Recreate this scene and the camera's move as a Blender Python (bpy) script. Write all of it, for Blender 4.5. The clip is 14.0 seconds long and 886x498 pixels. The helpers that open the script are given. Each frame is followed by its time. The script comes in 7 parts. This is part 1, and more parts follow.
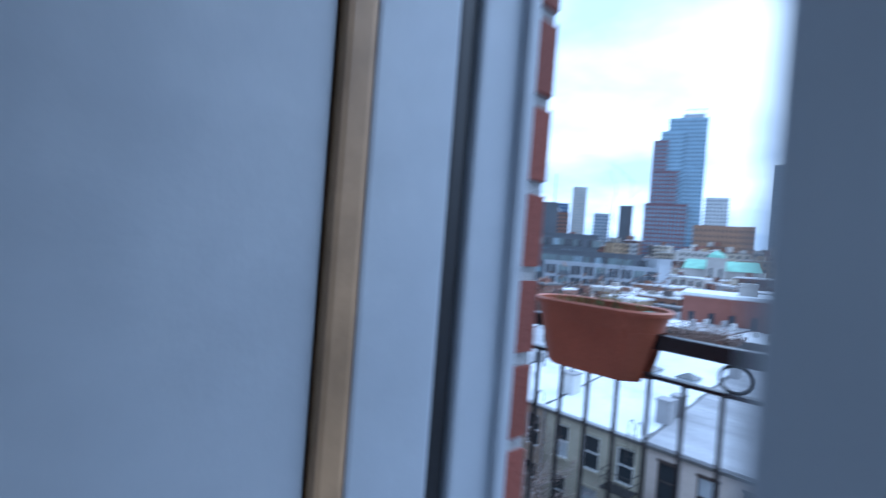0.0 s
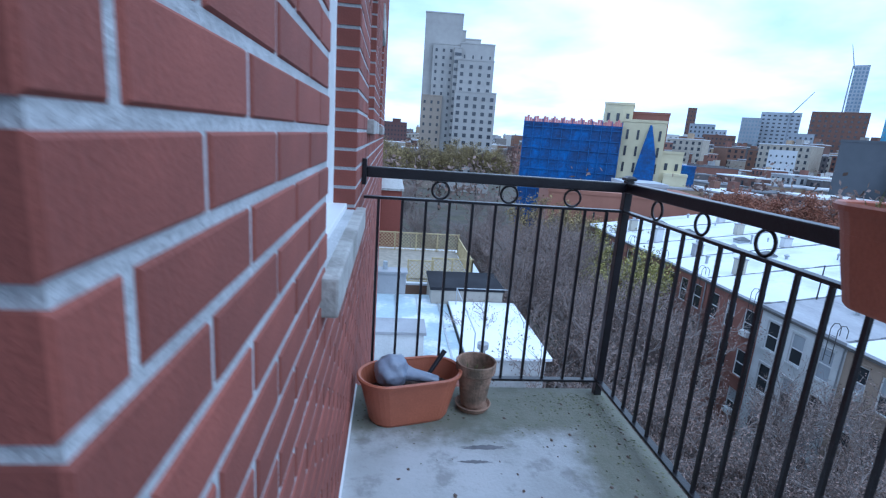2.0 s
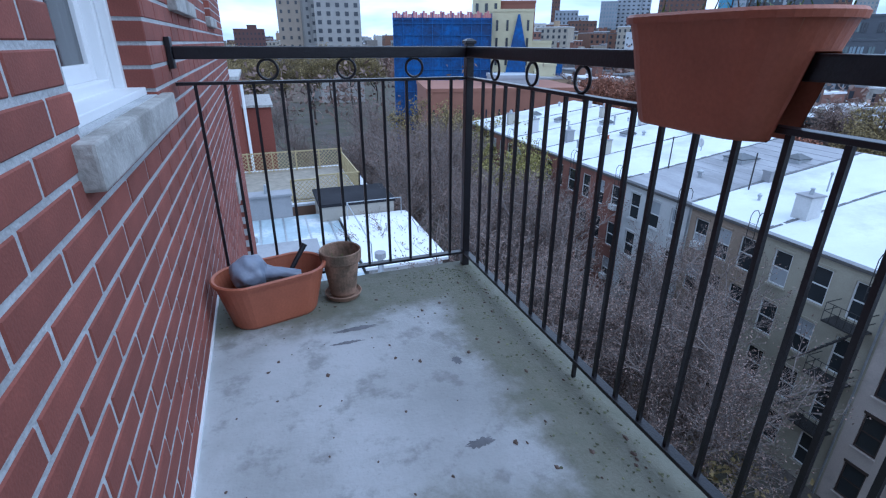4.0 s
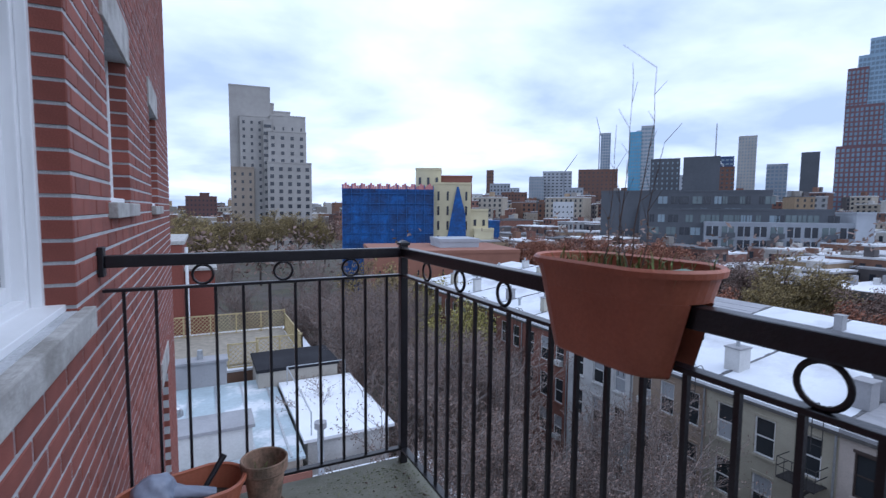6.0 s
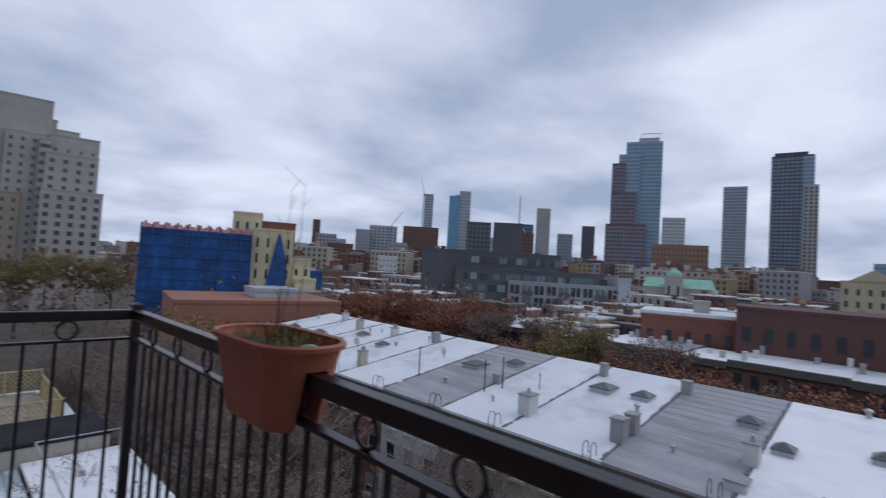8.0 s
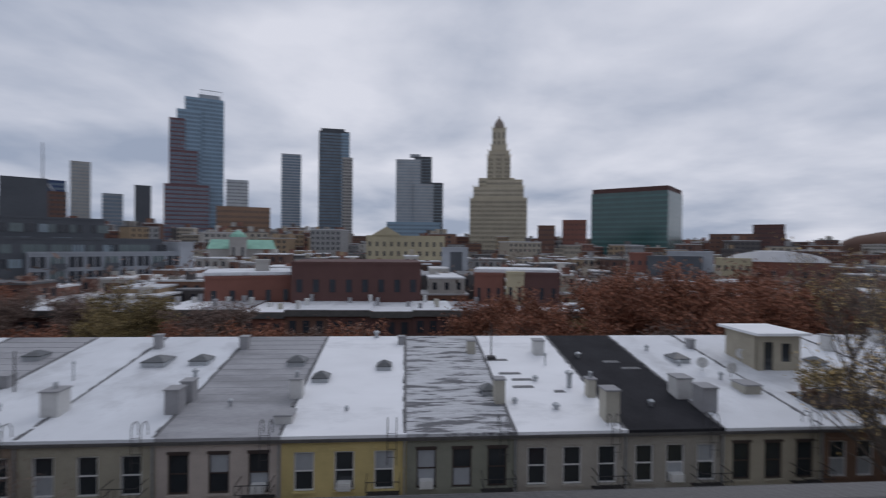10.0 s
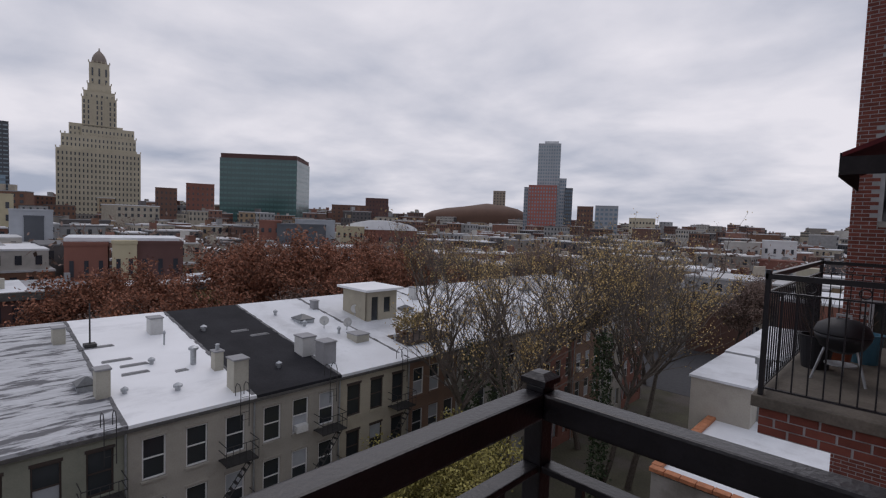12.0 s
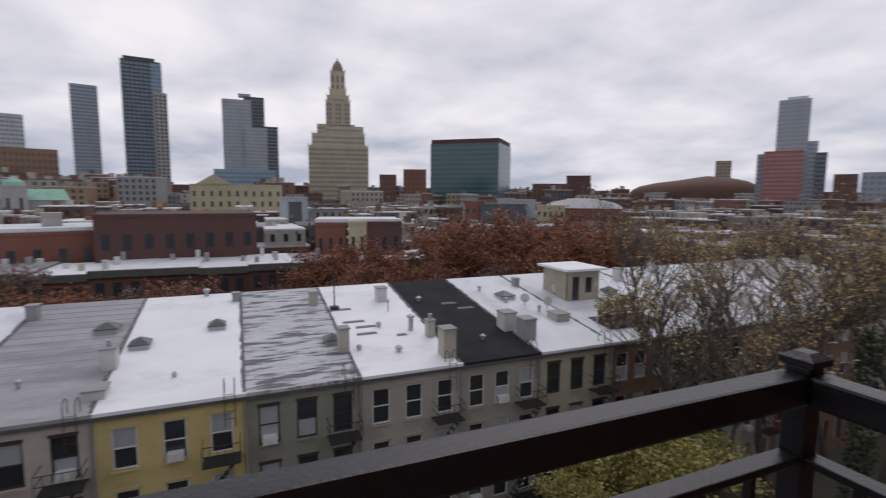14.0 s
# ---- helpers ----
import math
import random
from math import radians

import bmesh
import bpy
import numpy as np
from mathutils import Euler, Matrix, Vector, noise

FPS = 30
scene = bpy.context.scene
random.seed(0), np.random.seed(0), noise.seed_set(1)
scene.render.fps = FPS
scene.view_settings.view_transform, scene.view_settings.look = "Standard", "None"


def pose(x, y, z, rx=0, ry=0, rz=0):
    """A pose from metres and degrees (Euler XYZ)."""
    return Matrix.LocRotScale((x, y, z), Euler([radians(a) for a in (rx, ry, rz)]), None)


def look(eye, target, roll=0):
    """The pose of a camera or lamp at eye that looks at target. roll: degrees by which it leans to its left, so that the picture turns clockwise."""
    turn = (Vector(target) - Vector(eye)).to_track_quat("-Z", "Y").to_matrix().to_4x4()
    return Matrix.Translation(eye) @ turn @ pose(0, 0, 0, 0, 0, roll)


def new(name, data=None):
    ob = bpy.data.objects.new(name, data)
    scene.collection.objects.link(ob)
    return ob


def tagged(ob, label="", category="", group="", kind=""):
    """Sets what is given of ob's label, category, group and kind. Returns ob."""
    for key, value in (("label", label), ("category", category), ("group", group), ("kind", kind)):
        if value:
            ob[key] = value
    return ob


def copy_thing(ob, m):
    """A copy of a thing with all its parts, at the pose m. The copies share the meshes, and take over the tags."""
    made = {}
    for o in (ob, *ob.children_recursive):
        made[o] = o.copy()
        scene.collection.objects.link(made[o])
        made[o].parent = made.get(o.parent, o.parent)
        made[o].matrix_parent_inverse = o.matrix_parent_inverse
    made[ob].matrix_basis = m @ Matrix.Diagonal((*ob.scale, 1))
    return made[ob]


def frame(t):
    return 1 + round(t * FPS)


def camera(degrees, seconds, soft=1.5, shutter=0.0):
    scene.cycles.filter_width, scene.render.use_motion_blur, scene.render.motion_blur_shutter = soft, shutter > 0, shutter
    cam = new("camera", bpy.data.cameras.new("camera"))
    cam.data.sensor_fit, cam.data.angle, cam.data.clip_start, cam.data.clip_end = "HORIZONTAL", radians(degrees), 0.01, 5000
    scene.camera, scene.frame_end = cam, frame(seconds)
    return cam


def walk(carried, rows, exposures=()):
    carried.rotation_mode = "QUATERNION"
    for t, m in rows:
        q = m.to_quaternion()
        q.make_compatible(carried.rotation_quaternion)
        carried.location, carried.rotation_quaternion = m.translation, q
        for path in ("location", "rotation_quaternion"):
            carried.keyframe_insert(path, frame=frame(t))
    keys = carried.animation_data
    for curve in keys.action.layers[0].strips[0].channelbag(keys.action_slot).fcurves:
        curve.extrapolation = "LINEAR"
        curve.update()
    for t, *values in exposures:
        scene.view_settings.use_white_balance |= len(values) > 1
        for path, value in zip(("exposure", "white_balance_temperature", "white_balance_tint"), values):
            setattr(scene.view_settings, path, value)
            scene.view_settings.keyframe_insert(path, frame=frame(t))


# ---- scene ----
cam = camera(84.5, 14.0, 1.2, 0.35)
PATH = [
    (0, (-0.325, 0.600, 1.300), (1.031, 2.070, 1.275), 4.4),
    (0.1, (-0.285, 0.645, 1.300), (0.950, 2.215, 1.225), 4.2),
    (0.2, (-0.235, 0.655, 1.300), (0.890, 2.308, 1.185), 4.0),
    (0.5, (-0.166, 0.640, 1.295), (0.909, 2.327, 1.130), 3.9),
    (1, (-0.058, 0.677, 1.308), (0.827, 2.402, 0.815), 3.3),
    (1.5, (0.003, 0.718, 1.288), (0.697, 2.489, 0.670), 3.6),
    (1.7, (0.030, 0.719, 1.274), (0.534, 2.559, 0.675), 5.4),
    (2, (0.126, 0.647, 1.216), (0.350, 2.583, 0.766), 4.2),
    (2.5, (0.231, 0.630, 1.142), (0.713, 2.447, 0.458), 4.7),
    (2.7, (0.262, 0.624, 1.080), (0.830, 2.412, 0.385), 2.8),
    (4.8, (0.299, 0.634, 1.092), (0.925, 2.350, 0.278), 0.0),
    (5, (0.296, 0.637, 1.127), (0.926, 2.411, 0.454), 0.1),
    (5.5, (0.307, 0.634, 1.220), (1.090, 2.449, 0.916), 0.7),
    (6, (0.350, 0.626, 1.249), (1.232, 2.414, 1.088), 0.5),
    (6.5, (0.388, 0.577, 1.283), (1.412, 2.294, 1.217), 1.9),
    (7, (0.435, 0.574, 1.296), (1.561, 2.226, 1.283), 1.1),
    (7.2, (0.458, 0.552, 1.315), (1.613, 2.184, 1.346), 2.4),
    (9.3, (0.600, -0.530, 1.365), (2.543, -0.060, 1.330), 1.5),
    (9.5, (0.620, -0.550, 1.365), (2.597, -0.249, 1.334), 1.7),
    (10, (0.660, -0.585, 1.360), (2.654, -0.737, 1.343), 0.6),
    (10.5, (0.692, -0.606, 1.364), (2.553, -1.336, 1.283), 1.2),
    (11, (0.773, -0.690, 1.348), (2.424, -1.811, 1.222), 1.8),
    (11.5, (0.760, -0.752, 1.357), (2.212, -2.124, 1.262), 1.5),
    (12, (0.756, -0.755, 1.354), (2.145, -2.189, 1.238), 2.0),
    (12.5, (0.764, -0.736, 1.348), (2.206, -2.115, 1.199), 1.9),
    (13, (0.780, -0.728, 1.336), (2.316, -1.994, 1.144), 1.5),
    (13.5, (0.784, -0.702, 1.330), (2.447, -1.793, 1.127), 1.1),
    (14, (0.762, -0.696, 1.328), (2.596, -1.464, 1.110), 0.4),
]
walk(cam, [(t, look(e, g, r)) for t, e, g, r in PATH],
     [(0.0, 1.3, 4600, 6), (1.0, 1.3, 4550, 6), (1.8, 1.12, 4600, 6), (2.7, 0.9, 4700, 7), (5.0, 0.92, 4900, 11),
      (5.8, 0.74, 5250, 14), (7.0, 0.26, 5600, 15), (9.4, -0.25, 6050, 15), (10.5, -0.24, 6250, 16), (12.0, -0.12, 6500, 18), (14.0, 0.06, 6650, 18)])

# ---- world, sun ----
world = bpy.data.worlds.new("overcast_sky")
scene.world = world
world.use_nodes = True
wn, wl = world.node_tree.nodes, world.node_tree.links
wn.clear()
w_out = wn.new("ShaderNodeOutputWorld")
w_bg = wn.new("ShaderNodeBackground")
w_sky = wn.new("ShaderNodeTexSky")
w_sky.sky_type = "NISHITA"
w_sky.sun_disc = False
w_sky.sun_elevation = radians(32)
w_sky.sun_rotation = radians(200)
w_tc = wn.new("ShaderNodeTexCoord")
w_sep = wn.new("ShaderNodeSeparateXYZ")
wl.new(w_tc.outputs["Generated"], w_sep.inputs[0])
w_add = wn.new("ShaderNodeMath"); w_add.operation = "ADD"; w_add.inputs[1].default_value = 0.2
w_max = wn.new("ShaderNodeMath"); w_max.operation = "MAXIMUM"; w_max.inputs[1].default_value = 0.0
wl.new(w_sep.outputs["Z"], w_max.inputs[0]); wl.new(w_max.outputs[0], w_add.inputs[0])
w_div = wn.new("ShaderNodeVectorMath"); w_div.operation = "DIVIDE"
w_com = wn.new("ShaderNodeCombineXYZ")
for i in range(3):
    wl.new(w_add.outputs[0], w_com.inputs[i])
wl.new(w_tc.outputs["Generated"], w_div.inputs[0]); wl.new(w_com.outputs[0], w_div.inputs[1])
w_n = wn.new("ShaderNodeTexNoise")
w_n.inputs["Scale"].default_value = 1.15; w_n.inputs["Detail"].default_value = 6; w_n.inputs["Roughness"].default_value = 0.5
w_n.inputs["Distortion"].default_value = 0.15
wl.new(w_div.outputs[0], w_n.inputs["Vector"])
w_r = wn.new("ShaderNodeValToRGB")
els = w_r.color_ramp.elements
els[0].position, els[0].color = 0.34, (0.38, 0.44, 0.53, 1)
els[1].position, els[1].color = 0.68, (0.82, 0.84, 0.87, 1)
mid = els.new(0.5); mid.color = (0.60, 0.64, 0.70, 1)
wl.new(w_n.outputs["Fac"], w_r.inputs[0])
w_mul = wn.new("ShaderNodeMix"); w_mul.data_type = "RGBA"; w_mul.inputs[0].default_value = 0.985
w_sc = wn.new("ShaderNodeVectorMath"); w_sc.operation = "SCALE"; w_sc.inputs["Scale"].default_value = 0.12
wl.new(w_sky.outputs[0], w_sc.inputs[0])
wl.new(w_sc.outputs[0], w_mul.inputs[6]); wl.new(w_r.outputs[0], w_mul.inputs[7])
wl.new(w_mul.outputs[2], w_bg.inputs["Color"]); w_bg.inputs["Strength"].default_value = 1.0
wl.new(w_bg.outputs[0], w_out.inputs[0])
sun = new("sun", bpy.data.lights.new("sun", "SUN"))
sun.data.energy, sun.data.angle, sun.data.color = 0.5, radians(40), (1.0, 0.97, 0.93)
sun.matrix_world = look((0, 0, 50), (-16, 12, 25))

# ---- materials ----
MATS = {}


def mat(name, col, rough=0.8, vary=0.15, scale=3.0, bump=0.15, metal=0.0, fine=40.0, second=None, blend=(0.45, 0.62), rnd=0.0, island=0.0, spec=0.5, coat=0.0, stretch=None):
    """A surface with broad stains and fine grain; second is a stain colour, rnd varies from piece to piece."""
    if name in MATS:
        return MATS[name]
    m = bpy.data.materials.new(name)
    m.use_nodes = True
    n, l = m.node_tree.nodes, m.node_tree.links
    b = n["Principled BSDF"]
    b.inputs["Roughness"].default_value, b.inputs["Metallic"].default_value = rough, metal
    b.inputs["Specular IOR Level"].default_value = spec
    b.inputs["Coat Weight"].default_value = coat
    tc = n.new("ShaderNodeTexCoord")
    na = n.new("ShaderNodeTexNoise"); na.inputs["Scale"].default_value, na.inputs["Detail"].default_value = scale, 6
    nb = n.new("ShaderNodeTexNoise"); nb.inputs["Scale"].default_value, nb.inputs["Detail"].default_value = fine, 4
    place = tc.outputs["Object"]
    if stretch:
        st_ = n.new("ShaderNodeMapping"); st_.inputs["Scale"].default_value = stretch
        l.new(place, st_.inputs[0]); place = st_.outputs[0]
    l.new(place, na.inputs["Vector"]); l.new(place, nb.inputs["Vector"])
    ramp = n.new("ShaderNodeValToRGB")
    e = ramp.color_ramp.elements
    e[0].position, e[1].position = 0.3, 0.7
    e[0].color = (*[c * (1 - vary) for c in col], 1)
    e[1].color = (*[min(1, c * (1 + vary)) for c in col], 1)
    l.new(na.outputs["Fac"], ramp.inputs[0])
    out = ramp.outputs[0]
    if second:
        ns = n.new("ShaderNodeTexNoise"); ns.inputs["Scale"].default_value, ns.inputs["Detail"].default_value = scale * 0.6, 8
        ns.inputs["Roughness"].default_value = 0.65
        off = n.new("ShaderNodeMapping"); off.inputs["Location"].default_value = (7, 3, 11)
        l.new(place, off.inputs[0]); l.new(off.outputs[0], ns.inputs["Vector"])
        r2 = n.new("ShaderNodeValToRGB")
        r2.color_ramp.elements[0].position, r2.color_ramp.elements[1].position = blend
        l.new(ns.outputs["Fac"], r2.inputs[0])
        mx = n.new("ShaderNodeMix"); mx.data_type = "RGBA"
        l.new(r2.outputs[0], mx.inputs[0]); l.new(out, mx.inputs[6]); mx.inputs[7].default_value = (*second, 1)
        out = mx.outputs[2]
    gr = n.new("ShaderNodeMix"); gr.data_type = "RGBA"; gr.blend_type = "OVERLAY"; gr.inputs[0].default_value = min(1.0, vary * 1.6)
    l.new(out, gr.inputs[6]); l.new(nb.outputs["Fac"], gr.inputs[7])
    out = gr.outputs[2]
    if rnd or island:
        if island:
            oi = n.new("ShaderNodeNewGeometry"); src = oi.outputs["Random Per Island"]
        else:
            oi = n.new("ShaderNodeObjectInfo"); src = oi.outputs["Random"]
        mr = n.new("ShaderNodeMapRange")
        k = rnd or island
        mr.inputs["To Min"].default_value, mr.inputs["To Max"].default_value = 1 - k, 1 + k
        l.new(src, mr.inputs[0])
        vm = n.new("ShaderNodeVectorMath"); vm.operation = "SCALE"
        l.new(out, vm.inputs[0]); l.new(mr.outputs[0], vm.inputs["Scale"])
        out = vm.outputs[0]
    l.new(out, b.inputs["Base Color"])
    if bump:
        bp = n.new("ShaderNodeBump"); bp.inputs["Strength"].default_value = bump; bp.inputs["Distance"].default_value = 0.01
        l.new(nb.outputs["Fac"], bp.inputs["Height"]); l.new(bp.outputs[0], b.inputs["Normal"])
    MATS[name] = m
    return m


def palette(name, cols, rough=0.85, by="island"):
    """Pieces of one mesh that differ in colour, piece by piece."""
    m = bpy.data.materials.new(name)
    m.use_nodes = True
    n, l = m.node_tree.nodes, m.node_tree.links
    b = n["Principled BSDF"]
    b.inputs["Roughness"].default_value = rough
    g = n.new("ShaderNodeNewGeometry")
    r = n.new("ShaderNodeValToRGB"); r.color_ramp.interpolation = "CONSTANT"
    e = r.color_ramp.elements
    while len(e) < len(cols):
        e.new(0.5)
    for i, c in enumerate(cols):
        e[i].position, e[i].color = i / len(cols), (*c, 1)
    l.new(g.outputs["Random Per Island"], r.inputs[0])
    tc = n.new("ShaderNodeTexCoord")
    no = n.new("ShaderNodeTexNoise"); no.inputs["Scale"].default_value = 0.7; no.inputs["Detail"].default_value = 6
    l.new(tc.outputs["Object"], no.inputs["Vector"])
    mx = n.new("ShaderNodeMix"); mx.data_type = "RGBA"; mx.blend_type = "OVERLAY"; mx.inputs[0].default_value = 0.35
    l.new(r.outputs[0], mx.inputs[6]); l.new(no.outputs["Fac"], mx.inputs[7]); l.new(mx.outputs[2], b.inputs["Base Color"])
    return m


M_BRICK = mat("red_brick", (0.205, 0.060, 0.042), 0.85, 0.16, 9, 0.15, fine=200, rnd=0.16)
M_BRICK_ALL = mat("red_brick_joined", (0.205, 0.060, 0.042), 0.85, 0.16, 9, 0.15, fine=200, island=0.16)
M_MORTAR = mat("mortar", (0.42, 0.43, 0.44), 0.95, 0.15, 6, 0.5, fine=120)


def mossy_concrete():
    """Pale worn concrete with dark blotches; moss has taken the outer margins."""
    m = bpy.data.materials.new("balcony_concrete")
    m.use_nodes = True
    n, l = m.node_tree.nodes, m.node_tree.links
    b = n["Principled BSDF"]
    b.inputs["Roughness"].default_value = 0.8
    tc = n.new("ShaderNodeTexCoord")

    def noise_at(scale, detail, rough=0.6):
        t = n.new("ShaderNodeTexNoise")
        t.inputs["Scale"].default_value, t.inputs["Detail"].default_value, t.inputs["Roughness"].default_value = scale, detail, rough
        l.new(tc.outputs["Object"], t.inputs["Vector"])
        return t.outputs["Fac"]

    def between(src, a, b_, lo=0.0, hi=1.0):
        t = n.new("ShaderNodeMapRange"); t.interpolation_type = "SMOOTHSTEP"
        t.inputs["From Min"].default_value, t.inputs["From Max"].default_value = a, b_
        t.inputs["To Min"].default_value, t.inputs["To Max"].default_value = lo, hi
        l.new(src, t.inputs[0])
        return t.outputs[0]

    def calc(op, a, c):
        t = n.new("ShaderNodeMath"); t.operation = op
        for k, v in enumerate((a, c)):
            if isinstance(v, (int, float)):
                t.inputs[k].default_value = v
            else:
                l.new(v, t.inputs[k])
        return t.outputs[0]

    def mixed(fac, a, c):
        t = n.new("ShaderNodeMix"); t.data_type = "RGBA"
        l.new(fac, t.inputs[0])
        for k, v in ((6, a), (7, c)):
            if isinstance(v, tuple):
                t.inputs[k].default_value = (*v, 1)
            else:
                l.new(v, t.inputs[k])
        return t.outputs[2]
    sep = n.new("ShaderNodeSeparateXYZ"); l.new(tc.outputs["Object"], sep.inputs[0])
    col = mixed(between(noise_at(1.7, 6), 0.35, 0.68), (0.47, 0.475, 0.48), (0.33, 0.335, 0.33))
    col = mixed(calc("MULTIPLY", between(noise_at(6.5, 7, 0.65), 0.52, 0.66), 0.55), col, (0.17, 0.17, 0.165))
    col = mixed(calc("MULTIPLY", between(noise_at(42, 5, 0.7), 0.58, 0.70), 0.35), col, (0.20, 0.20, 0.19))
    margin = calc("MAXIMUM", between(sep.outputs["X"], 0.72, 1.22), between(sep.outputs["Y"], 2.15, 2.78))
    margin = calc("MAXIMUM", margin, calc("MULTIPLY", between(sep.outputs["Y"], 1.75, 1.25), 0.55))
    moss = calc("ADD", calc("MULTIPLY", margin, 0.72), noise_at(3.6, 8, 0.68))
    moss = between(moss, 0.62, 1.0)
    col = mixed(calc("MULTIPLY", moss, 0.85), col, mixed(noise_at(14, 4), (0.075, 0.085, 0.04), (0.17, 0.165, 0.12)))
    l.new(col, b.inputs["Base Color"])
    bp = n.new("ShaderNodeBump"); bp.inputs["Strength"].default_value, bp.inputs["Distance"].default_value = 0.35, 0.008
    l.new(noise_at(60, 5), bp.inputs["Height"]); l.new(bp.outputs[0], b.inputs["Normal"])
    return m


M_CONC = mossy_concrete()
M_IRON = mat("black_painted_iron", (0.009, 0.008, 0.011), 0.32, 0.3, 20, 0.12, fine=140, second=(0.03, 0.022, 0.02), blend=(0.6, 0.75))
M_TERRA = mat("terracotta_plastic", (0.36, 0.115, 0.06), 0.5, 0.12, 6, 0.1, fine=120)
M_CLAY = mat("weathered_clay", (0.30, 0.19, 0.13), 0.85, 0.2, 14, 0.3, fine=90, second=(0.12, 0.09, 0.06))
M_SOIL = mat("soil", (0.05, 0.035, 0.025), 0.95, 0.4, 30, 0.8, fine=90)
M_WHITE = mat("white_paint", (0.74, 0.75, 0.76), 0.45, 0.04, 3, 0.06, fine=30)
# white door paint, darkened and blued: the doorway's shade is in its colour
M_WHITE_SHADED = mat("shaded_white_paint", (0.40, 0.43, 0.48), 0.5, 0.05, 5, 0.08, fine=30, second=(0.46, 0.49, 0.53), blend=(0.5, 0.7))
M_RUBBER = mat("black_rubber", (0.012, 0.012, 0.016), 0.5, 0.2, 30, 0.05)
M_TAN = mat("tan_wood_strip", (0.34, 0.22, 0.12), 0.6, 0.15, 20, 0.1)
M_SILL = mat("grey_stone_sill", (0.42, 0.41, 0.39), 0.85, 0.12, 8, 0.3, fine=90, second=(0.25, 0.24, 0.22))
M_PANE = mat("dark_window_glass", (0.03, 0.035, 0.04), 0.08, 0.2, 0.7, 0.0, spec=0.7)
M_BAG = mat("grey_plastic_bag", (0.22, 0.25, 0.32), 0.35, 0.15, 12, 0.3, fine=25)
M_GRASS = mat("straw_grass", (0.13, 0.17, 0.05), 0.8, 0.3, 20, 0.0, island=0.35)
M_TWIG = mat("dry_twig", (0.10, 0.07, 0.055), 0.9, 0.2, 20, 0.1)
M_GROUND = mat("yard_ground", (0.075, 0.07, 0.045), 0.95, 0.35, 0.25, 0.3, fine=6, second=(0.10, 0.085, 0.075))
M_SILVER = mat("silver_coated_roof", (0.66, 0.68, 0.71), 0.6, 0.06, 0.5, 0.2, fine=9, second=(0.46, 0.47, 0.49), blend=(0.5, 0.72))
M_WHITE_ROOF = mat("white_coated_roof", (0.78, 0.79, 0.81), 0.6, 0.05, 0.4, 0.15, fine=9, second=(0.55, 0.56, 0.58), blend=(0.56, 0.74), stretch=(1.3, 0.6, 1.0))
M_GREY_ROOF = mat("grey_sheet_roof", (0.33, 0.33, 0.345), 0.7, 0.12, 0.7, 0.2, fine=8, second=(0.24, 0.24, 0.25), stretch=(1.2, 0.35, 1.0))
M_WORN_ROOF = mat("worn_tar_roof", (0.47, 0.48, 0.50), 0.7, 0.15, 1.3, 0.6, fine=6, second=(0.11, 0.11, 0.12), blend=(0.49, 0.57), stretch=(3.4, 0.55, 1.0))
M_BLACK_ROOF = mat("black_roof", (0.026, 0.026, 0.03), 0.9, 0.25, 0.6, 0.2, fine=9, spec=0.15)
M_COPPER = mat("green_copper", (0.22, 0.42, 0.33), 0.7, 0.15, 0.4, 0.0)
M_METAL = mat("galvanised_metal", (0.40, 0.42, 0.44), 0.4, 0.15, 6, 0.05, metal=0.6)
M_BARK = mat("bark", (0.075, 0.06, 0.05), 0.95, 0.3, 6, 0.5, fine=30)
M_IVY = mat("ivy", (0.035, 0.06, 0.022), 0.7, 0.3, 8, 0.0, island=0.4)
M_LEAF_Y = mat("yellow_brown_leaves", (0.52, 0.37, 0.15), 0.8, 0.25, 4, 0.0, island=0.45)
M_LEAF_R = mat("rust_leaves", (0.25, 0.105, 0.062), 0.85, 0.25, 4, 0.0, island=0.5)
M_LEAF_O = mat("olive_leaves", (0.25, 0.19, 0.08), 0.85, 0.25, 4, 0.0, island=0.45)
M_LEAF_B = mat("brown_twig_haze", (0.20, 0.14, 0.115), 0.9, 0.25, 4, 0.0, island=0.4)
M_LATTICE = mat("pale_wood_lattice", (0.42, 0.34, 0.18), 0.8, 0.15, 4, 0.2)
M_ASPHALT = mat("asphalt", (0.06, 0.06, 0.065), 0.9, 0.15, 2, 0.3)

# ---- building helpers ----


def part(name, bm, material, parent=None, label="", smooth=False):
    if isinstance(bm, bmesh.types.BMesh):
        me = bpy.data.meshes.new(name)
        bmesh.ops.recalc_face_normals(bm, faces=bm.faces)
        bm.to_mesh(me)
        bm.free()
        me.materials.append(material)
    else:
        me = bm
        if not me.materials:
            me.materials.append(material)
    if smooth:
        me.polygons.foreach_set("use_smooth", [True] * len(me.polygons))
    ob = new(name, me)
    if parent:
        ob.parent = parent
    if label:
        ob["label"] = label
    return ob


def thing(name, label, category, m=None, group="", kind=""):
    ob = new(name)
    ob.matrix_world = m or Matrix()
    return tagged(ob, label, category, group, kind)


def box(bm, x0, x1, y0, y1, z0, z1, m=None):
    vs = [bm.verts.new((x, y, z)) for z in (z0, z1) for x, y in ((x0, y0), (x1, y0), (x1, y1), (x0, y1))]
    if m is not None:
        for v in vs:
            v.co = m @ v.co
    for f in ((3, 2, 1, 0), (4, 5, 6, 7), (0, 1, 5, 4), (1, 2, 6, 5), (2, 3, 7, 6), (3, 0, 4, 7)):
        bm.faces.new([vs[i] for i in f])
    return vs


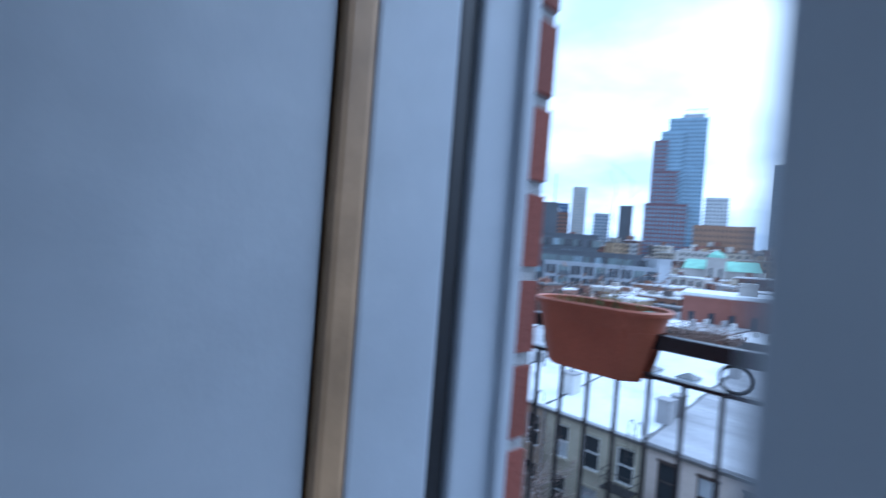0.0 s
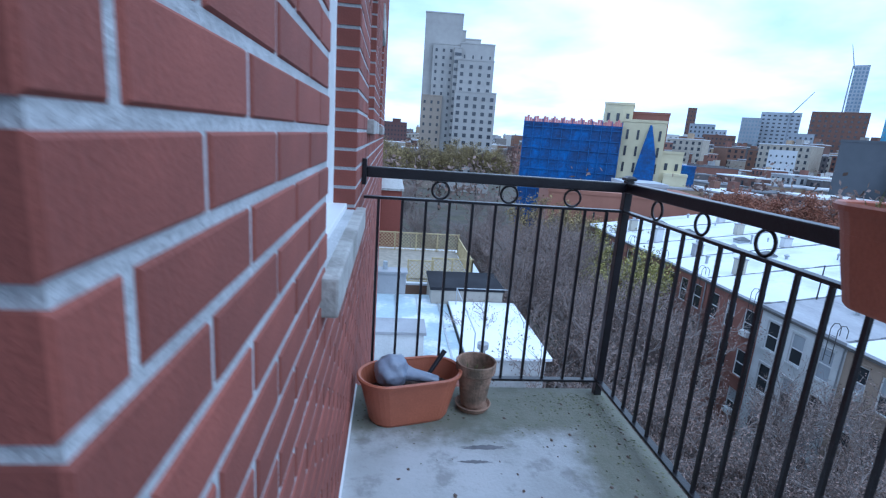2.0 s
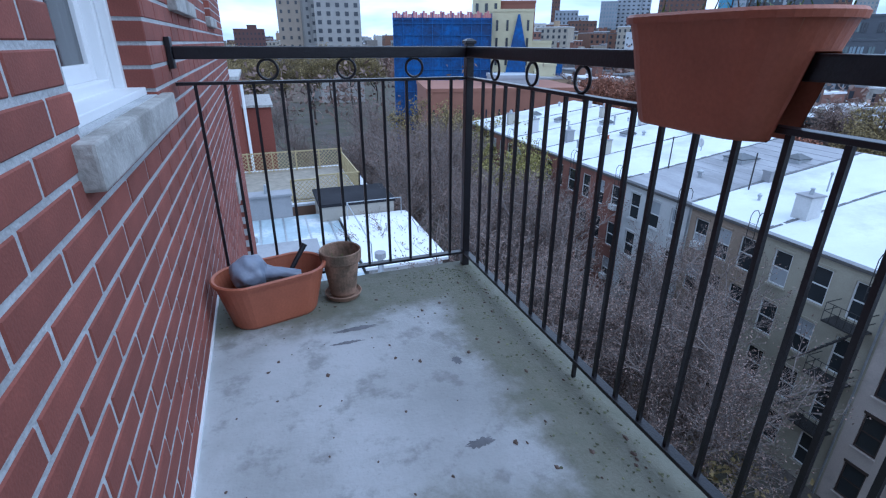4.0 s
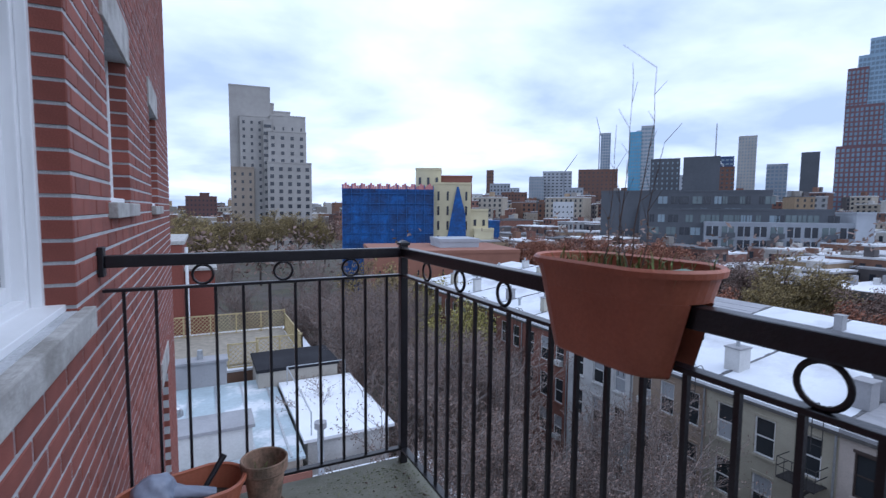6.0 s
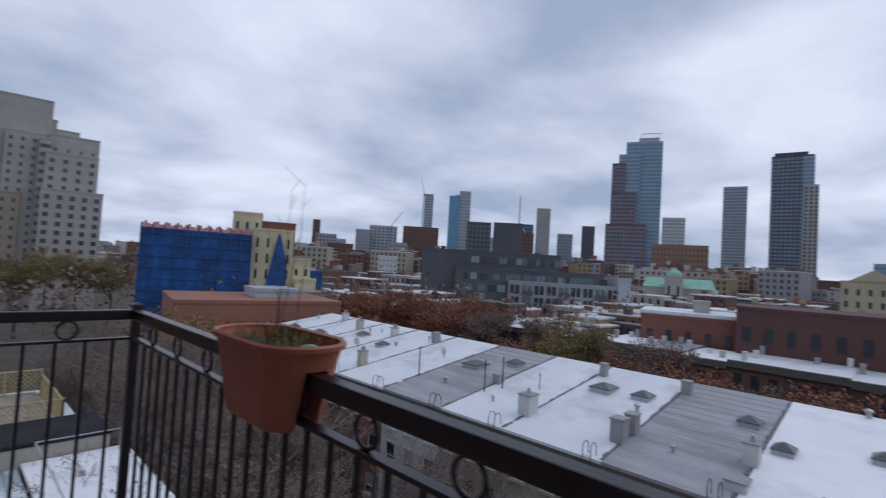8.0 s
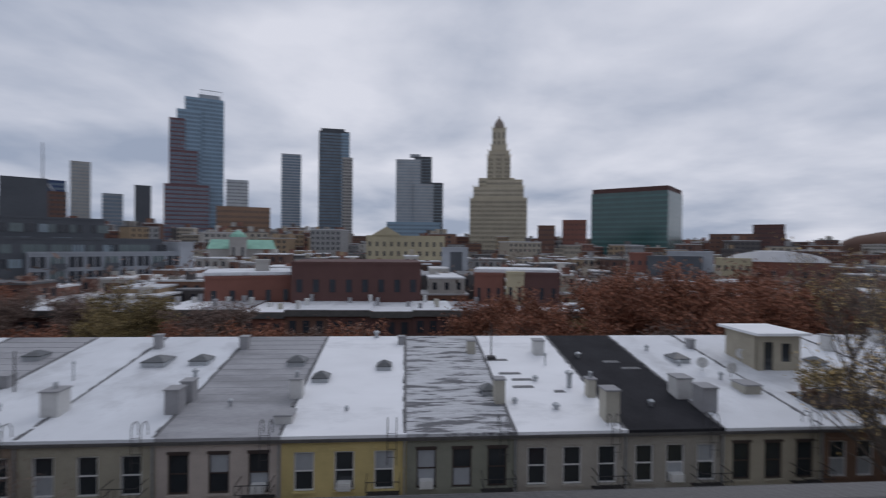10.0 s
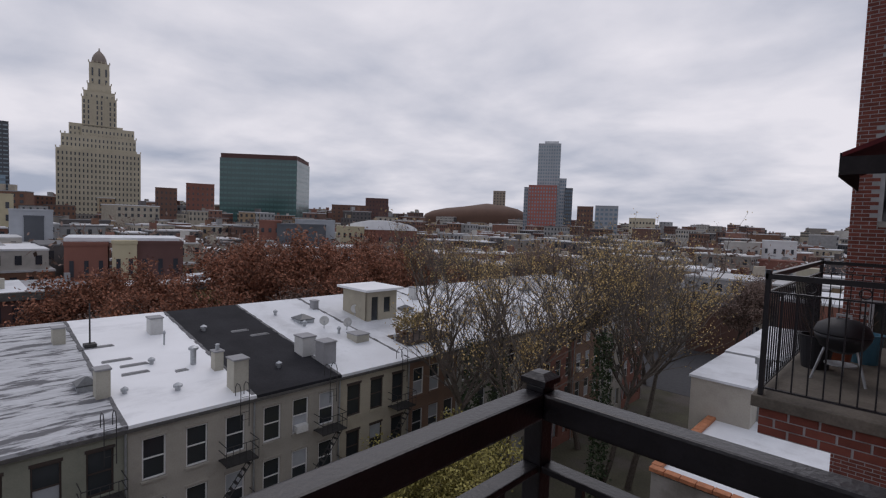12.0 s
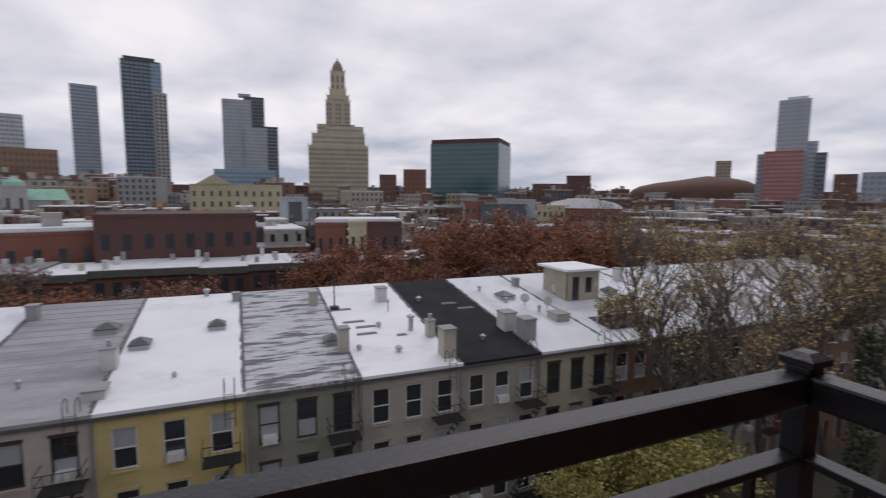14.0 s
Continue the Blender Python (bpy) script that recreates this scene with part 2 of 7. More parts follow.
def boxes(*bs, bevel=0.0):
    bm = bmesh.new()
    for b in bs:
        box(bm, *b)
    if bevel:
        bmesh.ops.bevel(bm, geom=bm.edges[:], offset=bevel, segments=2, affect="EDGES", profile=0.6)
    return bm


def tube(bm, a, b, r0, r1=None, n=8, caps=True):
    a, b = Vector(a), Vector(b)
    r1 = r0 if r1 is None else r1
    q = (b - a).to_track_quat("Z", "X")
    rings = []
    for p, r in ((a, r0), (b, r1)):
        rings.append([bm.verts.new(p + q @ Vector((r * math.cos(k * math.tau / n), r * math.sin(k * math.tau / n), 0))) for k in range(n)])
    for k in range(n):
        bm.faces.new((rings[0][k], rings[0][(k + 1) % n], rings[1][(k + 1) % n], rings[1][k]))
    if caps:
        bm.faces.new(rings[0][::-1]); bm.faces.new(rings[1])


def ring(bm, c, axis, R, r, n=24, k=8):
    """A torus round axis 'x' or 'y'."""
    rows = []
    for i in range(n):
        a = i * math.tau / n
        rows.append([])
        for j in range(k):
            b = j * math.tau / k
            d, h = R + r * math.cos(b), r * math.sin(b)
            p = (h, d * math.cos(a), d * math.sin(a)) if axis == "x" else (d * math.cos(a), h, d * math.sin(a))
            rows[-1].append(bm.verts.new(Vector(c) + Vector(p)))
    for i in range(n):
        for j in range(k):
            bm.faces.new((rows[i][j], rows[(i + 1) % n][j], rows[(i + 1) % n][(j + 1) % k], rows[i][(j + 1) % k]))


def loft(bm, outlines, cap_first=True, cap_last=False):
    rs = [[bm.verts.new(p) for p in o] for o in outlines]
    n = len(rs[0])
    for a, b in zip(rs, rs[1:]):
        for k in range(n):
            bm.faces.new((a[k], a[(k + 1) % n], b[(k + 1) % n], b[k]))
    if cap_first:
        bm.faces.new(rs[0][::-1])
    if cap_last:
        bm.faces.new(rs[-1])


def wall_mesh(u0, u1, z0, z1, holes, f, depth):
    """A wall face with openings and their reveals; f(u, z, d) gives the place d metres behind the face."""
    bm = bmesh.new()
    us = sorted({u0, u1, *[h[0] for h in holes], *[h[1] for h in holes]})
    zs = sorted({z0, z1, *[h[2] for h in holes], *[h[3] for h in holes]})

    def quad(*ps):
        bm.faces.new([bm.verts.new(f(*p)) for p in ps])
    for a, b in zip(us, us[1:]):
        for c, d in zip(zs, zs[1:]):
            if not any(h[0] - 1e-6 <= a and b <= h[1] + 1e-6 and h[2] - 1e-6 <= c and d <= h[3] + 1e-6 for h in holes):
                quad((a, c, 0), (b, c, 0), (b, d, 0), (a, d, 0))
                quad((a, c, depth), (a, d, depth), (b, d, depth), (b, c, depth))
    for a, b, c, d in holes:
        quad((a, c, 0), (b, c, 0), (b, c, depth), (a, c, depth)); quad((a, d, 0), (a, d, depth), (b, d, depth), (b, d, 0))
        quad((a, c, 0), (a, c, depth), (a, d, depth), (a, d, 0)); quad((b, c, 0), (b, d, 0), (b, d, depth), (b, c, depth))
    bmesh.ops.remove_doubles(bm, verts=bm.verts, dist=0.0005)
    return bm


def data(name, verts, faces, material, smooth=False):
    me = bpy.data.meshes.new(name)
    me.from_pydata(verts, [], faces)
    me.materials.append(material)
    if smooth:
        me.polygons.foreach_set("use_smooth", [True] * len(me.polygons))
    return me


def brick_data(y, z, L, H, rnd, x0=-0.1, x1=0.0):
    """One brick with softly chamfered front edges, from its near lower corner; 18 triangles."""
    j = [rnd.uniform(-0.0012, 0.0012) for _ in range(3)]
    c = 0.003
    v = [(x0, y, z), (x0, y + L, z), (x0, y + L, z + H), (x0, y, z + H),
         (x1 - c, y, z), (x1 - c, y + L, z), (x1 - c, y + L, z + H), (x1 - c, y, z + H),
         (x1 + j[0], y + c, z + c), (x1 + j[1], y + L - c, z + c), (x1 + j[1], y + L - c, z + H - c), (x1 + j[0], y + c, z + H - c)]
    fs = [(0, 4, 5, 1), (1, 5, 6, 2), (2, 6, 7, 3), (3, 7, 4, 0), (4, 8, 9, 5), (5, 9, 10, 6), (6, 10, 11, 7), (7, 11, 8, 4), (8, 11, 10, 9)]
    fs = [f[::-1] for f in fs]
    return v, fs

# ---- the house wall of the balcony ----
WALL_END, COURSE, BRICK_L, BRICK_H = 7.35, 0.0677, 0.2015, 0.0562
DOOR = (-0.014, 0.838, 0.0, 2.1)
HOLES = [DOOR, (1.65, 2.45, 0.93, 2.35), (3.15, 3.82, 1.27, 2.02), (5.1, 5.72, 1.26, 2.03), (5.4, 6.1, -1.9, -0.3)]
wall = thing("wall_east", "red brick house wall with pale mortar joints", "wall", kind="structure")
part("mortar_bed", wall_mesh(-2.4, WALL_END, -21, 6.4, HOLES, lambda u, z, d: Vector((-0.0028 - d, u, z)), 0.24), M_MORTAR, wall, "pale grey mortar joints")
part("return_wall", boxes((-9, -0.25, WALL_END - 0.25, WALL_END - 0.004, -21, 6.4)), M_BRICK_ALL, wall)
part("coping", boxes((-0.35, 0.06, -2.4, WALL_END, 6.4, 6.52), bevel=0.01), M_SILL, wall, "grey stone coping")

rnd = random.Random(5)
near, rest_v, rest_f = [], [], []
row_i = 0
z = -4.4
while z < 6.3:
    y = -2.4 - (row_i % 2) * 0.1065
    while y < WALL_END:
        a, b = max(y, -2.4), min(y + BRICK_L, WALL_END)
        spans = [(a, b)]
        for h in HOLES:
            if z + BRICK_H > h[2] + 0.004 and z < h[3] - 0.004:
                nxt = []
                for p, q in spans:
                    if q <= h[0] - 0.002 or p >= h[1] + 0.002:
                        nxt.append((p, q))
                    else:
                        if p < h[0] - 0.01:
                            nxt.append((p, h[0] + 0.004))
                        if q > h[1] + 0.01:
                            nxt.append((h[1] - 0.004, q))
                spans = nxt
        for p, q in spans:
            if q - p > 0.012:
                near.append((p, z, q - p))
        y += 0.213
    z += COURSE
    row_i += 1
close = [b for b in near if 0.8 < b[0] < 2.5 and 0.25 < b[1] < 1.95]
close.sort(key=lambda b: (b[0] - 0.84) + abs(b[1] - 1.15) * 1.2)
chosen = set(close[:300])
for b in near:
    if b not in chosen:
        v, f = brick_data(*b, BRICK_H, rnd)
        k = len(rest_v)
        rest_v += v
        rest_f += [tuple(i + k for i in q) for q in f]
tagged(part("brickwork", data("brickwork", rest_v, rest_f, M_BRICK_ALL), M_BRICK_ALL, wall), kind="stuff")
BRICK_MESH = {}
for p, z, L in sorted(chosen):
    key = round(L, 3)
    if key not in BRICK_MESH:
        v, f = brick_data(0, 0, L, BRICK_H, rnd)
        BRICK_MESH[key] = data("brick", v, f, M_BRICK)
    ob = part("brick", BRICK_MESH[key], M_BRICK, wall)
    ob.location = (0, p, z)


def sash_window(name, y0, y1, z0, z1, sill_h=0.09, lintel=True):
    w = thing(name, "white painted sash window with grey stone sill", "window", pose(0, y0, z0), kind="structure")
    W, H, d = y1 - y0, z1 - z0, -0.11
    part("window_frame", boxes((d - 0.1, d, 0, 0.055, 0, H), (d - 0.1, d, W - 0.055, W, 0, H), (d - 0.1, d, 0.055, W - 0.055, 0, 0.05), (d - 0.1, d, 0.055, W - 0.055, H - 0.05, H),
                               (d, d + 0.03, 0, 0.028, 0, H), (d, d + 0.03, W - 0.028, W, 0, H), bevel=0.004), M_WHITE, w)
    for nm, a, b, dd in (("lower_sash", 0.05, H * 0.5 + 0.02, d - 0.03), ("upper_sash", H * 0.5 - 0.02, H - 0.05, d - 0.065)):
        s = part(nm, boxes((dd - 0.03, dd, 0.055, 0.1, a, b), (dd - 0.03, dd, W - 0.1, W - 0.055, a, b), (dd - 0.03, dd, 0.1, W - 0.1, a, a + 0.045), (dd - 0.03, dd, 0.1, W - 0.1, b - 0.04, b), bevel=0.003), M_WHITE, w)
        part("pane", boxes((dd - 0.018, dd - 0.012, 0.1, W - 0.1, a + 0.045, b - 0.04)), M_PANE, s, "dark window pane")
    part("curtain", curtain(W, H, d - 0.16), MATS.get("curtain") or mat("curtain", (0.6, 0.62, 0.66), 0.9, 0.06, 5, 0.1), w, "pale grey curtain")
    part("inner_ledge", boxes((d - 0.02, -0.03, 0.002, W - 0.002, 0.0, 0.022), bevel=0.003), M_WHITE, w)
    part("window_sill", boxes((-0.07, 0.034, -0.07, W + 0.08, -sill_h, -0.002), bevel=0.006), M_SILL, w)
    if lintel:
        part("lintel", boxes((-0.1, 0.012, -0.08, W + 0.08, H + 0.002, H + 0.21), bevel=0.005), M_SILL, w)
    return w


def curtain(W, H, x):
    bm = bmesh.new()
    n = 40
    pts = [(x + 0.018 * math.sin(i * 1.3) + 0.008 * math.sin(i * 2.9), 0.06 + (W - 0.12) * i / n) for i in range(n + 1)]
    lo = [bm.verts.new((p[0], p[1], 0.06)) for p in pts]
    hi = [bm.verts.new((p[0], p[1], H - 0.05)) for p in pts]
    for i in range(n):
        bm.faces.new((lo[i], lo[i + 1], hi[i + 1], hi[i]))
    return bm


for i, h in enumerate(HOLES[1:]):
    sash_window(f"window_{i + 1}", h[0], h[1], h[2], h[3], 0.085 if i == 0 else 0.07)

# doorway with its painted frame, weather strip and the half-open door leaf
door = thing("door_1", "white balcony door standing half open in a painted frame", "door", pose(0, 0.236, 0), kind="structure")
part("frame", boxes((-0.10, -0.048, 0.585, 0.6, 0, 2.1), (-0.062, -0.05, 0.578, 0.6, 0, 2.1), (-0.10, -0.048, -0.25, -0.235, 0, 2.1), (-0.10, -0.048, -0.235, 0.585, 2.06, 2.1), bevel=0.003), M_WHITE_SHADED, door, "white chipped door frame")
part("weather_strip", boxes((-0.116, -0.1005, 0.59, 0.6, 0, 2.06), bevel=0.003), M_RUBBER, door, "black rubber weather strip")
part("jamb", boxes((-0.178, -0.117, 0.588, 0.6, 0, 2.1), (-0.5, -0.2, 0.592, 0.6, 0, 2.1), bevel=0.003), M_WHITE_SHADED, door)
part("wood_strip", boxes((-0.198, -0.179, 0.586, 0.6, 0, 2.06), bevel=0.004), M_TAN, door, "bare tan wooden strip")
leaf = part("leaf", boxes((-0.245, -0.205, -0.245, 0.386, 0.01, 2.05), bevel=0.004), M_WHITE_SHADED, door, "plain white door leaf")
part("handle", boxes((-0.204, -0.165, -0.1, -0.075, 0.98, 1.0), (-0.18, -0.165, -0.1, 0.02, 0.98, 1.0), bevel=0.004), M_METAL, leaf, "brushed metal handle")
part("threshold", boxes((-0.3, 0.02, -0.249, 0.601, -0.01, 0.012), bevel=0.003), M_METAL, door)
M_ROOM = mat("room_paint", (0.6, 0.6, 0.58), 0.8, 0.05, 2, 0.05)
part("room_wall", boxes((-4.1, -4.0, -2, 3, 0, 0.8), (-4.1, -4.0, -2, 3, 2.35, 2.6), (-4, -0.25, 2.9, 3.0, 0, 2.6), (-4, -0.25, -2.1, -2.0, 0, 2.6), (-0.5, -0.26, 0.838, 2.9, 0, 0.86), (-0.5, -0.26, 0.838, 1.6, 0.86, 2.6), (-0.5, -0.26, -2.0, -0.02, 0, 2.6)), M_ROOM, wall)
tagged(part("room_floor", boxes((-4.1, -0.25, -2.1, 3, -0.1, 0.0)), mat("oak_floor", (0.28, 0.17, 0.09), 0.5, 0.2, 3, 0.1)), "oak floor of the room behind", "floor", kind="structure")
tagged(part("ceiling", boxes((-4.1, -0.25, -2.1, 3, 2.6, 2.7)), M_ROOM), "plain painted ceiling of the room behind", "ceiling", kind="structure")

# ---- the balcony ----
RX, RL, RR = 1.21, 2.8, -1.48
fl = bmesh.new()
box(fl, -0.005, 1.265, -1.54, 2.86, -0.16, 0.0)
bmesh.ops.bevel(fl, geom=fl.edges[:], offset=0.012, segments=2, affect="EDGES")
floor = tagged(part("floor", fl, M_CONC), "worn grey concrete balcony floor with moss and stains", "floor", kind="structure")
part("caulk", boxes((0.0005, 0.008, 0.86, 2.84, 0.0, 0.012)), M_WHITE, floor, "white caulk line along the wall")

rail = thing("balcony_railing", "black painted iron balcony railing with rings and pickets", "railing")
hb = 0.021
part("top_rail", boxes((RX - hb, RX + hb, RR + 0.019, RL - 0.019, 1.022, 1.068), bevel=0.005), M_IRON, rail)
part("top_rail", boxes((0.02, RX - 0.019, RL - hb, RL + hb, 1.022, 1.068), bevel=0.005), M_IRON, rail)
part("top_rail", boxes((0.02, RX - 0.019, RR - hb, RR + hb, 1.022, 1.068), bevel=0.005), M_IRON, rail)
for zc in (0.935, 0.075):
    part("lower_rail", boxes((RX - 0.016, RX + 0.016, RR + 0.019, RL - 0.019, zc - 0.006, zc + 0.006), bevel=0.002), M_IRON, rail)
    part("lower_rail", boxes((0.01, RX - 0.019, RL - 0.016, RL + 0.016, zc - 0.006, zc + 0.006), bevel=0.002), M_IRON, rail)
    part("lower_rail", boxes((0.01, RX - 0.019, RR - 0.016, RR + 0.016, zc - 0.006, zc + 0.006), bevel=0.002), M_IRON, rail)
for y in (RL, RR):
    p = part("post", boxes((RX - 0.018, RX + 0.018, y - 0.018, y + 0.018, 0.0, 1.078), bevel=0.003), M_IRON, rail)
    cap = bmesh.new()
    loft(cap, [[(RX + h_ * a_, y + h_ * b_, z_) for a_, b_ in ((-1, -1), (1, -1), (1, 1), (-1, 1))] for h_, z_ in ((0.020, 1.077), (0.0245, 1.080), (0.0245, 1.0895), (0.012, 1.0985), (0.004, 1.0995))], True, True)
    part("post_cap", cap, M_IRON, p)
    part("wall_bracket", boxes((0.001, 0.02, y - 0.03, y + 0.03, 0.99, 1.10), bevel=0.003), M_IRON, rail)
pk = 0.0058
PICKET = data("picket", [(x, y, z) for z in (0.0, 0.848) for x, y in ((-pk, -pk), (pk, -pk), (pk, pk), (-pk, pk))],
              [(3, 2, 1, 0), (4, 5, 6, 7), (0, 1, 5, 4), (1, 2, 6, 5), (2, 3, 7, 6), (3, 0, 4, 7)], M_IRON)
TALL = data("picket", [(x, y, z) for z in (-0.08, 0.848) for x, y in ((-pk, -pk), (pk, -pk), (pk, pk), (-pk, pk))],
            [(3, 2, 1, 0), (4, 5, 6, 7), (0, 1, 5, 4), (1, 2, 6, 5), (2, 3, 7, 6), (3, 0, 4, 7)], M_IRON)
for y in (RL, RR):
    for i in range(11):
        part("picket", TALL if i == 5 else PICKET, M_IRON, rail).location = (0.075 + 0.105 * i, y, 0.081)
for i in range(1, 40):
    part("picket", TALL if i in (9, 19, 29) else PICKET, M_IRON, rail).location = (RX, 2.74 - 0.1055 * i, 0.081)
bm = bmesh.new(); ring(bm, (0, 0, 0), "y", 0.038, 0.0055)
RING_Y = bpy.data.meshes.new("ring"); bm.to_mesh(RING_Y); bm.free()
bm = bmesh.new(); ring(bm, (0, 0, 0), "x", 0.038, 0.0055)
RING_X = bpy.data.meshes.new("ring"); bm.to_mesh(RING_X); bm.free()
for y, xs_ in ((RL, (0.346, 0.657, 0.952)), (RR, (0.346,))):
    for x in xs_:
        part("ring", RING_Y, M_IRON, rail, smooth=True).location = (x, y, 0.982)
for i in range(12):
    part("ring", RING_X, M_IRON, rail, smooth=True).location = (RX, 2.525 - 0.2995 * i, 0.982)


def stadium(cx, cy, hl, hw, z, rot=0.0, n=32, clamp=None):
    """A long outline with round ends, its length along y."""
    out = []
    for k in range(n):
        a = k * math.tau / n
        x, y = hw * math.cos(a), (hl - hw) * (1 if math.sin(a) > 1e-6 else -1 if math.sin(a) < -1e-6 else 0) + hw * math.sin(a)
        if clamp:
            x = min(x, -0.032) if clamp < 0 else max(x, 0.032)
        c, s = math.cos(rot), math.sin(rot)
        out.append((cx + x * c - y * s, cy + x * s + y * c, z))
    return out


def bowl(bm, cx, cy, dims, wall_t, rot=0.0):
    """A trough through (z, half length, half width) rows, with a rolled rim and an inside."""
    outs = [stadium(cx, cy, l, w, z, rot) for z, l, w in dims]
    z, l, w = dims[-1]
    outs += [stadium(cx, cy, l + 0.008, w + 0.008, z - 0.004, rot), stadium(cx, cy, l + 0.010, w + 0.010, z + 0.008, rot), stadium(cx, cy, l + 0.004, w + 0.004, z + 0.014, rot),
             stadium(cx, cy, l - wall_t, w - wall_t, z + 0.010, rot)]
    outs += [stadium(cx, cy, l - wall_t, w - wall_t, z, rot) for z, l, w in dims[::-1][:-1]]
    z, l, w = dims[0]
    outs.append(stadium(cx, cy, l - wall_t, w - wall_t, z + wall_t, rot))
    loft(bm, outs, True, True)


def blades(n, cx, cy, z, hl, hw, h, seed, rot=0.0):
    r = random.Random(seed)
    v, f = [], []
    for _ in range(n):
        x, y = r.uniform(-hw, hw), r.uniform(-hl, hl)
        c, s = math.cos(rot), math.sin(rot)
        x, y = cx + x * c - y * s, cy + x * s + y * c
        a, b, hh = r.uniform(0, math.tau), r.uniform(0.1, 1.2), h * r.uniform(0.4, 1.0)
        d = Vector((math.cos(a), math.sin(a), 0))
        e = Vector((-d.y, d.x, 0)) * 0.0016
        p0, p1, p2 = Vector((x, y, z)), Vector((x, y, z + hh * 0.6)) + d * hh * 0.25 * b, Vector((x, y, z + hh * (1 - 0.3 * b))) + d * hh * 0.75 * b
        k = len(v)
        v += [p0 - e, p0 + e, p1 + e, p1 - e, p2]
        f += [(k, k + 1, k + 2, k + 3), (k + 3, k + 2, k + 4)]
    return v, f


# planter that saddles the rail
pl = thing("railing_planter", "terracotta-coloured plastic planter saddling the black railing", "planter", pose(RX, 1.45, 1.02))
bm = bmesh.new()
bowl(bm, 0, 0, [(0.051, 0.2135, 0.104), (0.08, 0.222, 0.111), (0.106, 0.23, 0.117)], 0.006)
for sgn in (-1, 1):
    loft(bm, [stadium(0, 0, l, w, z, clamp=sgn) for z, l, w in ((-0.108, 0.168, 0.08), (-0.102, 0.174, 0.084), (-0.03, 0.194, 0.095), (0.051, 0.2145, 0.1045))], True, True)
part("pot", bm, M_TERRA, pl)
bm = bmesh.new(); loft(bm, [stadium(0, 0, 0.212, 0.102, 0.078), stadium(0, 0, 0.12, 0.05, 0.086)], False, True)
part("soil", bm, M_SOIL, pl, "dark dry soil")
v, f = blades(120, 0.0, -0.02, 0.08, 0.19, 0.085, 0.085, 3)
part("grass", data("grass", v, f, M_GRASS), M_GRASS, pl, "green and straw grass tufts")
r = random.Random(11)
for i in range(5):
    bm = bmesh.new()
    x, y = r.uniform(-0.05, 0.05), -0.02 + r.uniform(-0.08, 0.1)
    p, h, d = Vector((x, y, 0.08)), r.uniform(0.25, 0.46), Vector((r.uniform(-0.1, 0.1), r.uniform(-0.12, 0.12), 1))
    for k in range(8):
        q = p + d.normalized() * h / 8 + Vector((r.uniform(-1, 1), r.uniform(-1, 1), 0)) * 0.006
        tube(bm, p, q, 0.0016 - 0.00014 * k, 0.0015 - 0.00014 * k, 4, False)
        if k > 1:
            e = q + Vector((r.uniform(-1, 1), r.uniform(-1, 1), 0.9)) * r.uniform(0.02, 0.07)
            tube(bm, q, e, 0.0008, 0.0004, 3, False)
        p = q
    tagged(part("dry_stalk", bm, M_TWIG, pl, "tall dry stalk"), kind="stuff")
bm = bmesh.new(); bmesh.ops.create_icosphere(bm, subdivisions=3, radius=0.024)
for vt in bm.verts:
    vt.co = Vector((vt.co.x, vt.co.y * 1.4 - 0.17, vt.co.z * 0.7 + 0.098)) + Vector((0, 0, 0.003 * noise.noise(vt.co * 60)))
part("pebble", bm, mat("pale_green_stone", (0.16, 0.30, 0.24), 0.6, 0.2, 30, 0.2), pl, "pale green stone", smooth=True)

# trough on the floor
tr = thing("floor_planter", "terracotta-coloured oval planter standing by the brick wall", "planter", pose(0.25, 2.60, 0.0))
ROT = radians(-75)
bm = bmesh.new()
bowl(bm, 0, 0, [(0.0, 0.17, 0.085), (0.012, 0.178, 0.092), (0.1, 0.2, 0.105), (0.2, 0.225, 0.12)], 0.006, ROT)
part("pot", bm, M_TERRA, tr)
bm = bmesh.new(); loft(bm, [stadium(0, 0, 0.2, 0.1, 0.12, ROT), stadium(0, 0, 0.1, 0.04, 0.13, ROT)], False, True)
part("soil", bm, M_SOIL, tr)
bag = bmesh.new(); bmesh.ops.create_icosphere(bag, subdivisions=4, radius=0.075)
for vt in bag.verts:
    n1 = noise.noise(vt.co * 22) * 0.014 + noise.noise(vt.co * 60) * 0.006
    vt.co = vt.co * (1 + n1 / 0.075) + Vector((-0.08, 0.0, 0.21))
tail = bmesh.new()
loft(tail, [[(-0.05 + 0.17 * s, 0.01 - 0.05 * s + (0.045 - 0.03 * s) * math.cos(k * math.tau / 12), 0.2 - 0.01 * s + (0.035 - 0.022 * s) * math.sin(k * math.tau / 12) + 0.006 * math.sin(k * 3 + s * 9)) for k in range(12)] for s in (0, 0.2, 0.4, 0.6, 0.8, 1.0)], True, True)
me_tmp = bpy.data.meshes.new("tail"); tail.to_mesh(me_tmp); tail.free(); bag.from_mesh(me_tmp)
bg = part("plastic_bag", bag, M_BAG, None, smooth=True)
bg.matrix_world = pose(0.25, 2.60, 0.0)
tagged(bg, "crumpled grey-blue plastic bag lying in the floor planter", "bag")
bm = bmesh.new(); tube(bm, (0.06, 0.02, 0.15), (0.14, 0.06, 0.262), 0.009, 0.011, 10); tube(bm, (0.14, 0.06, 0.262), (0.152, 0.066, 0.279), 0.012, 0.012, 10)
tw = part("trowel_handle", bm, M_RUBBER); tw.matrix_world = pose(0.25, 2.60, 0.0)
tagged(tw, "black handled garden tool stuck in the floor planter", "garden tool")


